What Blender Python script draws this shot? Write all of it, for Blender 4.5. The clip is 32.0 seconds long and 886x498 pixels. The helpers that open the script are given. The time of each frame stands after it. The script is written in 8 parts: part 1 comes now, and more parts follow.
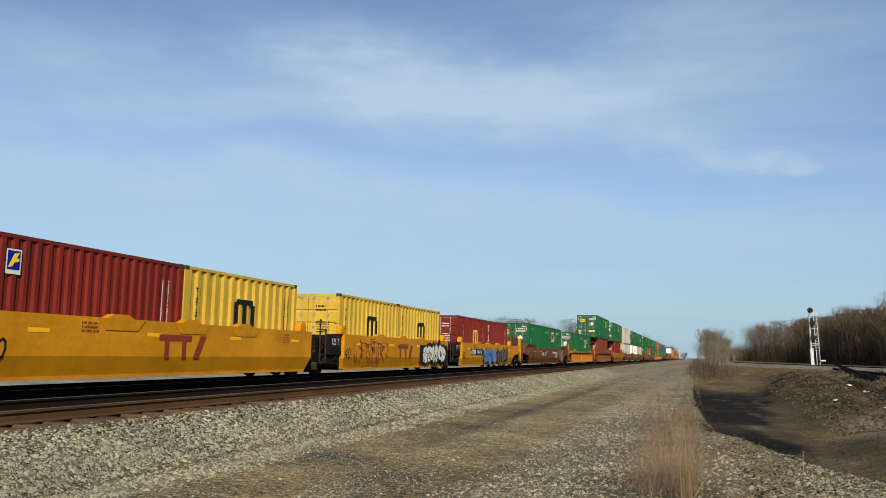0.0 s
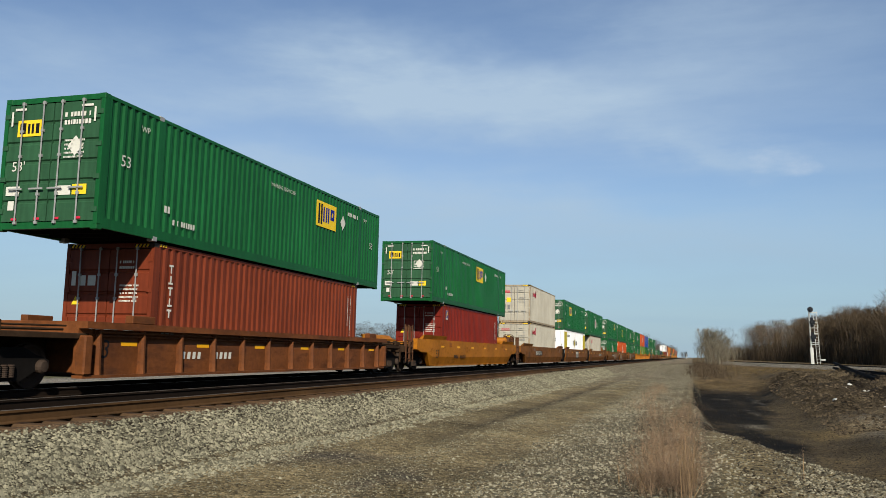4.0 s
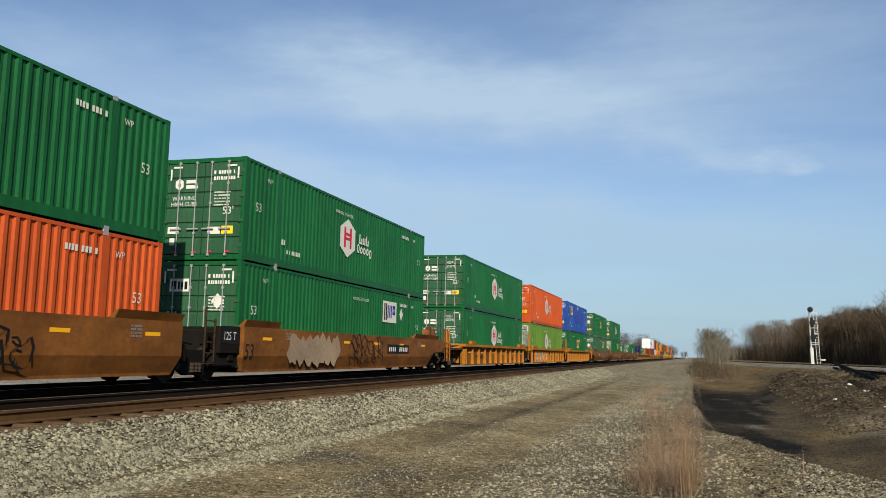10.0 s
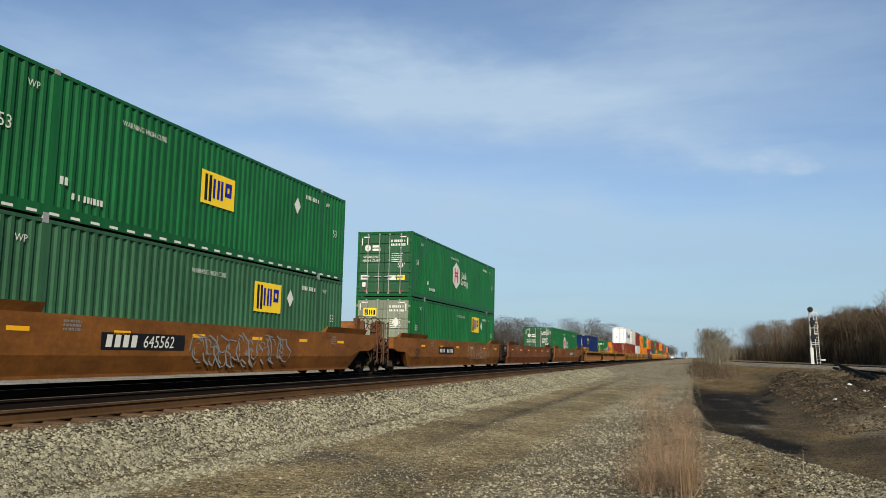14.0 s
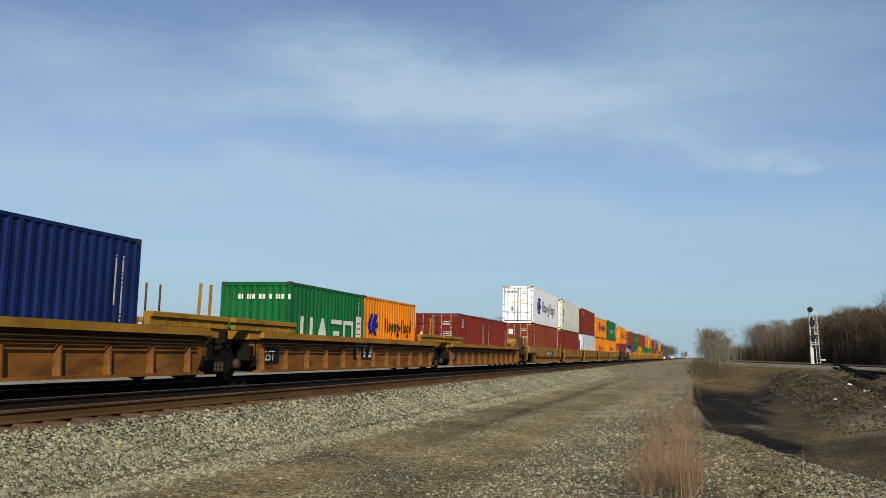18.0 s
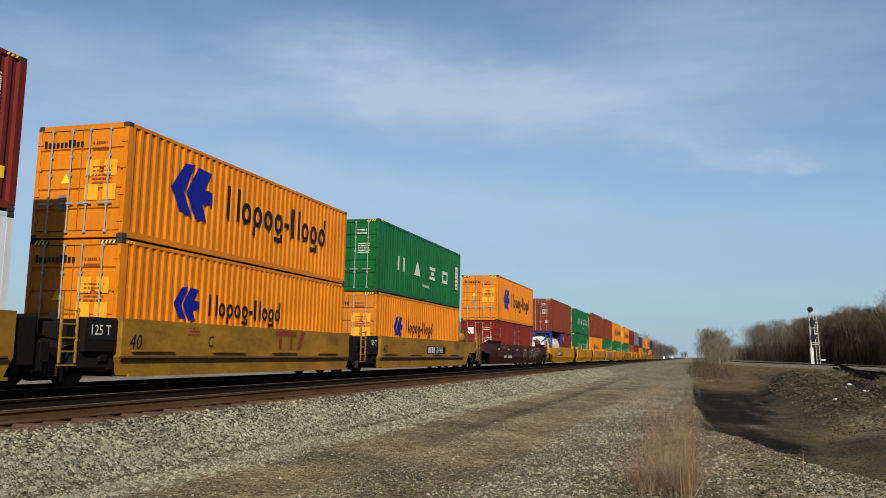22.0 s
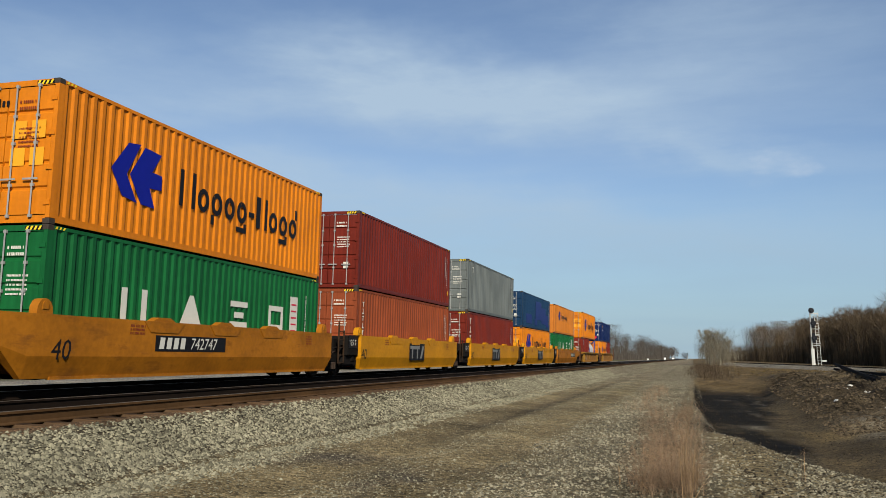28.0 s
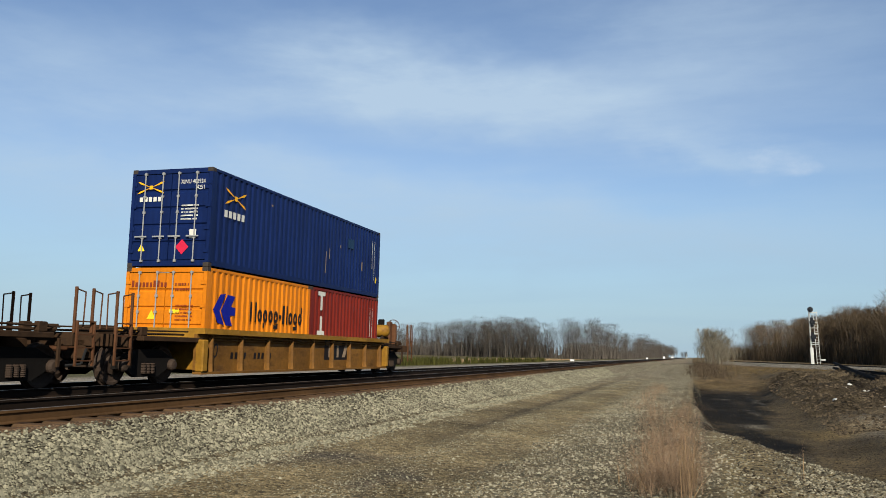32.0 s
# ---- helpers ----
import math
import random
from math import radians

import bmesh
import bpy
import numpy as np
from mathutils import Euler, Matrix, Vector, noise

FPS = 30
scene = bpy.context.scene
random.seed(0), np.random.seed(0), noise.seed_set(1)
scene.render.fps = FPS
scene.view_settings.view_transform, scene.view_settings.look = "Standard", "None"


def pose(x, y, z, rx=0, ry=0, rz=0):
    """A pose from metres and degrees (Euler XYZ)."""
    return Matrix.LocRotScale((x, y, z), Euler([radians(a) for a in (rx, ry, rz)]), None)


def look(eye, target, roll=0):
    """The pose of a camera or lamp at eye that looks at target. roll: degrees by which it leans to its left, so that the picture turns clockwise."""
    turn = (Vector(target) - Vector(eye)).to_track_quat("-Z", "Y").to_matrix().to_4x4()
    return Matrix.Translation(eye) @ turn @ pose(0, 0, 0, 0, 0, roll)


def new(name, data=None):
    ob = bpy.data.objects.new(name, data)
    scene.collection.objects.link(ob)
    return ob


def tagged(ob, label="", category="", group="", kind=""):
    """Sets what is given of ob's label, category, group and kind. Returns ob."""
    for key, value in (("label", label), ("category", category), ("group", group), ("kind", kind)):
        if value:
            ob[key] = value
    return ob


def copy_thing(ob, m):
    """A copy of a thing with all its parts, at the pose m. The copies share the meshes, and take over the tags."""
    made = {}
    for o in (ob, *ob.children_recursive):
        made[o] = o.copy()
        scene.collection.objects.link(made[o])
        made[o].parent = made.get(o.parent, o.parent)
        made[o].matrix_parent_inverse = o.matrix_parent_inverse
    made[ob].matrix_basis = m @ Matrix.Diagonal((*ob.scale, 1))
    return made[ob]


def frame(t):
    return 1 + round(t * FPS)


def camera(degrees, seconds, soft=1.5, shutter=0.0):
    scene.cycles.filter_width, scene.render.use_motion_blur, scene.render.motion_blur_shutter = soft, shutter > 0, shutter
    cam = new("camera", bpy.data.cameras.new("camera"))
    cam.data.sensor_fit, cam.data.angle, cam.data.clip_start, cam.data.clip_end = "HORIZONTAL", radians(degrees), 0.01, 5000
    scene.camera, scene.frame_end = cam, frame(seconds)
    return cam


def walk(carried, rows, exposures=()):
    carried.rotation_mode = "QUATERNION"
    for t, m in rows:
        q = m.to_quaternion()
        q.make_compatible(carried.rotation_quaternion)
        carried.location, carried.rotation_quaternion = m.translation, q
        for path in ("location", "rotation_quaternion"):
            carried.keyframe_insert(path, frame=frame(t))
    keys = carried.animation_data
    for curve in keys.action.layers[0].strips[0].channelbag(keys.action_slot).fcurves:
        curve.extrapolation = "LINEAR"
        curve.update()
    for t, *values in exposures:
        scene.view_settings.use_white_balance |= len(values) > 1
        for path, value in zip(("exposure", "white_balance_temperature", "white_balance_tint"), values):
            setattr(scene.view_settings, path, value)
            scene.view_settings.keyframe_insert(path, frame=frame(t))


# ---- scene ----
cam = camera(56.09, 32.0, soft=0.85)
EYE = Vector((0.0, 0.0, 0.89))


def aim(du, dv):
    """Camera pose turned by small tangents to the right (du) and down (dv)."""
    yaw, pitch = radians(16.723) - du, radians(7.048) - dv
    way = Vector((-math.sin(yaw) * math.cos(pitch), math.cos(yaw) * math.cos(pitch), math.sin(pitch)))
    return look(EYE, EYE + way, 1.287)


walk(cam, [(0, aim(0, -0.0009)), (0.8, aim(0, -0.0009)), (1.4, aim(0, 0)), (24.6, aim(0, 0)), (25.3, aim(-0.001, -0.0008)),
           (28.0, aim(-0.001, -0.0012)), (29.6, aim(-0.001, -0.0018)), (30.6, aim(0, -0.0008)), (31.4, aim(0, 0)), (32.0, aim(0, 0))],
     exposures=[(0, 0.55), (0.7, 0.54), (1.2, 0.41), (3.4, 0.41), (5.6, 0.55), (14.5, 0.55), (16.6, 0.41), (28.4, 0.41), (30.0, 0.47), (31.0, 0.55), (32, 0.56)])

# ---------------------------------------------------------------- light
SUN = Vector((1.74, -3.45, 2.32)).normalized()
sun = new("sun", bpy.data.lights.new("sun", "SUN"))
sun.data.energy, sun.data.angle, sun.data.color = 5.0, radians(0.53), (1.0, 0.93, 0.81)
sun.matrix_world = look(SUN * 60, (0, 0, 0))

world = bpy.data.worlds.new("sky")
scene.world = world
world.use_nodes = True
wt = world.node_tree
wt.nodes.clear()


def wmath(op, a, b=None):
    n = wt.nodes.new("ShaderNodeMath")
    n.operation = op
    for i, v in enumerate((a, b)):
        if v is None:
            continue
        if isinstance(v, (int, float)):
            n.inputs[i].default_value = v
        else:
            wt.links.new(v, n.inputs[i])
    return n.outputs[0]


sky = wt.nodes.new("ShaderNodeTexSky")
sky.sky_type, sky.sun_disc = "NISHITA", False
sky.sun_elevation, sky.sun_rotation = math.asin(SUN.z), math.atan2(SUN.x, SUN.y)
sky.altitude, sky.air_density, sky.dust_density, sky.ozone_density = 200, 1.0, 0.35, 2.6
# thin high cloud: a broad broken veil over the whole sky, and the long soft streaks that stand in it
tc = wt.nodes.new("ShaderNodeTexCoord")
sep = wt.nodes.new("ShaderNodeSeparateXYZ")
wt.links.new(tc.outputs["Generated"], sep.inputs[0])
up = wmath("ADD", wmath("MAXIMUM", sep.outputs[2], 0.0), 0.10)
comb = wt.nodes.new("ShaderNodeCombineXYZ")
wt.links.new(wmath("DIVIDE", sep.outputs[0], up), comb.inputs[0])
wt.links.new(wmath("DIVIDE", sep.outputs[1], up), comb.inputs[1])


def sky_noise(vector, scale, detail, rough, stretch=(1, 1, 1), turn=0.0):
    mp = wt.nodes.new("ShaderNodeMapping")
    mp.inputs["Rotation"].default_value, mp.inputs["Scale"].default_value = (0, 0, radians(turn)), stretch
    wt.links.new(vector, mp.inputs[0])
    n = wt.nodes.new("ShaderNodeTexNoise")
    n.inputs["Scale"].default_value, n.inputs["Detail"].default_value, n.inputs["Roughness"].default_value = scale, detail, rough
    wt.links.new(mp.outputs[0], n.inputs["Vector"])
    return n.outputs["Fac"]


def sky_range(value, lo, hi, a, b):
    n = wt.nodes.new("ShaderNodeMapRange")
    n.interpolation_type = "SMOOTHSTEP"
    for i, v in ((1, lo), (2, hi), (3, a), (4, b)):
        n.inputs[i].default_value = v
    wt.links.new(value, n.inputs[0])
    return n.outputs[0]


veil = sky_range(sky_noise(comb.outputs[0], 1.0, 6, 0.55, (0.5, 1.3, 1), 28), 0.40, 0.75, 0.0, 0.22)
wisp = sky_noise(tc.outputs["Generated"], 5.0, 6, 0.6, (1.0, 1.0, 3.6))
grain = sky_noise(tc.outputs["Generated"], 16.0, 5, 0.6, (1.0, 1.0, 4.5))
# bearing and height in degrees, pushed about a little so that the streaks have torn edges
bearing = wmath("ADD", wmath("MULTIPLY", wmath("ARCTAN2", sep.outputs[0], sep.outputs[1]), 57.296), wmath("MULTIPLY", wmath("SUBTRACT", wisp, 0.5), 16.0))
height = wmath("ADD", wmath("MULTIPLY", wmath("ARCSINE", sep.outputs[2]), 57.296), wmath("MULTIPLY", wmath("SUBTRACT", sky_noise(tc.outputs["Generated"], 3.4, 5, 0.55, (1.0, 1.0, 2.2)), 0.5), 9.0))


def streak(b0, h0, length, width, tilt, amount):
    """A long soft cloud: bearing, height, half length and half width in degrees."""
    c, s_ = math.cos(radians(tilt)), math.sin(radians(tilt))
    db, dh = wmath("SUBTRACT", bearing, b0), wmath("SUBTRACT", height, h0)
    u = wmath("ADD", wmath("MULTIPLY", db, c / length), wmath("MULTIPLY", dh, s_ / length))
    v = wmath("ADD", wmath("MULTIPLY", db, -s_ / width), wmath("MULTIPLY", dh, c / width))
    fall = wmath("ADD", wmath("MULTIPLY", u, u), wmath("MULTIPLY", v, v))
    return wmath("MULTIPLY", wmath("EXPONENT", wmath("MULTIPLY", fall, -1.0)), amount)


STREAKS = ((-12.0, 18.4, 17, 2.8, -3, 0.70), (-24, 17.2, 13, 2.4, 1, 0.40), (-43, 18.6, 8, 2.2, -3, 0.30), (-33.5, 10.5, 17, 2.6, 2, 0.56), (-8.3, 8.4, 17.5, 2.6, -4, 0.62),
           (3.0, 14.4, 5.5, 1.0, -16, 0.34), (4.1, 21.2, 9.5, 1.7, -6, 0.20), (-1.5, 23.4, 8.4, 1.2, -6, 0.22), (-37.4, 15.3, 12, 1.6, 2, 0.30),
           (7.9, 6.8, 8.5, 1.9, -6, 0.24), (-22, 6.9, 11, 1.6, 1, 0.24))
total = veil
for row in STREAKS:
    total = wmath("ADD", total, streak(*row))
tear = wmath("ADD", wmath("MULTIPLY", wisp, 0.75), wmath("MULTIPLY", grain, 0.55))
cloud = wmath("MINIMUM", wmath("MULTIPLY", total, wmath("ADD", 0.40, tear)), 0.9)
mix = wt.nodes.new("ShaderNodeMix")
mix.data_type = "RGBA"
wt.links.new(cloud, mix.inputs[0])
clear = wt.nodes.new("ShaderNodeMix")
clear.data_type, clear.blend_type = "RGBA", "MULTIPLY"
clear.inputs[0].default_value = 1.0
wt.links.new(sky.outputs[0], clear.inputs[6])
clear.inputs[7].default_value = (1.07, 1.08, 1.13, 1)
wt.links.new(clear.outputs[2], mix.inputs[6])
mix.inputs[7].default_value = (4.75, 6.15, 7.65, 1)
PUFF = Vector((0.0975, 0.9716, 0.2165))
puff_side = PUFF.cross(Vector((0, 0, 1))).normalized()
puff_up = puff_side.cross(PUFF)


def along(axis, size):
    n = wt.nodes.new("ShaderNodeVectorMath")
    n.operation = "DOT_PRODUCT"
    wt.links.new(tc.outputs["Generated"], n.inputs[0])
    n.inputs[1].default_value = axis
    return wmath("POWER", wmath("ABSOLUTE", wmath("DIVIDE", n.outputs["Value"], size)), 2.0)


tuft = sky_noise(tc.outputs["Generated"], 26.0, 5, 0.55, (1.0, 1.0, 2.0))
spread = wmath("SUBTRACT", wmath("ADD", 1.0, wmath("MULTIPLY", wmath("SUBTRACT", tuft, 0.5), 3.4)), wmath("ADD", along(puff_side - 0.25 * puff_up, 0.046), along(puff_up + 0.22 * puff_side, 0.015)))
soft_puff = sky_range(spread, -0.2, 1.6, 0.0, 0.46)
bg = wt.nodes.new("ShaderNodeBackground")
bg.inputs[1].default_value = 0.07
haze = sky_range(sep.outputs[2], 0.0, 0.25, 0.82, 0.0)
mix2 = wt.nodes.new("ShaderNodeMix")
mix2.data_type = "RGBA"
wt.links.new(haze, mix2.inputs[0])
wt.links.new(mix.outputs[2], mix2.inputs[6])
mix2.inputs[7].default_value = (3.02, 4.70, 6.12, 1)
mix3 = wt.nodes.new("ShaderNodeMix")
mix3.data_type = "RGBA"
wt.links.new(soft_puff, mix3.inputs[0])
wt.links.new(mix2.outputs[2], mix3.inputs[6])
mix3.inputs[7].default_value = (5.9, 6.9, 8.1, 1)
wt.links.new(mix3.outputs[2], bg.inputs[0])
out = wt.nodes.new("ShaderNodeOutputWorld")
wt.links.new(bg.outputs[0], out.inputs[0])

# ---------------------------------------------------------------- materials


def surface(name, rgb, rough=0.6, metal=0.0, fade=0.25, dirt=None, dirt_amount=0.0, streak=(5.0, 5.0, 0.45), dirt_scale=1.6,
            bump=0.0, bump_scale=40.0, spread=0.0, attribute="", pebble=0.0):
    """A worn surface: colour that fades in patches, dirt or rust in streaks, fine relief."""
    m = bpy.data.materials.new(name)
    m.use_nodes = True
    nt = m.node_tree
    b = nt.nodes["Principled BSDF"]
    b.inputs["Metallic"].default_value = metal
    b.inputs["Specular IOR Level"].default_value = 0.08 if rough >= 0.75 else 0.14
    co = nt.nodes.new("ShaderNodeTexCoord")

    def link(a, c):
        nt.links.new(a, c)

    def noise_node(scale, detail, vec=None, rough_n=0.55):
        n = nt.nodes.new("ShaderNodeTexNoise")
        n.inputs["Scale"].default_value, n.inputs["Detail"].default_value, n.inputs["Roughness"].default_value = scale, detail, rough_n
        link(vec if vec is not None else co.outputs["Object"], n.inputs["Vector"])
        return n.outputs["Fac"]

    def ranged(v, a, c, lo, hi):
        n = nt.nodes.new("ShaderNodeMapRange")
        for i, val in ((1, a), (2, c), (3, lo), (4, hi)):
            n.inputs[i].default_value = val
        link(v, n.inputs[0])
        return n.outputs[0]

    def mixed(fac, a, c, mode="MIX"):
        n = nt.nodes.new("ShaderNodeMix")
        n.data_type, n.blend_type = "RGBA", mode
        for i, v in ((0, fac), (6, a), (7, c)):
            if isinstance(v, (int, float)):
                n.inputs[i].default_value = v
            elif isinstance(v, tuple):
                n.inputs[i].default_value = (*v, 1)
            else:
                link(v, n.inputs[i])
        return n.outputs[2]

    base = tuple(rgb)
    if attribute:
        at = nt.nodes.new("ShaderNodeAttribute")
        at.attribute_name = attribute
        base = at.outputs["Color"]
    g = ranged(noise_node(0.55, 4), 0.3, 0.7, 1 - fade, 1 + fade * 0.6)
    g2 = ranged(noise_node(9.0, 3), 0.3, 0.7, 1 - fade * 0.35, 1 + fade * 0.3)
    gm = nt.nodes.new("ShaderNodeMath")
    gm.operation = "MULTIPLY"
    link(g, gm.inputs[0])
    link(g2, gm.inputs[1])
    fac = gm.outputs[0]
    if spread:
        oi = nt.nodes.new("ShaderNodeObjectInfo")
        geo = nt.nodes.new("ShaderNodeNewGeometry")
        add = nt.nodes.new("ShaderNodeMath")
        add.operation = "ADD"
        link(oi.outputs["Random"], add.inputs[0])
        link(geo.outputs["Random Per Island"], add.inputs[1])
        sp = ranged(add.outputs[0], 0.4, 1.6, 1 - spread, 1 + spread)
        sm = nt.nodes.new("ShaderNodeMath")
        sm.operation = "MULTIPLY"
        link(fac, sm.inputs[0])
        link(sp, sm.inputs[1])
        fac = sm.outputs[0]
    cells = None
    if pebble:
        for s_, lo, hi in ((pebble, 0.45, 1.75), (pebble * 0.37, 0.75, 1.3)):
            vo = nt.nodes.new("ShaderNodeTexVoronoi")
            vo.inputs["Scale"].default_value = s_
            link(co.outputs["Object"], vo.inputs["Vector"])
            bw = nt.nodes.new("ShaderNodeSeparateColor")
            link(vo.outputs["Color"], bw.inputs[0])
            pm = nt.nodes.new("ShaderNodeMath")
            pm.operation = "MULTIPLY"
            link(fac, pm.inputs[0])
            link(ranged(bw.outputs[0], 0, 1, lo, hi), pm.inputs[1])
            fac = pm.outputs[0]
            cells = cells or vo.outputs["Distance"]
    scale = nt.nodes.new("ShaderNodeVectorMath")
    scale.operation = "SCALE"
    if isinstance(base, tuple):
        scale.inputs[0].default_value = base
    else:
        link(base, scale.inputs[0])
    link(fac, scale.inputs["Scale"])
    col = scale.outputs[0]
    r_out = None
    if dirt:
        mpn = nt.nodes.new("ShaderNodeMapping")
        mpn.inputs["Scale"].default_value = streak
        link(co.outputs["Object"], mpn.inputs[0])
        d = noise_node(dirt_scale, 6, mpn.outputs[0], 0.62)
        lo = 0.78 - 0.45 * dirt_amount
        d = ranged(d, lo, lo + 0.22, 0.0, min(0.95, 0.35 + dirt_amount))
        mp2 = nt.nodes.new("ShaderNodeMapping")
        mp2.inputs["Scale"].default_value = (7.0, 7.0, 0.35) if streak[2] < 1 else (2.0, 0.8, 2.6)
        link(co.outputs["Object"], mp2.inputs[0])
        soot = ranged(noise_node(0.9, 5, mp2.outputs[0], 0.6), 0.32, 0.62, 0.74 if max(rgb) < 0.3 else 0.9, 1.05)
        sv = nt.nodes.new("ShaderNodeVectorMath")
        sv.operation = "SCALE"
        link(col, sv.inputs[0])
        link(soot, sv.inputs["Scale"])
        col = mixed(d, sv.outputs[0], tuple(dirt))
        r_out = ranged(d, 0, 1, rough, min(1.0, rough + 0.35))
    link(col, b.inputs["Base Color"])
    if r_out is not None:
        link(r_out, b.inputs["Roughness"])
    else:
        b.inputs["Roughness"].default_value = rough
    if bump:
        bn = nt.nodes.new("ShaderNodeBump")
        bn.inputs["Strength"].default_value = bump
        bn.inputs["Distance"].default_value = 0.02
        if cells is not None:
            bn.invert = True
            link(cells, bn.inputs["Height"])
        else:
            link(noise_node(bump_scale, 4), bn.inputs["Height"])
        link(bn.outputs[0], b.inputs["Normal"])
    return m


RUST = (0.10, 0.045, 0.022)


def paint(name, rgb, rough=0.45, amount=0.25, fade=0.18, dirt=RUST, streak=(5.0, 5.0, 0.45)):
    return surface(name, rgb, rough, 0.0, fade, dirt, amount, streak, bump=0.05, bump_scale=6.0)


GREEN = paint("green_paint", (0.0066, 0.080, 0.021), 0.42, 0.12)
GREEN_OLD = paint("faded_green_paint", (0.024, 0.078, 0.036), 0.55, 0.22)
GREEN_LEAF = paint("bright_green_paint", (0.006, 0.088, 0.023), 0.42, 0.18)
LIME = paint("lime_green_paint", (0.0826, 0.162, 0.0206), 0.5, 0.12)
GREYGREEN = paint("grey_green_paint", (0.165, 0.186, 0.131), 0.6, 0.25)
RED = paint("oxide_red_paint", (0.138, 0.0138, 0.0075), 0.48, 0.2)
RED_DARK = paint("dark_red_paint", (0.122, 0.0150, 0.008), 0.48, 0.2)
TERRA = paint("terracotta_paint", (0.205, 0.046, 0.0155), 0.6, 0.25)
BROWNRED = paint("brown_red_paint", (0.142, 0.028, 0.0105), 0.5, 0.2)
ORANGE = paint("orange_paint", (0.495, 0.148, 0.0055), 0.45, 0.16, dirt=(0.25, 0.09, 0.02))
ORANGE_PALE = paint("faded_orange_paint", (0.41, 0.132, 0.016), 0.6, 0.3, dirt=(0.25, 0.09, 0.03))
VERMIL = paint("vermilion_paint", (0.38, 0.062, 0.012), 0.5, 0.25)
CREAM = paint("cream_grey_paint", (0.352, 0.326, 0.258), 0.5, 0.25, dirt=(0.2, 0.15, 0.1))
RUSTCREAM = paint("rust_stained_cream", (0.30, 0.25, 0.17), 0.6, 0.7, 0.2, (0.15, 0.075, 0.028))
WHITE = paint("white_paint", (0.69, 0.69, 0.67), 0.4, 0.08, 0.06, (0.4, 0.36, 0.3))
OFFWHITE = paint("aged_white_paint", (0.56, 0.55, 0.45), 0.45, 0.2, 0.1, (0.36, 0.33, 0.26))
PALEGREY = paint("pale_blue_grey_paint", (0.50, 0.525, 0.535), 0.45, 0.2, 0.1, (0.36, 0.36, 0.35))
GREY = paint("grey_paint", (0.107, 0.12, 0.114), 0.55, 0.35, dirt=(0.10, 0.085, 0.06))
NAVY = paint("navy_paint", (0.0038, 0.0125, 0.062), 0.45, 0.18)
NAVY_OLD = paint("faded_navy_paint", (0.0075, 0.031, 0.073), 0.45, 0.3)
BLUE = paint("blue_paint", (0.0165, 0.0537, 0.227), 0.45, 0.18)
BLUE_MID = paint("repainted_navy", (0.005, 0.020, 0.135), 0.45, 0.05, 0.12)
BLUE_DEEP = paint("repainted_blue", (0.0055, 0.031, 0.289), 0.4, 0.05, 0.08)
LEMON = paint("lemon_yellow_paint", (0.509, 0.399, 0.0138), 0.45, 0.12, 0.1)
MUSTARD = paint("buff_yellow_paint", (0.42, 0.268, 0.030), 0.5, 0.22, dirt=(0.25, 0.13, 0.05))
BLOTCH = (1.6, 0.7, 2.2)
CARBROWN = paint("weathered_brown_car_paint", (0.158, 0.059, 0.0115), 0.6, 0.55, 0.40, (0.085, 0.031, 0.0105), streak=BLOTCH)
CARBROWN_RED = paint("red_brown_car_paint", (0.134, 0.044, 0.0125), 0.6, 0.55, 0.42, (0.05, 0.02, 0.011), streak=BLOTCH)
CARYELLOW = paint("yellow_car_paint", (0.42, 0.178, 0.004), 0.5, 0.36, 0.25, (0.17, 0.062, 0.013), streak=BLOTCH)
CARAMBER = paint("amber_car_paint", (0.30, 0.106, 0.0062), 0.55, 0.5, 0.35, (0.105, 0.037, 0.011), streak=BLOTCH)
CAROCHRE = paint("ochre_car_paint", (0.235, 0.118, 0.0135), 0.55, 0.48, 0.34, (0.09, 0.038, 0.014), streak=BLOTCH)
CARMAROON = paint("maroon_car_paint", (0.045, 0.0115, 0.0080), 0.55, 0.5, 0.45, (0.020, 0.012, 0.010), streak=BLOTCH)
DECKGRIME = surface("grimy_rusty_deck", (0.034, 0.019, 0.010), 0.85, 0.0, 0.4, (0.016, 0.011, 0.008), 0.55, (4, 4, 4), bump=0.2)
RIBWEB = paint("grimy_brown_web_paint", (0.145, 0.066, 0.0125), 0.6, 0.5, 0.45, (0.045, 0.022, 0.010), streak=BLOTCH)
RIBAMBER = paint("rusted_amber_web_paint", (0.185, 0.074, 0.0105), 0.6, 0.6, 0.45, (0.07, 0.028, 0.010), streak=BLOTCH)
RIBDARK = paint("rusted_ochre_web_paint", (0.165, 0.066, 0.0125), 0.6, 0.65, 0.45, (0.062, 0.024, 0.010), streak=BLOTCH)
STEEL_DARK = surface("grimy_dark_steel", (0.008, 0.0066, 0.0055), 0.85, 0.0, 0.3, (0.03, 0.017, 0.010), 0.2, (3, 3, 3))
STEEL_RUST = surface("rusty_steel", (0.085, 0.038, 0.018), 0.8, 0.1, 0.35, (0.05, 0.025, 0.015), 0.4, (4, 4, 4), bump=0.2)
WHEEL = surface("wheel_steel", (0.042, 0.029, 0.021), 0.8, 0.0, 0.3, (0.07, 0.035, 0.02), 0.3, (4, 4, 4))
TREAD = surface("bright_worn_steel", (0.26, 0.245, 0.22), 0.4, 0.7, 0.1)
GALV = surface("galvanised_steel", (0.30, 0.30, 0.285), 0.5, 0.3, 0.15, (0.2, 0.13, 0.08), 0.25)
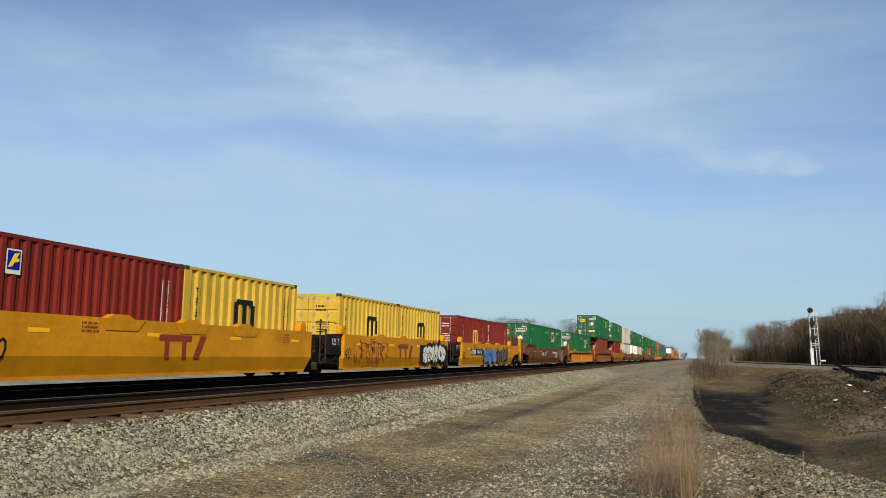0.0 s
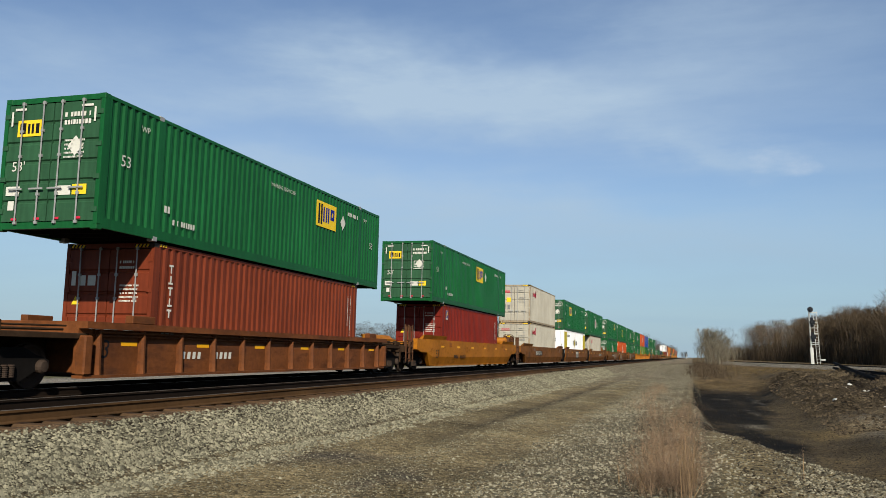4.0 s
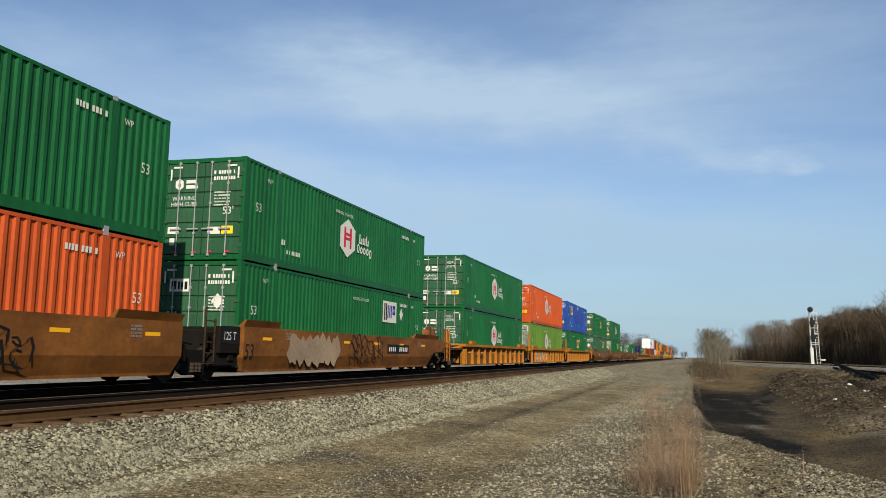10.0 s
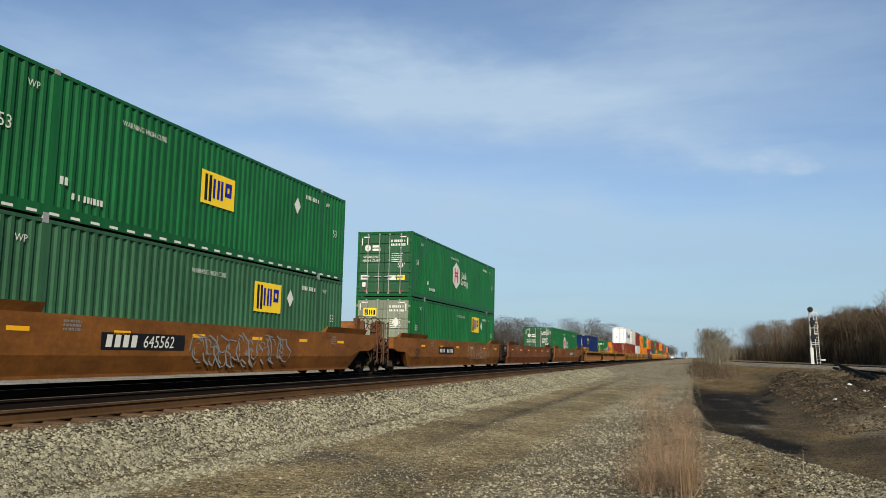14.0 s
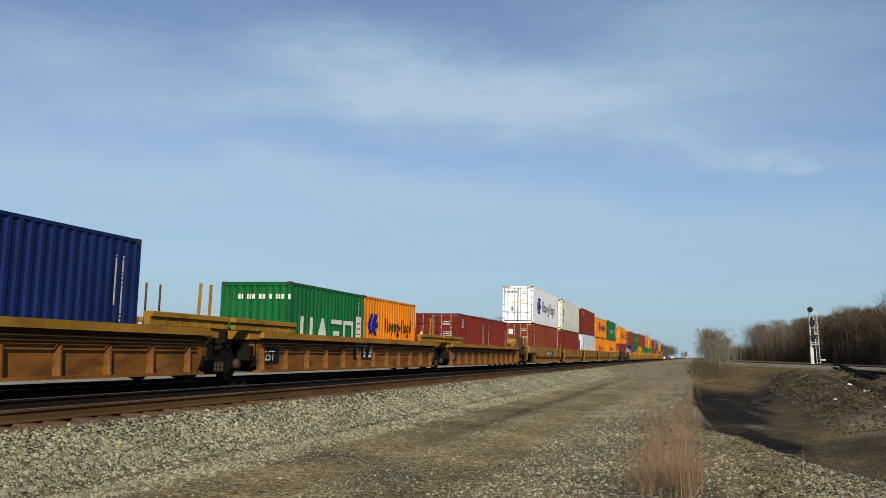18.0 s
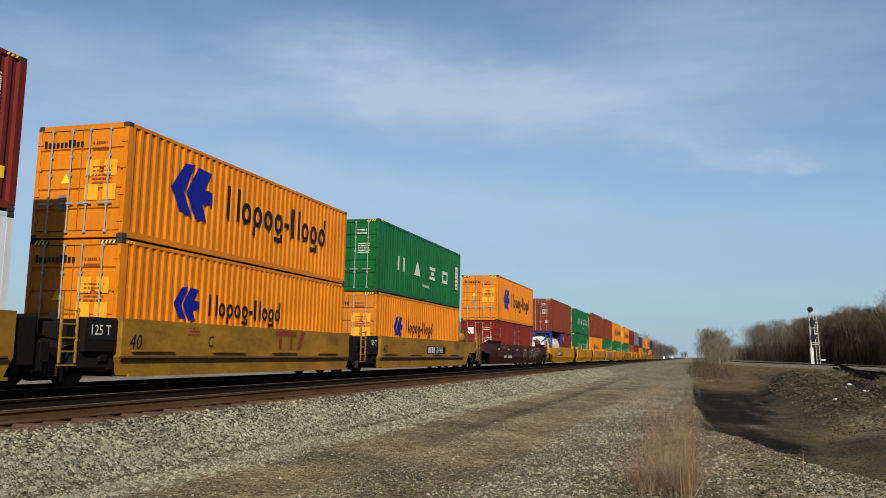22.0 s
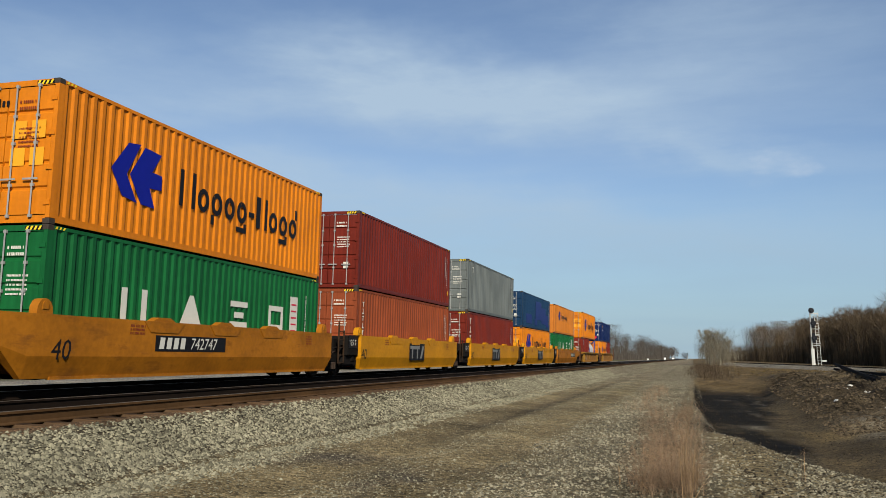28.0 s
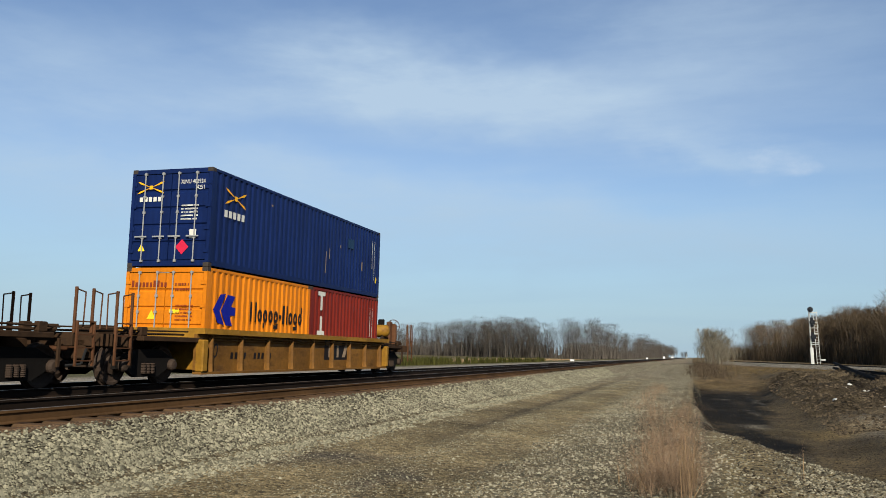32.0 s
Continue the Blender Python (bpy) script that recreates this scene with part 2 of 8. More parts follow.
CASTING = surface("rust_stained_casting", (0.050, 0.040, 0.032), 0.7, 0.1, 0.3, RUST, 0.4, (6, 6, 6))
SEAL = surface("black_rubber_seal", (0.012, 0.012, 0.012), 0.8, 0, 0.1)
PW = surface("white_lettering", (0.52, 0.51, 0.44), 0.5, 0, 0.1)
PK = surface("black_lettering", (0.007, 0.007, 0.008), 0.5, 0, 0.1)
PRED = surface("red_marking", (0.46, 0.016, 0.045), 0.5, 0, 0.1)
PBLUE = surface("blue_marking", (0.004, 0.009, 0.20), 0.45, 0, 0.1)
PYEL = surface("yellow_marking", (0.72, 0.48, 0.02), 0.5, 0, 0.1)
PFADED = surface("faded_amber_label", (0.62, 0.27, 0.015), 0.5, 0, 0.1)
PORANGE = surface("reflective_amber_tape", (0.70, 0.33, 0.01), 0.4, 0, 0.1)
PBROWN = surface("brown_lettering", (0.16, 0.03, 0.012), 0.5, 0, 0.1)
PGREY = surface("grey_marking", (0.16, 0.16, 0.15), 0.5, 0, 0.15)
PLILAC = surface("pale_spray_paint", (0.25, 0.18, 0.115), 0.6, 0, 0.35)
PSKY = surface("blue_spray_paint", (0.10, 0.20, 0.36), 0.6, 0, 0.35)
TANKWHITE = paint("white_tank_cladding", (0.523, 0.523, 0.509), 0.35, 0.1, 0.06, (0.4, 0.36, 0.3))
FRAMEBLUE = paint("blue_frame_paint", (0.0103, 0.0344, 0.186), 0.45, 0.12)

# ---------------------------------------------------------------- mesh helpers
MESH = {}


def quad(bm, pts):
    return bm.faces.new([bm.verts.new(p) for p in pts])


def box(bm, x0, x1, y0, y1, z0, z1):
    v = [bm.verts.new(p) for p in ((x0, y0, z0), (x1, y0, z0), (x1, y1, z0), (x0, y1, z0), (x0, y0, z1), (x1, y0, z1), (x1, y1, z1), (x0, y1, z1))]
    for f in ((3, 2, 1, 0), (4, 5, 6, 7), (0, 1, 5, 4), (1, 2, 6, 5), (2, 3, 7, 6), (3, 0, 4, 7)):
        bm.faces.new([v[i] for i in f])


def cbox(bm, x0, x1, y0, y1, z0, z1, c=0.012):
    """A box with its upright and long edges cut off by c."""
    t = bmesh.new()
    box(t, x0, x1, y0, y1, z0, z1)
    bmesh.ops.bevel(t, geom=t.edges[:], offset=c, segments=1, affect="EDGES")
    me = bpy.data.meshes.new("tmp")
    t.to_mesh(me)
    t.free()
    bm.from_mesh(me)
    bpy.data.meshes.remove(me)


def tube(bm, a, b, r0, r1=None, n=8, cap=True):
    """A round bar from a to b."""
    a, b = Vector(a), Vector(b)
    r1 = r0 if r1 is None else r1
    q = (b - a).to_track_quat("Z", "Y")
    ring = []
    for p, r in ((a, r0), (b, r1)):
        ring.append([bm.verts.new(p + q @ Vector((r * math.cos(2 * math.pi * i / n), r * math.sin(2 * math.pi * i / n), 0))) for i in range(n)])
    for i in range(n):
        bm.faces.new((ring[0][i], ring[0][(i + 1) % n], ring[1][(i + 1) % n], ring[1][i]))
    if cap:
        bm.faces.new(ring[0][::-1])
        bm.faces.new(ring[1])


def lathe(bm, axis_pts, n=24, axis="x"):
    """Turn (along, radius) pairs about the x or y axis."""
    rings = []
    for h, r in axis_pts:
        ring = []
        for i in range(n):
            c, s = math.cos(2 * math.pi * i / n), math.sin(2 * math.pi * i / n)
            ring.append(bm.verts.new((h, r * c, r * s) if axis == "x" else (r * c, h, r * s)))
        rings.append(ring)
    for p, q in zip(rings, rings[1:]):
        for i in range(n):
            bm.faces.new((p[i], p[(i + 1) % n], q[(i + 1) % n], q[i]))
    bm.faces.new(rings[0][::-1])
    bm.faces.new(rings[-1])


def mesh_of(key, build, material, smooth=False):
    """The mesh for key, built once."""
    k = (key, material.name)
    if k not in MESH:
        bm = bmesh.new()
        build(bm)
        bmesh.ops.recalc_face_normals(bm, faces=bm.faces[:])
        me = bpy.data.meshes.new(str(key if isinstance(key, str) else key[0]))
        bm.to_mesh(me)
        bm.free()
        me.materials.append(material)
        if smooth:
            me.shade_smooth()
        MESH[k] = me
    return MESH[k]


def part(name, key, build, material, parent, label="", at=None, smooth=False):
    ob = new(name, mesh_of(key, build, material, smooth))
    ob.parent = parent
    if at is not None:
        ob.matrix_basis = at
    if label:
        tagged(ob, label)
    return ob


SIDE = Matrix(((0, 0, 1, 0), (1, 0, 0, 0), (0, 1, 0, 0), (0, 0, 0, 1)))
FRONT = Matrix(((1, 0, 0, 0), (0, 0, -1, 0), (0, 1, 0, 0), (0, 0, 0, 1)))
FONTS = {}


def words(name, text, size, material, parent, at, squeeze=1.0, align="LEFT", spacing=1.0, slant=0.0):
    """Lettering in the built-in font, lying in the plane of at."""
    k = (text, round(size, 3), material.name, squeeze, align, spacing, slant)
    if k not in FONTS:
        cu = bpy.data.curves.new(name, "FONT")
        cu.body, cu.size, cu.align_x, cu.space_character, cu.space_line = text, size, align, spacing, spacing
        cu.fill_mode, cu.shear = "FRONT", slant
        cu.resolution_u = 2
        cu.materials.append(material)
        FONTS[k] = cu
    ob = new(name, FONTS[k])
    ob.parent = parent
    ob.matrix_basis = at @ Matrix.Diagonal((squeeze, 1, 1, 1))
    return ob


def marks(name, key, shapes, material, parent, at, label=""):
    """Flat painted shapes: each a closed outline of 2D points, in the plane of at."""
    def build(bm):
        for i, s in enumerate(shapes):
            quad(bm, [(x, y, 0.0004 * (i % 7)) for x, y in s])
    ob = part(name, key, build, material, parent, label, at)
    if len(shapes) > 1:
        tagged(ob, kind="stuff")
    return ob


def rect(x, y, w, h, lean=0.0):
    return [(x, y), (x + w, y), (x + w + lean, y + h), (x + lean, y + h)]


def ring(x, y, w, h, s):
    """A square ring of stroke s, as four bars."""
    return [rect(x, y, w, s), rect(x, y + h - s, w, s), rect(x, y + s, s, h - 2 * s), rect(x + w - s, y + s, s, h - 2 * s)]


def hoop(x, y, w, h, s, n=14):
    """A round ring of stroke s in the box x, y, w, h."""
    cx, cy, res = x + w / 2, y + h / 2, []
    for i in range(n):
        a, b = 2 * math.pi * i / n, 2 * math.pi * (i + 1) / n
        res.append([(cx + (w / 2 - k) * math.cos(t), cy + (h / 2 - k) * math.sin(t)) for t, k in ((a, 0), (b, 0), (b, s), (a, s))])
    return res


def bars(n, w, h, gap, seed=0):
    """Rows of small uneven bars: fine print that cannot be read."""
    rnd = random.Random(seed)
    res = []
    for i in range(n):
        x = 0.0
        while x < w - 0.3 * h:
            if rnd.random() < 0.16 and x:
                x += 0.6 * h
            k = h * rnd.choice((0.35, 0.55, 0.6, 0.62))
            res.append(rect(x, -i * (h + gap), k, h))
            x += k + 0.24 * h
    return res

# ---------------------------------------------------------------- the ground
TRACK_X, NEAR_X = -13.09, -9.13          # centre lines of the two main tracks


def ease(a, b, v):
    t = min(1.0, max(0.0, (v - a) / (b - a)))
    return t * t * (3 - 2 * t)


def fbm(x, y, s, seed=0.0):
    return noise.fractal(Vector((x * s, y * s, seed)), 1.0, 2.0, 4)


def ditch_edge(y):
    """Where the gravel shoulder breaks down into the ditch."""
    return -0.30 + 0.20 * ease(44, 31, y) + 0.24 * ease(31, 21, y) + 0.80 * ease(19.8, 17.6, y) + 0.45 * ease(17.5, 14.5, y) + 0.9 * ease(14.5, 11, y)


def ditch_crest(y):
    """A thin washed-out ridge standing in the ditch just off the shoulder."""
    return -0.06 + 0.38 * ease(31, 22, y) + 0.45 * ease(22, 19.7, y) + 0.5 * ease(19.7, 17.2, y)


def ground_height(x, y):
    """Height of the ground: two-track ballast bed, service road, ditch and the bank beside it."""
    road = -0.66 + 0.03 * fbm(x, y, 0.35)
    rut = 0.045 * (math.exp(-((x + 4.5) / 0.35) ** 2) + math.exp(-((x + 2.9) / 0.4) ** 2))
    h = road - rut
    if x < -6.0:
        h += (-0.145 - h) * ease(-6.25, -7.80, x)
    if x < -7.85:
        h -= 0.04 * ease(-7.9, -8.3, x)
    if x < -15.0:
        h = -0.205 + (-0.75 + 0.205) * ease(-15.0, -17.0, x) - 0.25 * ease(-24, -40, x)
    if x > -0.4:
        w1, w2 = fbm(x, y, 0.35, 7.0), fbm(x, y, 1.6, 9.0)
        edge = ditch_edge(y) + 0.12 * w2
        inner = ease(edge, edge + 0.75, x + 0.1 * w1)
        shut = ease(13.0, 17.5, y + 0.9 * (x - 1.8)) * (1 - ease(56, 68, y + 2 * w1))
        floor = -1.28 + 0.07 * w1 + 0.30 * ease(2.6, 4.6, x - 0.02 * y) + 0.28 * ease(4.5, 8, x)
        dirt = -0.72 + 0.10 * w1 + 0.05 * w2
        side = dirt + (floor - dirt) * shut
        h = h + 0.10 * math.exp(-((x - ditch_crest(y) - 0.05 * w2) / 0.09) ** 2) * ease(17.0, 18.5, y) * ease(38, 30, y) * ease(0.0, 0.4, inner)
        h = h + (side - h) * inner + 0.07 * math.exp(-((x - edge + 0.04) / 0.13) ** 2) * ease(16, 24, y) * (1 - ease(50, 60, y))
        # spoil mound, ridged, rising away
        m = ease(0.0, 1.0, (x - 2.6 - 0.02 * y) / 3.0) * ease(25, 31, y - 0.3 * x) * (1 - ease(85, 110, y))
        ridge = abs(fbm(x * 0.6 + y * 0.25, y * 0.5, 1.0, 13.0))
        rise = -0.78 + 0.62 * ease(28, 62, y) + 0.16 * ease(5, 11, x)
        h = h + m * (rise - h + 0.26 * fbm(x, y, 0.55, 12.0) + 0.48 * (ridge - 0.3) + 0.06 * w2)
        far = ease(60, 110, y)
        h = h + far * (1 - 0.9 * m) * (-0.42 - h + 0.12 * w1) * inner
        # branch line's gravel bank
        d = abs((x - 18.6) * 0.976 + (y - 146) * 0.216)
        h = h + (0.13 - h) * ease(5.2, 3.0, d) * ease(40, 60, y) * ease(4.0, 8.0, x)
        h = h + ease(5.0, 9.0, (x - 18.6) * 0.976 + (y - 146) * 0.216) * ease(60, 90, y) * ease(5.0, 10.0, x) * (0.1 - h)
    return h


def steps(stops):
    res = [stops[0][0]]
    for (a, _), (b, d) in zip(stops, stops[1:]):
        n = max(1, round((b - a) / d))
        res += [a + (b - a) * (i + 1) / n for i in range(n)]
    return res


def ground_colour(x, y):
    """Base colour of the soil by what lies there: ballast, gravel road, peaty ditch, dry grass. Track bed and ditch
    also carry painted shade.
    """
    n1, n2 = fbm(x, y, 0.25, 1.0), fbm(x, y, 1.1, 2.0)
    stone = Vector((0.050, 0.041, 0.026))
    loose = Vector((0.108, 0.090, 0.055))
    road = Vector((0.128, 0.099, 0.051)) * (1 + 0.35 * n1 + 0.2 * n2)
    # Dark ditch soil, with the shade below the shoulder put into its colour.
    shaded_peat = Vector((0.0068, 0.0052, 0.0030))
    soil = Vector((0.078, 0.058, 0.030)) * (1 + 0.8 * n2)
    grass = Vector((0.086, 0.068, 0.031))
    field = Vector((0.070, 0.062, 0.027))
    c = road
    if x < -15:
        c = Vector((0.192, 0.168, 0.132))
        c = c.lerp(field, ease(-27, -33, x))
        if x < -50:
            c = field.lerp(grass, 0.5 + 0.5 * n1)
    elif x < -6.1:
        # Bed between the rails: near-black, deep shade put into the ballast colour.
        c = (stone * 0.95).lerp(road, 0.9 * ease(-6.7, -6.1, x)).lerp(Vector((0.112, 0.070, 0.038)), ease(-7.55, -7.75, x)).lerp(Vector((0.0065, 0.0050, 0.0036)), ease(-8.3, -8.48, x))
    elif x < -1.6:
        wet = max(0.0, fbm(x, y, 0.5, 5.0)) * ease(16, 8, y) * ease(-1.2, -2.4, x)
        c = road.lerp(Vector((0.048, 0.0416, 0.036)), min(0.8, wet * 1.6))
        c = c.lerp(loose, ease(-2.9, -1.8, x) * 0.75)
        c = c.lerp(Vector((0.046, 0.036, 0.022)), 0.8 * math.exp(-((x + 4.45 + 0.12 * n2) / 0.24) ** 2) * ease(13, 19, y) * (1 - ease(55, 75, y)))
        c = c.lerp(Vector((0.030, 0.027, 0.025)), 0.75 * ease(0.05, 0.35, n2) * math.exp(-((x + 3.15) / 0.45) ** 2) * ease(12.6, 10.6, y))
    elif x < 0.4:
        c = loose.lerp(soil, 0.35 + 0.3 * n2)
    if -7.6 < x < 1.5:
        c = c.lerp(Vector((0.150, 0.124, 0.084)) * (1 + 0.25 * n1), 0.8 * ease(38, 75, y))
    if x >= 0.0:
        side = soil.lerp(grass, min(1, max(0, 0.45 + 0.9 * n1)))
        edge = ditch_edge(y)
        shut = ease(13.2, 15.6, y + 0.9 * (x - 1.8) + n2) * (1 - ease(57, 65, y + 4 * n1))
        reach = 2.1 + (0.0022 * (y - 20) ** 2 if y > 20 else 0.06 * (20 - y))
        # Mask of the dark soil and its painted shade, starting at the shoulder's edge.
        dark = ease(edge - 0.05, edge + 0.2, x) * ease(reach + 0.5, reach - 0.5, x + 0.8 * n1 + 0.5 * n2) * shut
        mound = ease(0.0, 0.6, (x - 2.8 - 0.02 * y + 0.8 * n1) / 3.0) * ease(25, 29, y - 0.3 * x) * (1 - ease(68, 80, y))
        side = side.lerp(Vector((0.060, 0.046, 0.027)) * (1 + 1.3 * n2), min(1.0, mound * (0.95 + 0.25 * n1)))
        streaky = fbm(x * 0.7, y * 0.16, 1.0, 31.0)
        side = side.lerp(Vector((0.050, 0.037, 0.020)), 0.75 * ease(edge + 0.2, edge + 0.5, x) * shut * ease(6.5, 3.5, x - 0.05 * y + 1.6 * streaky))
        side = side.lerp(shaded_peat * (1 + 0.8 * n2), min(1.0, max(0.0, dark * (1.25 + 0.7 * n2 + 0.9 * streaky))))
        crest = math.exp(-((x - ditch_crest(y) - 0.06 * n2) / 0.075) ** 2) * ease(16.8, 18.4, y) * ease(38, 30, y)
        side = side.lerp(Vector((0.120, 0.103, 0.072)), min(0.85, crest))
        damp = 0.35 * ease(0.52, 0.62, fbm(x * 1.1, y * 0.22, 1.0, 21.0)) * dark
        damp = max(damp, math.exp(-((x - 1.95 - 0.3 * n2) / 0.28) ** 2 - ((y - 29.2) / 1.1) ** 2), math.exp(-((x - 2.1 - 0.3 * n2) / 0.2) ** 2 - ((y - 16.4) / 0.7) ** 2))
        side = side.lerp(Vector((0.12, 0.105, 0.075)), damp)
        bare = ease(0.25, 0.45, fbm(x, y * 0.5, 0.30, 23.0)) * ease(4, 6, x) * (1 - mound) * (1 - ease(40, 60, y))
        side = side.lerp(Vector((0.13, 0.115, 0.085)), 0.7 * bare)
        clods = math.exp(-((x - 7.6) / 1.7) ** 2 - ((y - 42.5) / 6.0) ** 2)
        side = side.lerp(Vector((0.022, 0.017, 0.011)) * (1 + 0.9 * n2), min(0.85, 1.1 * clods))
        heap = math.exp(-((x - 5.7) / 1.1) ** 2 - ((y - 27.8) / 2.6) ** 2)
        side = side.lerp(Vector((0.150, 0.136, 0.105)), min(0.9, 1.2 * heap * (1 + 0.6 * n2)))
        tan = ease(0.05, 0.4, fbm(x * 0.45, y * 0.2, 1.0, 37.0)) * ease(2.6, 3.6, x) * ease(32, 26, y)
        side = side.lerp(Vector((0.125, 0.088, 0.036)), 0.6 * tan)
        rim = math.exp(-((x - edge + 0.02) / 0.10) ** 2) * ease(14, 20, y)
        side = side.lerp(Vector((0.12, 0.10, 0.07)), min(0.8, rim))
        far = ease(52, 66, y + 3 * n1)
        side = side.lerp(Vector((0.095, 0.066, 0.031)) * (1 + 0.5 * n2), far * (1 - 0.8 * mound))
        d = abs((x - 18.6) * 0.976 + (y - 146) * 0.216 + 0.8 * n2)
        side = side.lerp(Vector((0.15, 0.132, 0.10)), ease(6.5, 4.5, d) * ease(40, 60, y) * ease(4.0, 8.0, x))
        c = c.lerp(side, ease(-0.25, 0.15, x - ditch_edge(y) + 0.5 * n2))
    return c


GROUND = surface("soil_and_gravel", (0.16, 0.16, 0.16), 0.95, 0, 0.38, bump=1.0, bump_scale=22, attribute="soil", pebble=30.0)


def build_ground():
    xs = steps([(-3000, 1), (-600, 400), (-120, 60), (-40, 8), (-18, 1.5), (-6, 0.3), (2, 0.16), (14, 0.2), (44, 1), (120, 10), (600, 60), (3000, 400)])
    ys = steps([(-400, 1), (-40, 60), (0, 5), (5, 0.5), (24, 0.16), (66, 0.3), (170, 1.6), (400, 12), (1200, 80), (4200, 500)])
    verts, cols = [], []
    for y in ys:
        for x in xs:
            verts.append((x, y, ground_height(x, y)))
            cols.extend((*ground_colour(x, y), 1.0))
    n = len(xs)
    faces = [(j * n + i, j * n + i + 1, (j + 1) * n + i + 1, (j + 1) * n + i) for j in range(len(ys) - 1) for i in range(n - 1)]
    me = bpy.data.meshes.new("ground")
    me.from_pydata(verts, [], faces)
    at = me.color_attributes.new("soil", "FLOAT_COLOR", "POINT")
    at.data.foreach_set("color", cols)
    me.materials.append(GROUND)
    me.shade_smooth()
    return tagged(new("ground", me), "gravel service road beside ballast, sloping to a dark ditch", kind="structure")


build_ground()

# loose stones: real small rocks, joined
STONE = surface("crushed_limestone", (0.142, 0.131, 0.088), 0.9, 0, 0.25, spread=0.92)
rng = np.random.default_rng(7)
ROCK = np.array([(1, 0, 0.1), (0.35, 0.95, 0), (-0.8, 0.6, 0.1), (-0.85, -0.5, 0), (0.25, -1, 0.1), (0.35, 0.2, 0.85), (-0.35, -0.1, 0.95)], float)
ROCK_F = np.array([(0, 1, 5), (1, 6, 5), (1, 2, 6), (2, 3, 6), (3, 4, 6), (4, 5, 6), (4, 0, 5)])


def stones(name, label, count, place, size, material=STONE):
    """One mesh of many small angular rocks laid on the ground; place() gives x, y."""
    v, f = np.empty((count, 7, 3)), np.empty((count, 7, 3), int)
    for i in range(count):
        x, y = place()
        s = size(x, y)
        a = rng.uniform(0, 2 * math.pi)
        c, sn = math.cos(a), math.sin(a)
        p = ROCK * rng.uniform(0.65, 1.3, (7, 3)) * s * rng.uniform(0.7, 1.3, 3)
        v[i, :, 0] = x + p[:, 0] * c - p[:, 1] * sn
        v[i, :, 1] = y + p[:, 0] * sn + p[:, 1] * c
        v[i, :, 2] = ground_height(x, y) - 0.15 * s + p[:, 2] * 0.8
        f[i] = ROCK_F + 7 * i
    me = bpy.data.meshes.new(name)
    me.from_pydata(v.reshape(-1, 3).tolist(), [], f.reshape(-1, 3).tolist())
    me.materials.append(material)
    return tagged(new(name, me), label, "gravel", kind="stuff")


def near_y(a, b):
    """More stones close to the viewer than far off."""
    u = rng.uniform(0, 1)
    return a * (b / a) ** u


def ballast_place():
    y = near_y(5.5, 75)
    return rng.triangular(-7.76, -6.95, -5.45), y


def road_place():
    y = near_y(6, 60)
    x = rng.choice((rng.uniform(-5.8, -2.2), rng.normal(-5.5, 0.35), rng.normal(-3.75, 0.25), rng.normal(-1.9, 0.5)), p=(0.52, 0.08, 0.14, 0.26))
    return min(0.2, x), y


def shoulder_place():
    if rng.uniform(0, 1) < 0.2:
        return rng.uniform(1.2, 4.2), near_y(8, 14.0)
    y = near_y(6, 60)
    return rng.triangular(-2.9, -1.3, ditch_edge(y) + 0.25), y


def ditch_place():
    y = near_y(9, 70)
    return rng.uniform(0.6, 2.0 + 0.2 * y), y


stones("ballast_stones", "loose pale grey crushed stone on the track shoulder", 58000, ballast_place, lambda x, y: rng.uniform(0.013, 0.027) * (1.7 if rng.uniform(0, 1) < 0.16 else 1.0) * (1 + 0.006 * y))
stones("road_gravel", "fine loose gravel scattered on the dirt road", 30000, road_place, lambda x, y: rng.uniform(0.005, 0.011) * (2.0 if rng.uniform(0, 1) < 0.12 else 1.0) * (1 + 0.008 * y))
PALESTONE = surface("pale_road_stone", (0.230, 0.208, 0.143), 0.9, 0, 0.25, spread=0.78)
stones("shoulder_gravel", "coarse gravel along the road edge", 36000, shoulder_place, lambda x, y: rng.uniform(0.008, 0.024) * (1.7 if rng.uniform(0, 1) < 0.16 else 1.0), PALESTONE)
DARKSTONE = surface("dirty_stone", (0.030, 0.024, 0.016), 0.95, 0, 0.2, spread=0.9)
stones("bank_gravel", "pale gravel strewn over the near end of the ditch", 5000, lambda: (rng.triangular(0.9, 1.8, 5.0), near_y(9.5, 17.5)), lambda x, y: rng.uniform(0.006, 0.02) * (1.6 if rng.uniform(0, 1) < 0.15 else 1.0), PALESTONE)
stones("ditch_stones", "scattered dirty stones on the ditch floor", 6500, ditch_place, lambda x, y: rng.uniform(0.010, 0.035), DARKSTONE)

stones("far_gravel", "coarse gravel along the road further off", 22000, lambda: (rng.choice((rng.uniform(-7.8, -5.0), rng.uniform(-2.8, 0.4), rng.uniform(-5.0, -2.8)), p=(0.5, 0.38, 0.12)), near_y(42, 190)), lambda x, y: rng.uniform(0.016, 0.036) * (0.55 + 0.012 * y), PALESTONE)
CLOD = surface("dark_earth_clods", (0.058, 0.044, 0.027), 0.95, 0, 0.3, spread=0.85)


def mound_place():
    y = near_y(26, 66)
    return rng.uniform(3.4 + 0.02 * y, 5 + 0.12 * y), y


stones("earth_clods", "dark clods and broken stone on the spoil mound", 9000, mound_place, lambda x, y: rng.uniform(0.02, 0.085) * (0.5 + 0.012 * y), CLOD)

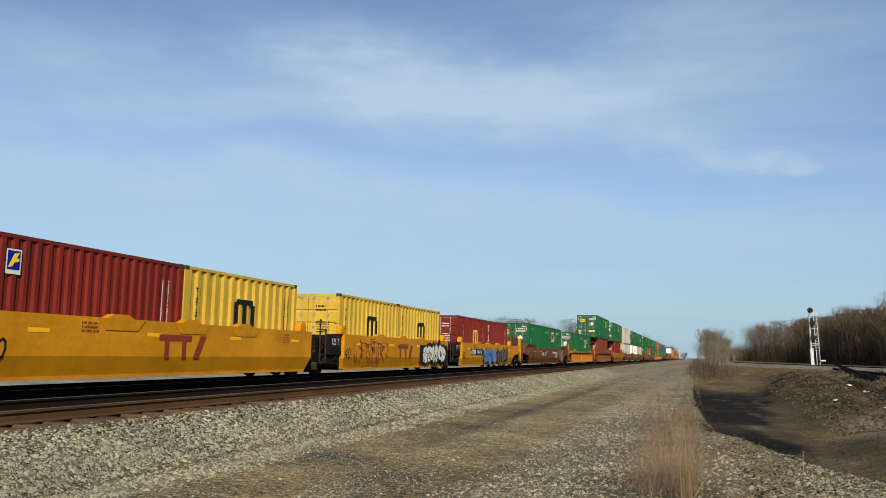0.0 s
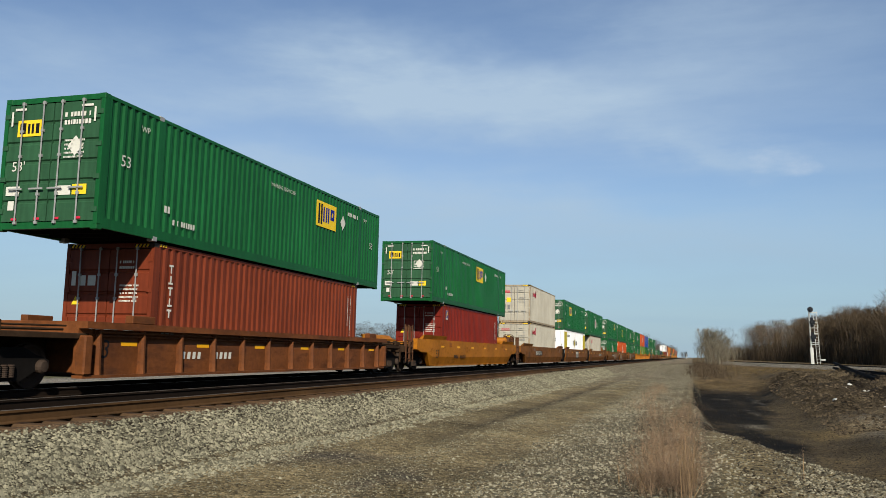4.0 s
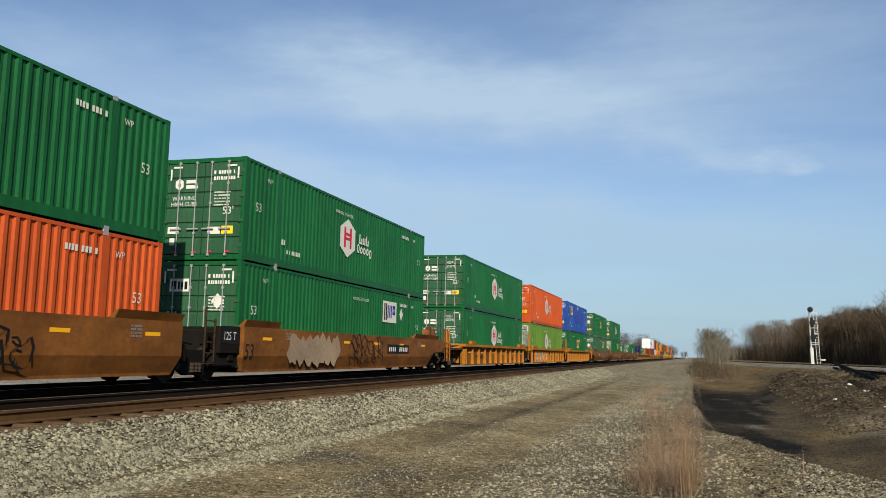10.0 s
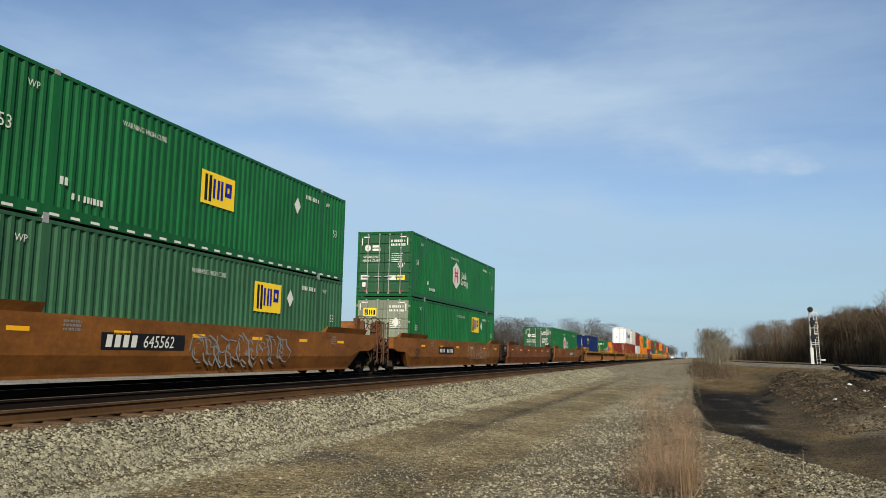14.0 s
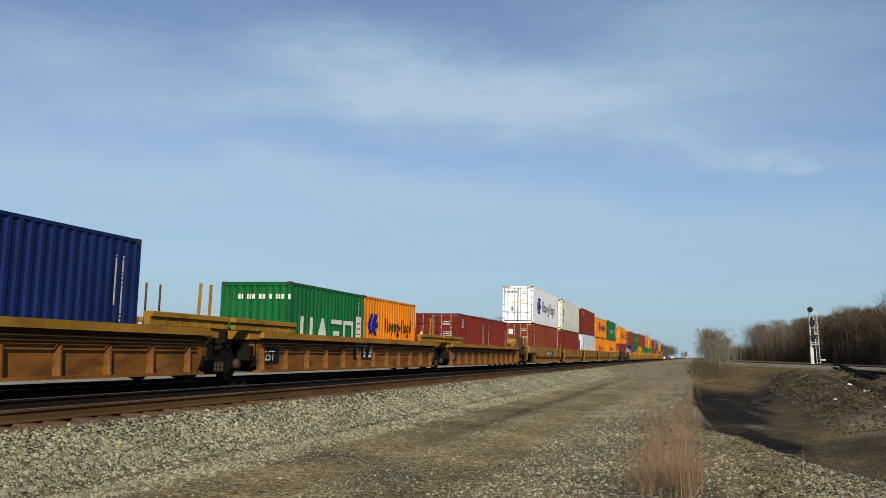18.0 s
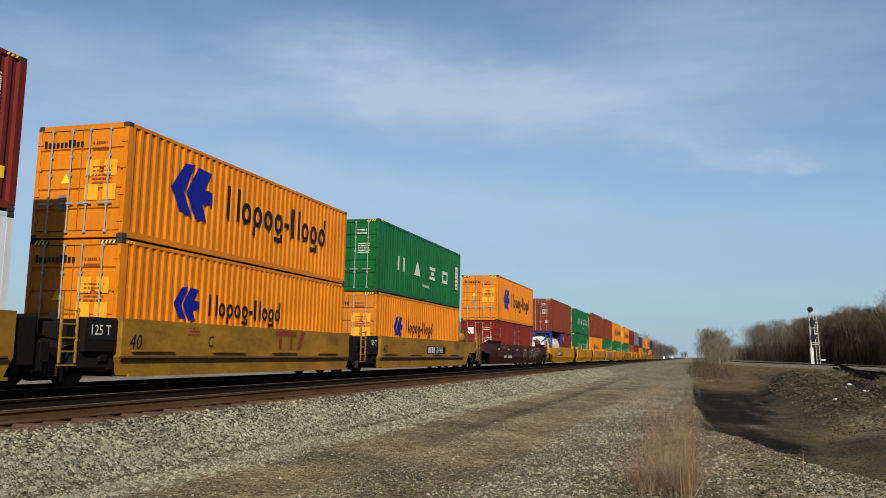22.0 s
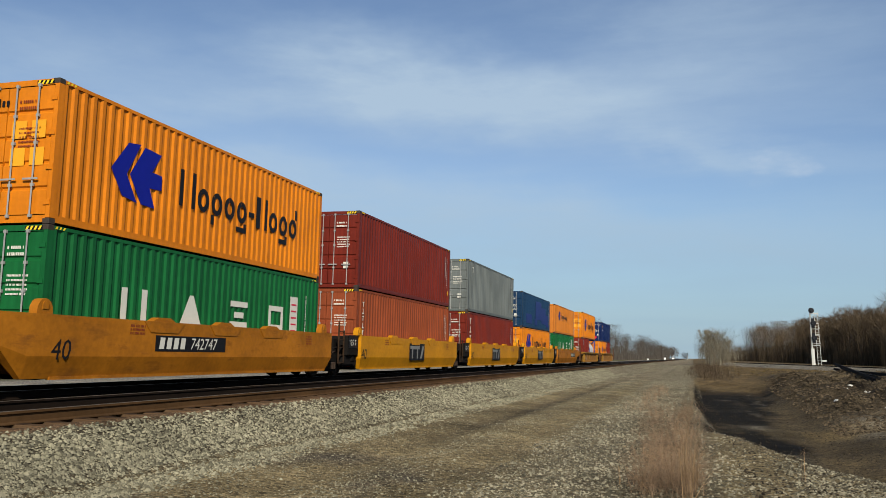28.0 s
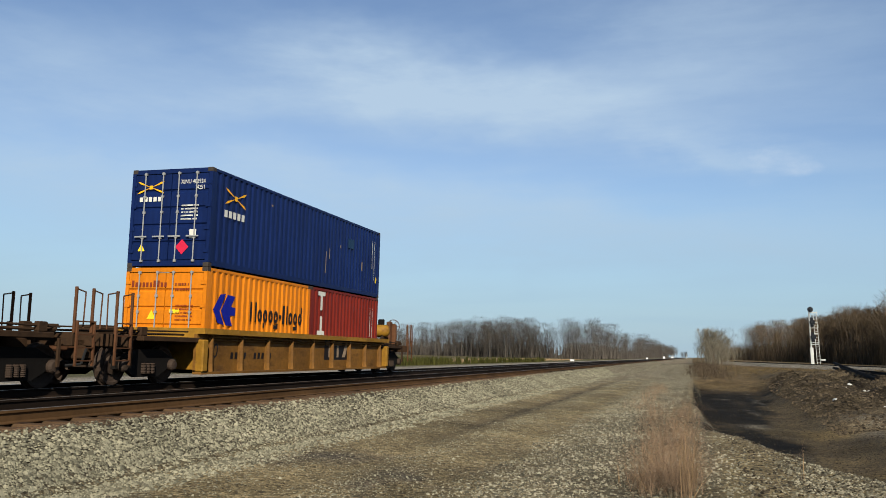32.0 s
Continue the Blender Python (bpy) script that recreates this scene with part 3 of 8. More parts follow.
# ---------------------------------------------------------------- tracks
TIE = surface("weathered_tie_timber", (0.016, 0.0098, 0.0056), 0.9, 0, 0.3, (0.04, 0.028, 0.02), 0.3, (2, 12, 12), spread=0.35, bump=0.3)
RAILSIDE = surface("rusty_rail", (0.0115, 0.0072, 0.0045), 0.8, 0.0, 0.25, (0.04, 0.022, 0.014), 0.3, (4, 0.6, 4))
MUDTIE = surface("mud_caked_tie_timber", (0.070, 0.042, 0.022), 0.95, 0, 0.4, (0.018, 0.011, 0.007), 0.45, (3, 9, 9), spread=0.35, bump=0.4)
RAILNEAR = surface("brown_rail_web", (0.072, 0.038, 0.0155), 0.85, 0.0, 0.3, (0.012, 0.008, 0.005), 0.4, (4, 0.6, 4))
DULLHEAD = surface("dull_rail_head", (0.105, 0.088, 0.070), 0.55, 0.2, 0.2)
SPIKE = surface("rusty_plate", (0.030, 0.017, 0.010), 0.8, 0.1, 0.3)


def rail_mesh(bm, y0, y1):
    prof = [(-0.07, 0.0), (0.07, 0.0), (0.07, 0.012), (0.012, 0.03), (0.010, 0.12), (0.035, 0.135), (0.035, 0.165), (-0.035, 0.165), (-0.035, 0.135), (-0.010, 0.12), (-0.012, 0.03), (-0.07, 0.012)]
    a = [bm.verts.new((x, y0, z - 0.172)) for x, z in prof]
    b = [bm.verts.new((x, y1, z - 0.172)) for x, z in prof]
    for i in range(len(prof)):
        j = (i + 1) % len(prof)
        bm.faces.new((a[i], a[j], b[j], b[i]))
    bm.faces.new(a)
    bm.faces.new(b[::-1])


def track(name, x, z, near_ties, y0, y1, label, turn=0.0, y_at=0.0):
    root = tagged(new(name), label, kind="structure")
    root.matrix_world = pose(x, y_at, z, 0, 0, turn)
    for s in (-0.754, 0.754):
        r = part("rail", ("rail", y0, y1, s > 0 and name == "track_1"), lambda bm: rail_mesh(bm, y0, y1), RAILNEAR if s > 0 and name == "track_1" else RAILSIDE, root, "rust-sided steel rail", pose(s, 0, 0))
        part("running_surface", ("railhead", y0, y1, name), lambda bm: box(bm, -0.030, 0.030, y0, y1, -0.0066, -0.003), TREAD if name != "track_1" else DULLHEAD, r, "polished rail head" if name != "track_1" else "dull worn rail head")
    rnd = random.Random(len(name))
    y = y0
    rest = []
    while y < y1:
        if near_ties[0] < y < near_ties[1]:
            d = rnd.uniform(-0.06, 0.06)
            t = part("tie", "tie", lambda bm: cbox(bm, -1.3, 1.3, -0.112, 0.112, -0.34, -0.178, 0.01), MUDTIE if name == "track_1" else TIE, root, "", pose(d, y, rnd.uniform(-0.012, 0.008), 0, 0, rnd.uniform(-0.6, 0.6)))
            for s in (-0.754, 0.754):
                part("tie_plate", "tie_plate", lambda bm: cbox(bm, -0.17, 0.17, -0.09, 0.09, -0.182, -0.168, 0.004), SPIKE, t, "", pose(s - d, 0, 0))
        else:
            rest.append((rnd.uniform(-0.06, 0.06), y))
        y += 0.53

    def joined(bm):
        for d, yy in rest:
            box(bm, -1.3 + d, 1.3 + d, yy - 0.112, yy + 0.112, -0.34, -0.182)
    tagged(part("distant_ties", ("ties", name), joined, TIE, root), "row of timber ties", kind="stuff")
    return root


track("track_1", NEAR_X, 0.03, (3, 48), -60, 420, "empty main track with rusty rails on timber ties")
track("track_2", TRACK_X, 0.0, (8, 40), -160, 900, "main track under the freight train")
track("track_3", 18.6, 0.27, (-40, 0), -55, 44, "branch track on a gravel bank", 12.5, 146)

# ---------------------------------------------------------------- trees and brush
BARK = surface("grey_bark", (0.10, 0.075, 0.052), 0.9, 0, 0.3, spread=0.3)
TWIG = surface("bare_twigs", (0.090, 0.066, 0.041), 0.95, 0, 0.3, spread=0.45)
TWIG_FAR = surface("distant_twigs", (0.064, 0.055, 0.045), 0.95, 0, 0.3, spread=0.35)
TWIG_GREY = surface("grey_green_twigs", (0.150, 0.132, 0.094), 0.95, 0, 0.3, spread=0.4)
STRAW = surface("dry_straw", (0.24, 0.16, 0.084), 0.9, 0, 0.2, spread=0.5)
DEADGRASS = surface("olive_dead_grass", (0.12, 0.085, 0.03), 0.95, 0, 0.25, spread=0.6)
STALK = surface("red_brown_stalks", (0.168, 0.112, 0.067), 0.9, 0, 0.2, spread=0.45)
EVERGREEN = surface("olive_evergreen", (0.046, 0.046, 0.011), 0.9, 0, 0.3, spread=0.4)


def tree_parts(seed, h, bushy=1.0):
    """Trunk and crown of one bare tree: forking limbs and many thin twigs."""
    rnd = random.Random(seed)
    limbs = []

    def grow(p, d, length, r, depth):
        n = 3
        for i in range(n):
            q = p + d * (length / n)
            limbs.append((p, q, r * (1 - 0.25 * i / n), r * (1 - 0.25 * (i + 1) / n), depth))
            p = q
            d = (d + Vector((rnd.uniform(-1, 1), rnd.uniform(-1, 1), rnd.uniform(0.0, 0.5))) * 0.16).normalized()
        if depth < 3:
            for _ in range(3 if depth else 6):
                s = rnd.uniform(0, 2 * math.pi)
                e = (d * rnd.uniform(0.7, 1.3) + Vector((math.cos(s), math.sin(s), rnd.uniform(-0.1, 0.5))) * rnd.uniform(0.45, 0.9)).normalized()
                grow(p - d * length * (rnd.uniform(0, 0.5) if depth else rnd.uniform(0, 0.75)), e, length * rnd.uniform(0.5, 0.72), r * 0.5, depth + 1)

    grow(Vector((0, 0, -0.3)), Vector((0, 0, 1)), h * 0.52, h * 0.013 + 0.03, 0)

    def trunk(bm):
        for a, b, r0, r1, depth in limbs:
            if depth < 2:
                tube(bm, a, b, r0, r1, 5, False)

    def crown(bm):
        for a, b, r0, r1, depth in limbs:
            if depth >= 2:
                tube(bm, a, b, r0, r1, 3, False)
                for _ in range(int(7 * bushy) if depth == 3 else 3):
                    p = a.lerp(b, rnd.random())
                    e = Vector((rnd.gauss(0, 1), rnd.gauss(0, 1), rnd.gauss(0.5, 0.8))).normalized() * h * rnd.uniform(0.04, 0.10)
                    w = Vector((rnd.uniform(-1, 1), rnd.uniform(-1, 1), 0)) * h * 0.0017
                    bm.faces.new([bm.verts.new(v) for v in (p - w, p + w, p + e)])
                    for _ in range(2):
                        e2 = (e * 0.6 + Vector((rnd.gauss(0, 1), rnd.gauss(0, 1), rnd.gauss(0.3, 0.7))) * h * 0.02)
                        m = p + e * rnd.uniform(0.3, 0.7)
                        bm.faces.new([bm.verts.new(v) for v in (m - w * 0.7, m + w * 0.7, m + e2)])
    return trunk, crown


PROTO = []
for k, (hh, bush, tw) in enumerate(((12, 1.0, TWIG), (13, 1.2, TWIG), (11, 1.3, TWIG), (12.5, 0.9, TWIG), (7, 1.6, TWIG_GREY), (6, 1.6, TWIG_GREY))):
    tr_, cr_ = tree_parts(11 + k, hh, bush)
    t = new("bare_tree")
    part("trunk", ("trunk", k), tr_, BARK, t)
    part("crown", ("crown", k), cr_, tw, t)
    tagged(t, "leafless deciduous tree in a winter tree line" if k < 4 else "low bare grey-green tree beside the tracks", "tree", "bare trees")
    PROTO.append(t)
PLACED = [0] * 6
rt = random.Random(5)


def plant(k, x, y, s, turn):
    m = pose(x, y, ground_height(x, y) - 0.1, 0, 0, turn) @ Matrix.Diagonal((s, s, s * rt.uniform(0.92, 1.1), 1))
    if not PLACED[k]:
        PROTO[k].matrix_world = m
        PLACED[k] = 1
        return PROTO[k]
    ob = copy_thing(PROTO[k], Matrix.Identity(4))
    ob.matrix_basis = m
    return ob


def belt(points, n, depth, ks, size=(0.85, 1.15), gather=1.0):
    """Trees along a line of places, in a strip of some depth behind it."""
    seg = [(Vector(a), Vector(b)) for a, b in zip(points, points[1:])]
    total = sum((b - a).length for a, b in seg)
    for i in range(n):
        u = ((i + rt.random()) / n) ** gather * total
        for a, b in seg:
            if u <= (b - a).length:
                break
            u -= (b - a).length
        d = (b - a).normalized()
        side = Vector((d.y, -d.x))
        p = a + d * u + side * rt.uniform(0, depth)
        plant(rt.choice(ks), p.x, p.y, rt.uniform(*size), rt.uniform(0, 360))


belt([(58, 110), (40, 185), (30, 300)], 24, 7, (0, 1, 2, 3), (1.0, 1.3), 1.0)
for x, y, s in ((3.2, 205, 1.2), (4.9, 215, 1.25), (6.8, 230, 1.15), (4.2, 190, 0.9), (8.4, 225, 0.95), (5.6, 180, 0.8), (4.0, 222, 1.35)):
    plant(4 + int(x) % 2, x, y, s, rt.uniform(0, 360))


def woods(name, label, places, material, tall=(10, 14), twigs=420, seed=1):
    """A far wood of bare trees, too many to count: trunks, limbs and twigs in one mesh."""
    g = np.random.default_rng(seed)
    vs, fs, n = [], [], 0
    for x, y in places:
        z, h = ground_height(x, y) - 0.2, g.uniform(*tall)
        r = h * g.uniform(0.17, 0.26)
        # trunk and limbs as slim upright wedges
        k = 9
        base = np.tile((x, y, z), (k, 1))
        base[1:, 2] += h * g.uniform(0.15, 0.5, k - 1)
        a = g.uniform(0, 2 * math.pi, k)
        out_ = g.uniform(0.3, 0.9, k) * r
        out_[0] = 0
        tip = np.c_[x + np.cos(a) * out_, y + np.sin(a) * out_, z + h * g.uniform(0.7, 0.97, k)]
        wd = np.full(k, h * 0.0036)
        wd[0] = h * 0.010
        # twigs spread through the crown, pointing up and outwards
        m = twigs
        u = g.uniform(0, 1, m) ** 0.6
        az, rad = g.uniform(0, 2 * math.pi, m), np.sqrt(g.uniform(0, 1, m))
        hz = 0.22 + 0.72 * u
        env = r * np.sqrt(np.clip(1 - ((hz - 0.55) / 0.48) ** 2, 0.03, 1))
        p = np.c_[x + np.cos(az) * rad * env, y + np.sin(az) * rad * env, z + hz * h]
        d = np.c_[np.cos(az) * rad * 0.6 + g.normal(0, 0.55, m), np.sin(az) * rad * 0.6 + g.normal(0, 0.55, m), g.uniform(-0.1, 1.0, m)] * (h * g.uniform(0.03, 0.10, m))[:, None]
        B, T, Wd = np.r_[base, p], np.r_[tip, p + d], np.r_[wd, h * g.uniform(0.0012, 0.0032, m)]
        sa = g.uniform(0, math.pi, len(B))
        off = np.c_[np.cos(sa) * Wd, np.sin(sa) * Wd, np.zeros(len(B))]
        q = np.stack([B - off, B + off, T], 1).reshape(-1, 3)
        vs.append(q)
        fs.append(np.arange(len(q)).reshape(-1, 3) + n)
        n += len(q)
    me = bpy.data.meshes.new(name)
    me.from_pydata(np.concatenate(vs).tolist(), [], np.concatenate(fs).tolist())
    me.materials.append(material)
    return tagged(new(name, me), label, "woodland", kind="stuff")


def strip(points, n, depth, seed):
    """Places in a strip along a line."""
    g = random.Random(seed)
    seg = [(Vector(a), Vector(b)) for a, b in zip(points, points[1:])]
    total = sum((b - a).length for a, b in seg)
    res = []
    for i in range(n):
        u = (i + g.random()) / n * total
        for a, b in seg:
            if u <= (b - a).length:
                break
            u -= (b - a).length
        d = (b - a).normalized()
        p = a + d * u + Vector((d.y, -d.x)) * g.uniform(0, depth)
        res.append((p.x, p.y))
    return res


woods("woodland", "dense belt of leafless brown trees behind the branch track", strip([(75, 100), (46, 190), (33, 320), (25.5, 455)], 360, 34, 3), TWIG, (12.5, 18.6), 900, 2)
woods("wood_edge", "feathery bare trees along the front of the wood", strip([(62, 120), (45, 190), (34, 310)], 190, 16, 9), TWIG, (11.5, 16.5), 1500, 21)
woods("far_woodland", "far belt of leafless trees across the field", strip([(-250, 470), (-142, 420), (-84, 352)], 230, -36, 4) + strip([(-78, 350), (-50, 385)], 80, -40, 5), TWIG_FAR, (11, 19.5), 620, 3)
woods("lineside_woodland", "grey bare trees closing in towards the end of the line", strip([(-46, 480), (-44, 560)], 60, -30, 6) + strip([(-43, 640), (-40, 900), (-30, 1900)], 300, -30, 16), TWIG_FAR, (15, 25), 520, 13)
rb = random.Random(8)
woods("end_of_line_trees", "far low trees where the tracks meet the horizon", strip([(-9, 1000), (-7, 1500)], 40, -5, 12), TWIG_FAR, (6, 10), 300, 8)
woods("trackside_thicket", "low grey-brown thicket at the end of the ditch", [(rb.gauss(4.2, 1.6), rb.uniform(150, 250)) for _ in range(60)] + [(rb.gauss(9, 2.5), rb.uniform(230, 340)) for _ in range(70)] , TWIG_GREY, (2.4, 6.0), 420, 5)
woods("trackside_trees", "wispy grey-green bare trees at the end of the ditch", [(rb.gauss(4.9, 1.7), rb.uniform(196, 228)) for _ in range(26)], TWIG_GREY, (5.5, 9.6), 620, 6)


def thicket(name, label, count, place, height, material, width=0.02, bend=0.35, side=5, reach=0.6, least=0.0):
    """Upright thin stems, joined: brush too fine to count."""
    rnd = random.Random(len(name) * 7)
    v, f = [], []
    for i in range(count):
        x, y = place(rnd)
        z = ground_height(x, y) - 0.03
        h = height(rnd, x, y)
        a, lean = rnd.uniform(0, 2 * math.pi), rnd.uniform(least, bend)
        dx, dy = math.cos(a) * lean * h, math.sin(a) * lean * h
        w = width * rnd.uniform(0.5, 1.3)
        px, py = math.cos(a + 1.57) * w, math.sin(a + 1.57) * w
        n = len(v)
        v += [(x - px, y - py, z), (x + px, y + py, z), (x + dx * 0.45 + px * 0.7, y + dy * 0.45 + py * 0.7, z + h * 0.55),
              (x + dx * 0.45 - px * 0.7, y + dy * 0.45 - py * 0.7, z + h * 0.55), (x + dx, y + dy, z + h)]
        f += [(n, n + 1, n + 2, n + 3), (n + 3, n + 2, n + 4)]
        for _ in range(side):
            u = rnd.uniform(0.2, 0.95)
            bx, by, bz = x + dx * u, y + dy * u, z + h * u
            a2, l2 = rnd.uniform(0, 6.28), h * rnd.uniform(0.12, 0.3)
            n = len(v)
            v += [(bx - px * 0.5, by - py * 0.5, bz), (bx + px * 0.5, by + py * 0.5, bz), (bx + math.cos(a2) * l2 * reach, by + math.sin(a2) * l2 * reach, bz + l2 * rnd.uniform(0.3, 1.1))]
            f.append((n, n + 1, n + 2))
    me = bpy.data.meshes.new(name)
    me.from_pydata(v, [], f)
    me.materials.append(material)
    return tagged(new(name, me), label, "brush", kind="stuff")


def right_edge(rnd):
    u = rnd.random()
    y = 130 + 500 * u * u
    return 44 - 0.062 * (y - 150) * (1 if y < 460 else 0.9) + rnd.uniform(-3, 22), y


def left_edge(rnd):
    u = rnd.random()
    if u < 0.5:
        s = rnd.random()
        return -62 - 120 * s + rnd.uniform(-3, 3), 365 + 80 * abs(s - 0.2) + rnd.uniform(0, 25)
    s = rnd.random()
    return -46 + 12 * s - rnd.uniform(0, 14), 395 + 900 * s * s


thicket("woodland_brush", "dense brown undergrowth at the wood's edge", 19000, right_edge, lambda r, x, y: r.uniform(2, 9), TWIG, 0.08)
thicket("far_brush", "brown undergrowth below the far tree line", 11000, left_edge, lambda r, x, y: r.uniform(2, 9), TWIG_FAR, 0.12)
thicket("low_scrub", "short dry brown scrub behind the ditch", 2600, lambda r: (r.gauss(1.5, 1.0), r.uniform(66, 150)), lambda r, x, y: r.uniform(0.1, 0.7), TWIG, 0.016, 1.0, 9, 1.2)
thicket("far_grass", "tan dead grass in front of the wood", 5200, lambda r: (4 + 13 * r.random(), r.uniform(75, 135)), lambda r, x, y: r.uniform(0.03, 0.13), DEADGRASS, 0.03, 0.9)


def bush_place(r):
    """Tangled weeds in a few overlapping clumps."""
    cx, cy, sx, sy = r.choice(((-0.52, 10.6, 0.12, 0.5), (-0.30, 11.3, 0.18, 0.7), (-0.10, 10.6, 0.07, 0.5), (-0.35, 13.5, 0.20, 1.2), (-0.18, 15.5, 0.16, 1.5), (-0.62, 15.0, 0.14, 1.4), (-0.42, 19.0, 0.22, 2.2), (-0.95, 22.0, 0.14, 2.0), (-0.2, 23.0, 0.16, 2.4)))
    return min(0.12, r.gauss(cx, sx)), r.gauss(cy, sy)


thicket("weed_clump", "dry red-brown weeds standing at the road edge", 3000, bush_place, lambda r, x, y: 0.07 + 0.42 * r.random() ** 1.5, STALK, 0.0023, 1.7, 11, 2.8, 0.35)
thicket("weed_litter", "flattened brown stems under the weeds", 900, bush_place, lambda r, x, y: r.uniform(0.04, 0.14), STALK, 0.003, 2.6, 5, 1.6)
thicket("far_weeds", "thin dry weeds along the gravel shoulder", 420, lambda r: (r.gauss(-1.55, 0.22), r.uniform(24, 44)), lambda r, x, y: r.uniform(0.1, 0.5), STALK, 0.003, 0.7, 8, 1.2)
thicket("straw_clump", "pale dry straw mixed into the weeds", 70, lambda r: (r.gauss(-0.05, 0.055), 9.3 + 2.4 * r.random()), lambda r, x, y: r.uniform(0.25, 0.88), STRAW, 0.0024, 0.28, 6, 0.7)
thicket("fallen_straw", "bent pale straws lying out of the weeds", 70, lambda r: (r.gauss(-0.4, 0.2), 9.8 + 2.8 * r.random()), lambda r, x, y: r.uniform(0.2, 0.42), STRAW, 0.0034, 1.6, 5, 0.6, 0.6)
thicket("ditch_grass", "sparse dead grass on the ditch side", 2600, lambda r: (r.uniform(2.9, 11) , 10 + 20 * r.random() ** 1.3), lambda r, x, y: r.uniform(0.01, 0.05), DEADGRASS, 0.006, 1.4)
thicket("single_reed", "lone dry reed standing in the ditch", 3, lambda r: (1.36 + r.uniform(-0.02, 0.02), 12.0), lambda r, x, y: r.uniform(0.38, 0.5), STRAW, 0.005, 0.12)


def shrub_row(r):
    """A close-planted row of young evergreens that thins out into single shrubs."""
    k = int(46 * r.random() ** 0.8)
    y = 70 + 1.15 * k if r.random() < 0.62 else 122 + 5.0 * (k % 18)
    return -34.6 - 0.005 * y + r.gauss(0, 0.3) - (1.8 if k % 2 and y < 122 else 0.0), y + r.gauss(0, 0.24)


thicket("hedge", "low dark evergreen shrubs planted in rows beside the field", 6500, shrub_row, lambda r, x, y: r.uniform(0.25, 1.25), EVERGREEN, 0.05, 0.25)
thicket("field_grass", "pale dry grass strip behind the shrubs", 4200, lambda r: (r.uniform(-60, -40), r.uniform(120, 330)), lambda r, x, y: r.uniform(0.1, 0.35), STRAW, 0.06, 0.6)

# ---------------------------------------------------------------- signal mast
SIGNALGREY = paint("aluminium_paint", (0.42, 0.42, 0.38), 0.45, 0.15, 0.1, (0.3, 0.27, 0.22))
SIGNALBLACK = surface("black_signal_paint", (0.0096, 0.0112, 0.0144), 0.5, 0, 0.1)


def signal(x, y, z, s):
    r = new("railway_signal")
    r.matrix_world = pose(x, y, z, 0, -2.1, 0) @ Matrix.Diagonal((s, s, s, 1))
    tagged(r, "tall pale leaning signal mast with ladder and black heads", "signal")
    part("foundation", "sig_found", lambda bm: cbox(bm, -0.45, 0.75, -0.5, 0.5, -0.6, 0.12, 0.03), STONE, r, "concrete foundation")
    part("mast", "sig_mast", lambda bm: tube(bm, (-0.05, 0, 0), (-0.05, 0, 9.0), 0.15, 0.10, 10), SIGNALGREY, r, "tapered steel mast")
    part("case", "sig_case", lambda bm: cbox(bm, -0.26, 0.24, -0.2, 0.2, 0.1, 2.9, 0.02), SIGNALGREY, r, "equipment case")
    part("step", "sig_step", lambda bm: cbox(bm, 1.2, 1.95, -0.2, 0.2, 0.75, 1.0, 0.01), SIGNALGREY, r, "pale relay box")
    for xx in (0.62, 1.12):
        part("ladder_rail", ("sig_rail", xx), lambda bm: tube(bm, (xx + 0.06, 0, 0), (xx - 0.06, 0, 9.0), 0.045, None, 6), SIGNALGREY, r)
    for i in range(17):
        part("rung", "sig_rung", lambda bm: tube(bm, (0.60, 0, 0), (1.12, 0, 0), 0.026, None, 6), SIGNALGREY, r, "", pose(0.03 - 0.006 * i, 0, 0.5 + 0.5 * i))
    for zz in (3.4, 5.2, 7.0, 8.6):
        part("brace", "sig_brace", lambda bm: cbox(bm, -0.1, 1.16, -0.05, 0.05, -0.06, 0.06, 0.01), SIGNALGREY, r, "", pose(0, 0, zz))
    for i, zz in enumerate((4.6, 7.0, 9.1)):
        h = part("signal_head", "sig_head", lambda bm: lathe(bm, [(-0.16, 0.30), (-0.15, 0.44), (-0.05, 0.44), (0.05, 0.2), (0.2, 0.16)], 16, "y"), SIGNALBLACK, r, "round black signal head", pose(0.12 if i == 2 else 0.30, -0.3, zz))
        part("hood", "sig_hood", lambda bm: lathe(bm, [(-0.45, 0.12), (-0.15, 0.13), (-0.149, 0.10), (-0.44, 0.09)], 12, "y"), SIGNALBLACK, h)
        if i < 2:
            part("backing", "sig_back", lambda bm: cbox(bm, 0.02, 0.52, -0.22, -0.16, -0.75, 0.8, 0.02), SIGNALBLACK, r, "black signal backing", pose(0, 0, zz))
        part("platform", "sig_platform", lambda bm: [box(bm, -0.2, 1.15, -0.42, 0.05, 0, 0.06), tube(bm, (-0.2, -0.42, 0.0), (-0.2, -0.42, 0.5), 0.02, None, 5), tube(bm, (1.15, -0.42, 0.0), (1.15, -0.42, 0.5), 0.02, None, 5)], SIGNALGREY, r, "grating platform", pose(0, 0, zz - 0.95))
    return r


signal(18.45, 145.5, 0.05, 0.98)


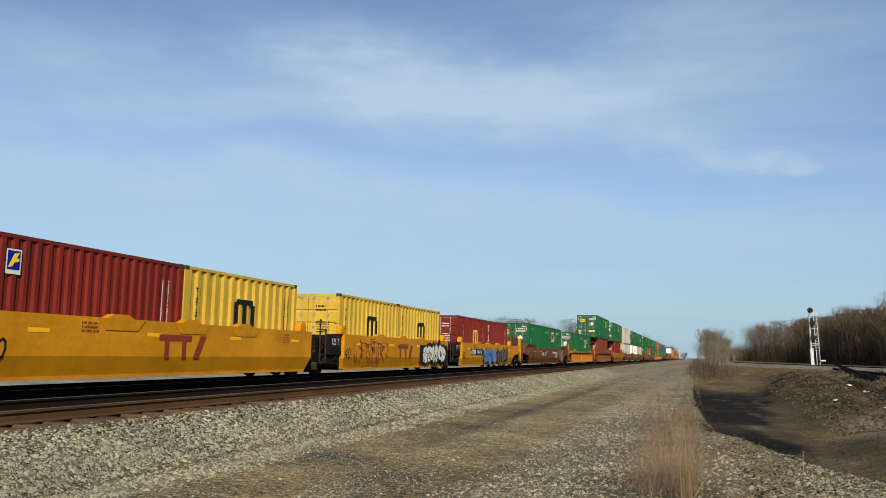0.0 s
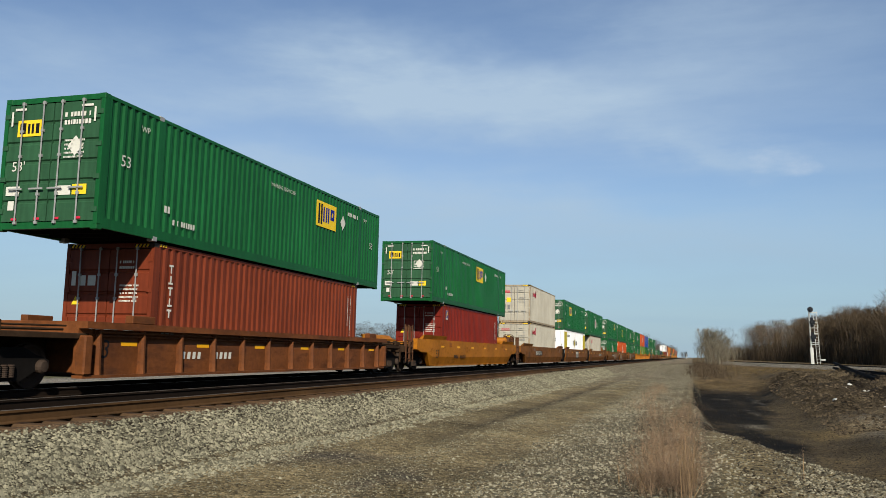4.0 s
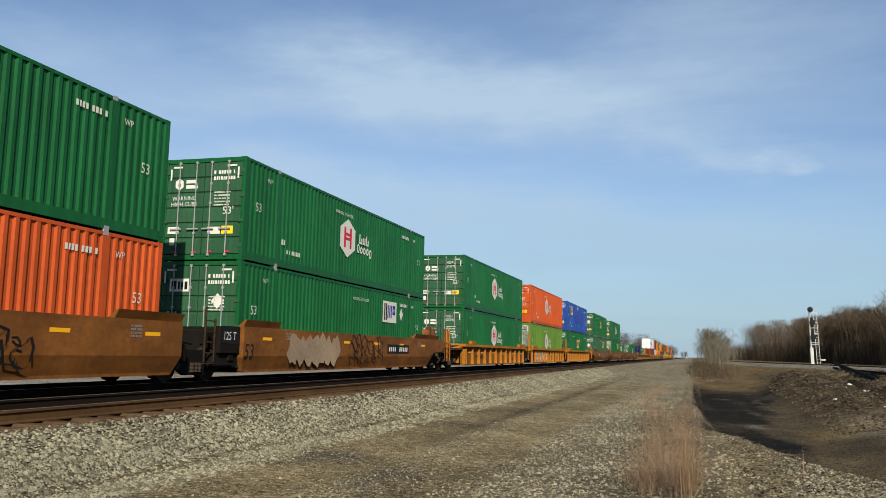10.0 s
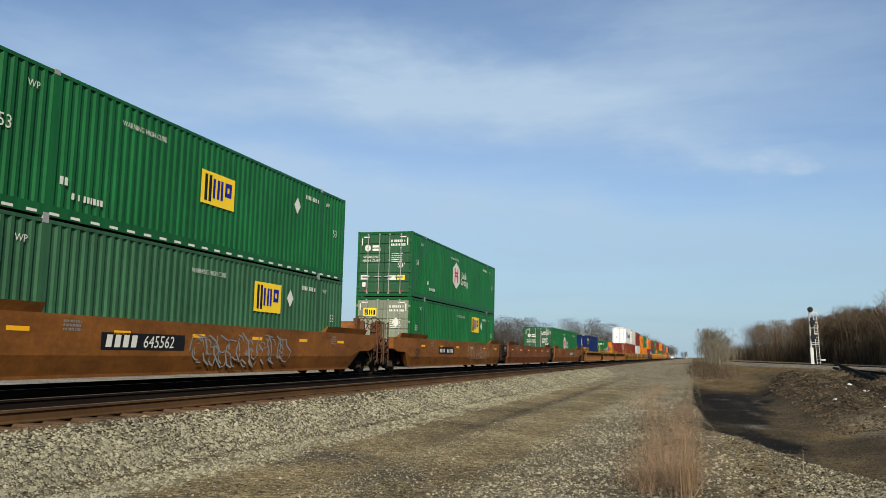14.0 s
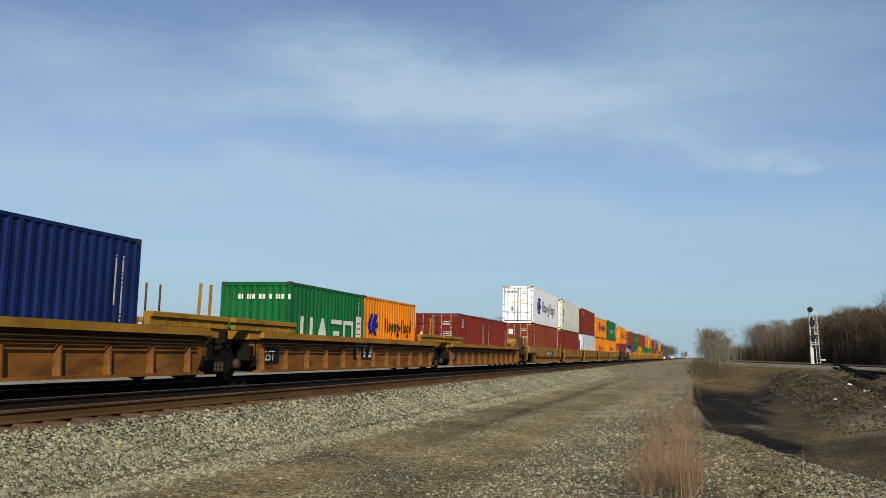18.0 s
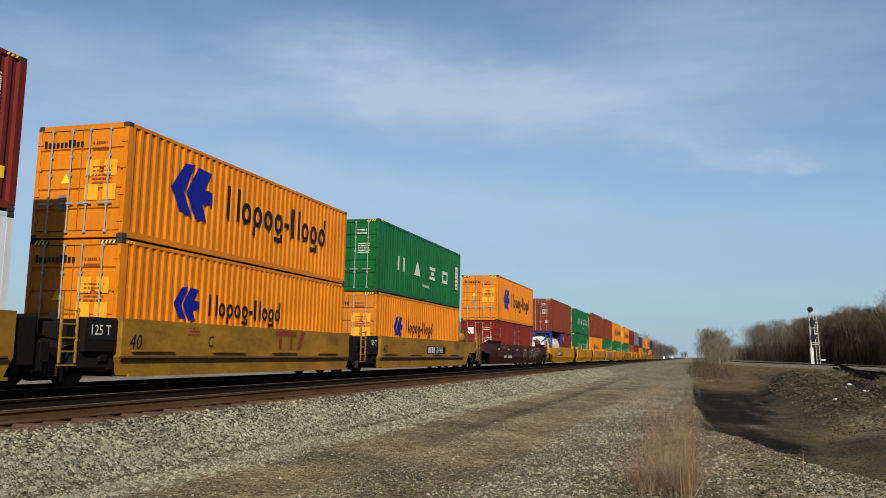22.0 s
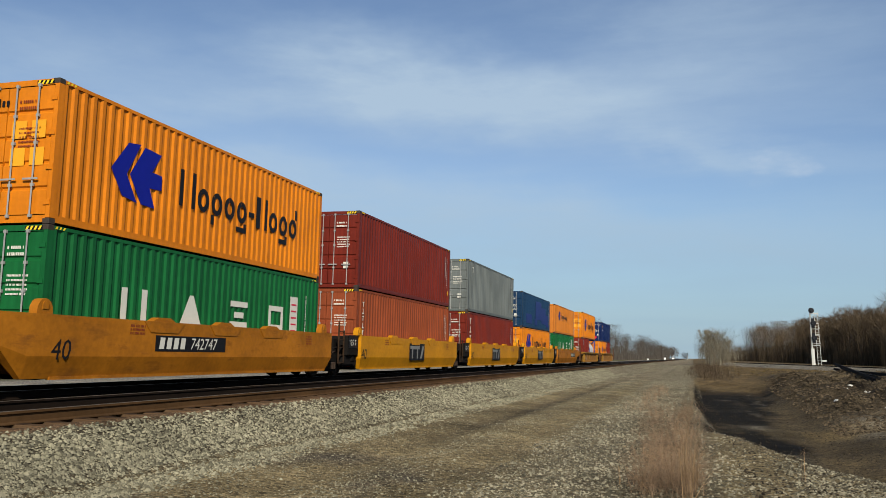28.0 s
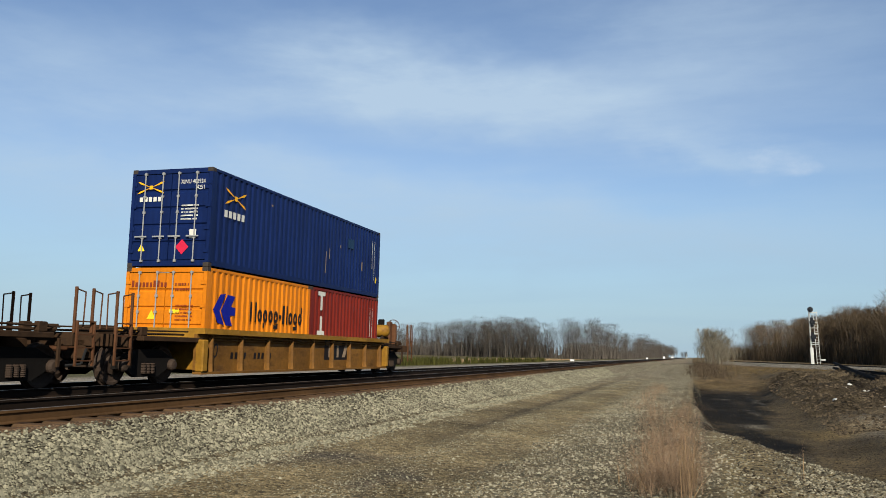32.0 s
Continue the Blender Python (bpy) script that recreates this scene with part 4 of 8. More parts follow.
def far_signal(x, y, tall):
    """A slim mast signal far down the line."""
    r = tagged(new("distant_signal"), "slim dark mast signal far down the line", "signal")
    r.matrix_world = pose(x, y, ground_height(x, y))
    part("mast", ("fsm", tall), lambda bm: tube(bm, (0, 0, 0), (0, 0, tall), 0.16, 0.12, 8), SIGNALGREY, r, "grey mast")
    part("signal_head", ("fsh", tall), lambda bm: cbox(bm, -0.45, 0.45, -0.3, 0.3, tall, tall + 2.2, 0.15), SIGNALBLACK, r, "black signal head")
    part("foundation", "fsf", lambda bm: cbox(bm, -0.6, 0.6, -0.6, 0.6, -0.2, 0.4, 0.05), SIGNALGREY, r)


def cabinet(x, y, w, h):
    """A white trackside equipment cabinet."""
    r = tagged(new("relay_cabinet"), "small white equipment cabinet beside the tracks", "cabinet")
    r.matrix_world = pose(x, y, ground_height(x, y))
    part("body", ("rcb", w, h), lambda bm: cbox(bm, -w / 2, w / 2, -0.6, 0.6, 0, h, 0.03), WHITE, r)
    part("roof", ("rcr", w, h), lambda bm: cbox(bm, -w / 2 - 0.1, w / 2 + 0.1, -0.7, 0.7, h, h + 0.1, 0.03), GALV, r)


far_signal(-18, 810, 5.0)
far_signal(-5.6, 850, 4.6)
cabinet(-16.6, 330, 0.6, 1.1)
cabinet(-18.5, 590, 1.3, 1.8)
cabinet(-20, 900, 2.6, 2.0)
cabinet(-31.5, 230, 0.9, 0.5)
pole = tagged(new("line_pole", mesh_of("line_pole", lambda bm: [tube(bm, (0, 0, 0), (0, 0, 8.0), 0.17, 0.12, 8), box(bm, -0.9, 0.9, -0.06, 0.06, 7.2, 7.35)], TIE)), "bare timber pole beside the tracks", "pole")
pole.matrix_world = pose(-19.5, 560, ground_height(-19.5, 560))
DEBRIS = paint("bleached_plastic", (0.40, 0.39, 0.35), 0.5, 0.2, 0.1, (0.3, 0.25, 0.2))


def rubble(name, x, y, build, material, label, turn=0.0):
    ob = tagged(new(name, mesh_of(name, build, material)), label, "debris")
    ob.matrix_world = pose(x, y, ground_height(x, y), 0, 0, turn)
    return ob


rubble("pipe_section", 5.6, 37.5, lambda bm: lathe(bm, [(-0.1, 0.13), (0.1, 0.13), (0.1, 0.07), (-0.1, 0.07)], 14, "y"), DEBRIS, "short pale pipe ring lying on the dirt mound", 20)
rdb = random.Random(3)
for i, (x, y, s) in enumerate(((7.0, 44.6, 0.28), (7.4, 45.6, 0.35), (7.7, 45.9, 0.3), (8.3, 46.5, 0.22), (8.0, 45.1, 0.2), (10.6, 76, 0.3), (6.8, 39.8, 0.16), (6.4, 32.6, 0.14))):
    def chunk(bm):
        for v in bmesh.ops.create_icosphere(bm, subdivisions=1, radius=0.5)["verts"]:
            v.co = Vector((v.co.x * rdb.uniform(0.7, 1.3), v.co.y * rdb.uniform(0.5, 1.0), v.co.z * rdb.uniform(0.3, 0.6)))
    rubble("white_scrap", x, y, chunk, DEBRIS, "bleached scrap piece on the dirt mound", 25 * i).scale = (s, s, s)


def old_rail(x0, y0, x1, y1, material=STEEL_DARK, size=0.16, z=0.0):
    """A discarded length of rail on the bank, head, web and foot."""
    n = math.hypot(x1 - x0, y1 - y0)
    k = size / 0.16

    def build(bm):
        for a, b, c, d in ((-0.07, 0.07, 0, 0.03), (-0.015, 0.015, 0.03, 0.13), (-0.036, 0.036, 0.13, 0.17)):
            box(bm, a * k, b * k, 0, n, c * k, d * k)
    ob = tagged(new("discarded_rail", mesh_of("discarded_rail", build, material)), "dark discarded rail lying on the bank" if material is STEEL_DARK else "pale discarded bar lying on the bank", "rail")
    za, zb = ground_height(x0, y0), ground_height(x1, y1)
    ob.matrix_world = pose(x0, y0, za + 0.05 + z, math.degrees(math.atan2(zb - za, n)), 0, -math.degrees(math.atan2(x1 - x0, y1 - y0)))


for i in range(5):
    old_rail(11.0 + 0.35 * i, 55 + 1.6 * i, 11.6 + 0.42 * i, 79 + 1.0 * i, size=0.17, z=0.02 * (i % 3))
for i in range(4):
    old_rail(9.4 + 0.3 * i, 50 + 1.2 * i, 9.9 + 0.3 * i, 58 + i, size=0.17)
old_rail(7.9, 43.8, 9.9, 44.4, DEBRIS, 0.05, 0.04)

# ---------------------------------------------------------------- containers
W2 = 1.219
WIDE = 1.295                   # half width of 53-foot boxes
CUR = {"w": W2}
TRAIN = []        # (thing, distance along the train, height)
SEAT = {"drop": 0.0}           # how much lower boxes sit in the short wells


def corrugated(bm, y0, y1, z0, z1, side, pitch, depth, W2=W2):
    """Pressed steel side sheet with trapezoid ribs; side is +1 or -1."""
    x1, x0 = side * (W2 - 0.004), side * (W2 - 0.004 - depth)
    n = max(1, round((y1 - y0) / pitch))
    p = (y1 - y0) / n
    line = []
    for i in range(n):
        a = y0 + i * p
        line += [(a, x1), (a + 0.32 * p, x1), (a + 0.5 * p, x0), (a + 0.82 * p, x0)]
    line.append((y1, x1))
    lo = [bm.verts.new((x, y, z0)) for y, x in line]
    hi = [bm.verts.new((x, y, z1)) for y, x in line]
    for i in range(len(line) - 1):
        bm.faces.new((lo[i], lo[i + 1], hi[i + 1], hi[i]))


def end_sheet(bm, x0, x1, z0, z1, y, depth, pitch):
    """Upright ribs across the blank end."""
    n = round((x1 - x0) / pitch)
    p = (x1 - x0) / n
    line = []
    for i in range(n):
        a = x0 + i * p
        line += [(a, y), (a + 0.32 * p, y), (a + 0.5 * p, y + depth), (a + 0.82 * p, y + depth)]
    line.append((x1, y))
    lo = [bm.verts.new((x, yy, z0)) for x, yy in line]
    hi = [bm.verts.new((x, yy, z1)) for x, yy in line]
    for i in range(len(line) - 1):
        bm.faces.new((lo[i], lo[i + 1], hi[i + 1], hi[i]))


def door_sheet(bm, x0, x1, z0, z1, y, folds):
    """A door leaf with pressed horizontal folds."""
    h = (z1 - z0) / folds
    line = [(z0, y)]
    for i in range(folds):
        a = z0 + i * h
        if i:
            line += [(a - 0.05, y), (a - 0.02, y + 0.032), (a + 0.02, y + 0.032), (a + 0.05, y)]
    line.append((z1, y))
    lo = [bm.verts.new((x0, yy, z)) for z, yy in line]
    hi = [bm.verts.new((x1, yy, z)) for z, yy in line]
    for i in range(len(line) - 1):
        bm.faces.new((lo[i], lo[i + 1], hi[i + 1], hi[i]))
    for x in (x0, x1):
        quad(bm, [(x, y, z0), (x, y + 0.05, z0), (x, y + 0.05, z1), (x, y, z1)])


def frame_bars(bm, L, H, deep, W2=W2):
    """Corner posts, top and bottom rails, header and sill."""
    for s in (-1, 1):
        a, b = sorted((s * W2, s * (W2 - 0.10)))
        for y in (0, L):
            ya, yb = (y + 0.006, y + 0.16) if y == 0 else (y - 0.16, y - 0.006)
            box(bm, a, b, ya, yb, 0.10, H - 0.10)
        ra, rb = sorted((s * (W2 - 0.001), s * (W2 - 0.07)))
        box(bm, ra, rb, 0.16, L - 0.16, H - 0.085, H - 0.012)
        box(bm, ra, rb, 0.16, L - 0.16, 0.02, deep)
    for y in (0.006, L - 0.10):
        box(bm, -W2 + 0.1, W2 - 0.1, y, y + 0.094, H - 0.13, H - 0.012)
        box(bm, -W2 + 0.1, W2 - 0.1, y, y + 0.094, 0.01, 0.15)


def container(s, z, L, H, col, label, face="doors", door_col=None, group="shipping containers", reefer=False, rod=None, folds=5, frame_col=None):
    """A steel box at distance s along the train; its near side faces the camera."""
    root = new("shipping_container" if not reefer else "refrigerated_container")
    long53 = L > 13
    W2 = WIDE if long53 else 1.219
    CUR["w"] = W2
    tagged(root, label, "container", group)
    TRAIN.append((root, s - (0.12 if long53 else 0.0), z - SEAT["drop"]))
    deep = 0.24 if long53 else 0.16
    pitch, depth = (0.28, 0.036) if not reefer else (0.58, 0.003)
    if col is MUSTARD:
        pitch, depth = 0.42, 0.05
    fc = frame_col or col
    dc = door_col or col
    part("frame", ("frame", L, H), lambda bm: frame_bars(bm, L, H, deep, W2), fc, root)
    for sd in (1, -1):
        def wall(bm):
            if long53:
                for a, b in ((0.16, 1.90), (2.06, 14.09), (14.25, L - 0.16)):
                    corrugated(bm, a, b, deep, H - 0.085, sd, 0.26, depth, W2)
                for a in (1.90, 14.09):
                    x0, x1 = sorted((sd * (W2 - 0.002), sd * (W2 - 0.05)))
                    box(bm, x0, x1, a, a + 0.16, 0.02, H - 0.02)
            else:
                corrugated(bm, 0.16, L - 0.16, deep, H - 0.085, sd, pitch, depth)
        wl = part("side_wall", ("wall", L, H, sd, reefer, pitch), wall, col, root)
        if reefer:
            for k in range(3):
                x0, x1 = sorted((sd * (W2 + 0.002), sd * (W2 - 0.02)))
                part("rub_rail", ("rub", L, sd), lambda bm: box(bm, x0, x1, 0.18, L - 0.18, 0, 0.05), col, wl, "", pose(0, 0, deep + 0.02 + 0.09 * k))

    def roof(bm):
        n = int(L / 0.6)
        for i in range(n):
            a, b = 0.1 + (L - 0.2) * i / n, 0.1 + (L - 0.2) * (i + 1) / n
            quad(bm, [(-W2 + 0.05, a, H - 0.03), (W2 - 0.05, a, H - 0.03), (W2 - 0.05, b, H - 0.014), (-W2 + 0.05, b, H - 0.014)])
    part("roof", ("roof", L, H), roof, col, root)
    def beams(bm):
        line = [(0.05, 0.14)]
        for i in range(int(L / 0.6)):
            line += [(0.3 + 0.6 * i, 0.13), (0.301 + 0.6 * i, 0.03), (0.349 + 0.6 * i, 0.03), (0.35 + 0.6 * i, 0.13)]
        line.append((L - 0.05, 0.14))
        lo = [bm.verts.new((-W2 + 0.06, yy, zz)) for yy, zz in line]
        hi = [bm.verts.new((W2 - 0.06, yy, zz)) for yy, zz in line]
        for i in range(len(line) - 1):
            bm.faces.new((lo[i], lo[i + 1], hi[i + 1], hi[i]))
    part("underside", ("floor", L), beams, STEEL_DARK, root, "grimy floor beams")
    part("rear_end", ("rear", L, H), lambda bm: end_sheet(bm, -W2 + 0.1, W2 - 0.1, 0.15, H - 0.13, L - 0.05, 0.03, 0.25), col, root)
    if face == "doors":
        rodm = rod or GALV
        for sgn in (-1, 1):
            a, b = sorted((sgn * 0.012, sgn * (W2 - 0.11)))
            if reefer:
                d = part("door", ("rdoor", H, sgn, W2), lambda bm: cbox(bm, a + 0.022, b - 0.022, 0.0, 0.06, 0.20, H - 0.18, 0.015), dc, root)
                part("seal", ("seal", H, sgn), lambda bm: [box(bm, a - 0.012, b + 0.012, 0.012, 0.055, 0.150, H - 0.132)], SEAL, d, "black door seal")
                for i in range(5):
                    part("hinge", ("hinge", sgn), lambda bm: box(bm, *sorted((sgn * (W2 - 0.02), sgn * (W2 - 0.22))), -0.02, 0.01, -0.03, 0.03), GALV, d, "", pose(0, 0, 0.35 + i * (H - 0.7) / 4))
            else:
                d = part("door", ("door", H, sgn, folds, W2), lambda bm: door_sheet(bm, a, b, 0.17, H - 0.15, 0.012, folds), dc, root)
                for i in range(4):
                    part("hinge", ("hinge", sgn, 0, W2), lambda bm: box(bm, *sorted((sgn * (W2 - 0.015), sgn * (W2 - 0.16))), -0.012, 0.012, -0.05, 0.05), dc, d, "", pose(0, 0, 0.4 + i * (H - 0.8) / 3))
            for x in (0.24, 0.78):
                def rodb(bm):
                    tube(bm, (0, -0.034, 0.12), (0, -0.034, H - 0.10), 0.017, None, 6)
                    for zz in (0.14, 0.75, H * 0.55, H - 0.75, H - 0.14):
                        box(bm, -0.035, 0.035, -0.045, 0.0, zz - 0.03, zz + 0.03)
                    box(bm, -0.22, 0.14, -0.062, -0.045, H * 0.30 - 0.018, H * 0.30 + 0.018)
                part("locking_bar", ("rod", H), rodb, rodm, d, "", pose(sgn * x, 0, 0))
    else:
        part("front_end", ("blank", H, W2), lambda bm: end_sheet(bm, -W2 + 0.1, W2 - 0.1, 0.15, H - 0.13, 0.02, 0.03, 0.25), dc, root)
    if not long53 and H > 2.8 and face == "doors":
        marks("hazard_strip", "haz0", [rect(-1.1, 0, 0.42, 0.085), rect(0.68, 0, 0.42, 0.085)], PK, root, on_front(0, H - 0.115, 0.001), "black and yellow hazard strip")
        marks("hazard_stripes", "haz1", [rect(x + 0.1 * i, 0.004, 0.05, 0.077, 0.04) for x in (-1.09, 0.69) for i in range(4)], PYEL, root, on_front(0, H - 0.115, 0.004))
        marks("hazard_stripes", "haz2", [rect(0.2 + 0.1 * i, 0.008, 0.05, 0.055, 0.03) for i in range(3)] + [rect(L - 0.5 + 0.1 * i, 0.008, 0.05, 0.055, 0.03) for i in range(3)], PYEL, root, on_side(0, H - 0.083, 0.002))
    spots = [(sx, sy, sz) for sx in (-1, 1) for sy in ((0, L) if not long53 else (0, 1.98, L - 1.98, L)) for sz in (0, 1)]
    for sx, sy, sz in spots:
        inner = 0 < sy < L
        y0 = max(0.0, min(L - 0.178, sy - 0.089))
        part("corner_casting", ("cast", inner), lambda bm: cbox(bm, -0.081, 0.081, 0, 0.178, 0, 0.118, 0.012), CASTING if not long53 else (GALV if inner else col),
             root, "", pose(sx * (W2 - 0.079), y0, sz * (H - 0.118 + (0.02 if inner else 0.0)) - (0.024 if not sz else 0.0)))
    return root


def on_side(y, z, lift=0.006):
    return Matrix.Translation((CUR["w"] + lift, y, z)) @ SIDE


def on_front(x, z, lift=0.004):
    return Matrix.Translation((x, -lift, z)) @ FRONT


# --- painted marks, brand signs as plain shapes
def id_marks(c, H, m, big=True, rear_y=None):
    """Unreadable serial lines on the doors and near the rear top of the side."""
    k = 1.0 if big else 0.6
    marks("serial_marking", ("ser", big), bars(2, 0.60 * k + 0.06, 0.10 * k, 0.07), m, c, on_front(0.30, H - 0.48))
    marks("data_marking", ("dat", big), bars(5, 0.5, 0.04, 0.05, 3), m, c, on_front(0.34, H - 1.02))
    if rear_y:
        marks("serial_marking", ("sser", 1), bars(1, 0.95, 0.13, 0, 5), m, c, on_side(rear_y, H - 0.52))


def emp_sign(c, y, z, backing=PYEL, w=1.55, h=0.85):
    marks("sign_panel", ("empb", w, h), [rect(0, 0, w, h)], backing, c, on_side(y, z), "yellow square sign panel")
    a, b = 0.10 * w, 0.34 * w
    marks("sign_mark", ("empk", w, h), [rect(a, 0.10 * h, 0.08 * w, 0.8 * h), rect(a + 0.12 * w, 0.10 * h, 0.08 * w, 0.8 * h)], PK, c, on_side(y, z, 0.009))
    marks("sign_mark", ("empu", w, h), [rect(b, 0.22 * h, 0.07 * w, 0.6 * h), rect(b + 0.12 * w, 0.22 * h, 0.07 * w, 0.6 * h, 0.02), rect(b + 0.23 * w, 0.22 * h, 0.07 * w, 0.6 * h)] + ring(0.70 * w, 0.38 * h, 0.2 * w, 0.44 * h, 0.07 * w), PBLUE, c, on_side(y, z, 0.009))


def domestic(s, z, col, label, sign="emp", sign_y=10.16, door_col=None, backing=PYEL, diamond=True, num=True, sign_z=1.66, sign_h=0.85, dia=None, ids=None):
    """A 53-foot domestic container with its side and door markings."""
    L, H = 16.154, 2.896
    c = container(s, z, L, H, col, label, door_col=door_col or (GREEN_OLD if col is GREEN else None), folds=6, rod=GALV if col in (GREEN, BLUE) else (door_col or col))
    if sign == "emp":
        emp_sign(c, sign_y, sign_z, backing, 1.6, sign_h)
        if diamond:
            marks("placard", "diam", [[(0, -0.27), (0.22, 0), (0, 0.27), (-0.22, 0)]], PW, c, on_side(dia or sign_y + 2.2, 2.05), "white diamond placard")
        marks("door_sign", "dsign", [rect(0, 0, 0.62, 0.36)], backing, c, on_front(-0.92, H - 0.86), "yellow door sign")
        marks("door_sign_mark", "dsignm", [rect(0.06, 0.06, 0.16, 0.24), rect(0.27, 0.06, 0.06, 0.22), rect(0.37, 0.06, 0.06, 0.22), rect(0.48, 0.06, 0.09, 0.22)], PK, c, on_front(-0.92, H - 0.86, 0.007))
        marks("placard", "diam2", [[(0, -0.22), (0.2, 0), (0, 0.22), (-0.2, 0)]], PW, c, on_front(0.62, H - 1.12))
    else:
        u = 0.68
        marks("sign_panel", "hex", [[(0, 0.22), (u, -0.12), (2 * u, 0.22), (2 * u, 0.93), (u, 1.27), (0, 0.93)]], PW, c, on_side(6.57, 1.0), "white hexagon sign")
        marks("sign_mark", "hexr", [rect(0.34, 0.22, 0.16, 0.74), rect(0.86, 0.22, 0.16, 0.74), rect(0.42, 0.50, 0.5, 0.10), rect(0.42, 0.66, 0.5, 0.10)], PRED, c, on_side(6.57, 1.0, 0.009))
        t = []
        for i in range(3):
            t += [rect(0.22 + 0.33 * i, 0.36, 0.10, 0.36 if i != 1 else 0.26), rect(0.40 + 0.33 * i, 0.36, 0.09, 0.26 if i == 1 else 0.22)]
            t += [rect(0.22 + 0.33 * i, 0.36, 0.22, 0.07)]
        for i in range(5):
            t += hoop(0.02 + 0.30 * i, 0.0 if i < 4 else -0.1, 0.26, 0.27 + 0.08 * (i == 0) + 0.1 * (i == 4), 0.075)
        marks("sign_lettering", "hubt", t, PW, c, on_side(8.1, 1.16), "white sign lettering")
        marks("door_sign", "hexd", [[(0.15 * math.cos(a * math.pi / 3 + math.pi / 6), 0.17 * math.sin(a * math.pi / 3 + math.pi / 6)) for a in range(6)]], PW, c, on_front(-0.80, H - 0.74))
        marks("door_sign_mark", "hexdm", [rect(0, 0.02, 0.32, 0.10), rect(0, -0.13, 0.38, 0.10)], PW, c, on_front(-0.58, H - 0.74))
        words("door_lettering", "WARNING\nHIGH CUBE", 0.17, PW, c, on_front(-0.62, H - 1.20), 0.95, "CENTER", 1.0)
    if ids:
        words("serial_number", ids, 0.20, PW, c, on_front(0.27, H - 0.50), 0.82, "LEFT", 1.0)
        marks("data_marking", ("dat", True), bars(5, 0.5, 0.04, 0.05, 3), PW, c, on_front(0.34, H - 1.02))
    else:
        id_marks(c, H, PW, True, 13.0)
    words("side_lettering", "WARNING HIGH CUBE", 0.17, PW, c, on_side(6.1 if sign != "emp" else max(1.5, sign_y - 3.1), H - 0.55), 0.9)
    if num:
        words("length_number", "53", 0.36, PW, c, on_side(0.62, 1.45))
        words("length_number", "53", 0.34, PW, c, on_side(15.15, 1.45))
        words("length_number", "53'", 0.30, PW, c, on_front(0.62 if sign != "emp" else -1.0, H - 1.62))
    words("side_lettering", "WP", 0.20, PW, c, on_side(1.25, H - 0.52))
    words("side_lettering", "WP", 0.20, PW, c, on_side(14.5, H - 0.52))
    marks("side_marking", "lt", bars(1, 0.9, 0.13, 0, 8), PW, c, on_side(2.6, 0.45))
    marks("side_marking", "lt2", bars(1, 0.3, 0.16, 0, 9), PW, c, on_side(2.25, 0.7))
    marks("label_plate", "lab1", [rect(0, 0, 0.36, 0.22)], PYEL, c, on_front(0.62, 0.72), "yellow label")
    marks("label_plate", "lab2", [rect(0, 0, 0.40, 0.20), rect(-1.28, 0.02, 0.36, 0.2), rect(-1.2, -0.3, 0.16, 0.2)], PW, c, on_front(0.18, 0.72), "white label")
    tape = [rect(-1.02, 2.62, 0.3, 0.05), rect(0.72, 2.62, 0.3, 0.05), rect(-1.10, 2.28, 0.05, 0.32), rect(1.05, 2.28, 0.05, 0.32)]
    marks("reflective_tape", "tape", tape, PW, c, on_front(0, 0, 0.012), "white reflective tape")
    red = [rect(x, 0.20, 0.14, 0.05) for x in (-0.9, -0.3, 0.2, 0.75)]
    marks("reflective_tape", "tape2", red, PRED, c, on_front(0, 0, 0.012), "red reflective tape")
    return c


def glyph_row(word, x_h, stroke, gap):
    """Block shapes in the rhythm of a word: t tall, x middle, p low, l bar, - dash, H tall pair."""
    shapes, x = [], 0.0
    w = x_h * 0.80
    for g in word:
        if g == "H":
            shapes += [rect(x, 0, stroke, x_h * 1.5), rect(x + w, 0, stroke, x_h * 1.5)]
            x += w + stroke + gap
        elif g == "x":
            shapes += hoop(x, 0, w, x_h, stroke)
            x += w + gap
        elif g == "p":
            shapes += hoop(x, 0, w, x_h, stroke) + [rect(x, -x_h * 0.42, stroke, x_h * 0.42)]
            x += w + gap
        elif g == "y":
            shapes += hoop(x, 0, w, x_h, stroke) + [rect(x + w - stroke, -x_h * 0.42, stroke, x_h * 0.42), rect(x, -x_h * 0.42, w - stroke, stroke)]
            x += w + gap
        elif g == "d":
            shapes += hoop(x, 0, w, x_h, stroke) + [rect(x + w - stroke, x_h, stroke, x_h * 0.5)]
            x += w + gap
        elif g == "L":
            shapes += [rect(x, 0, stroke * 1.6, x_h * 1.5)]
            x += w * 0.75 + gap
        elif g == "l":
            shapes += [rect(x, 0, stroke, x_h * 1.5)]
            x += stroke + gap
        elif g == "-":
            shapes += [rect(x, x_h * 0.42, w * 0.6, stroke)]
            x += w * 0.6 + gap
    return shapes, x


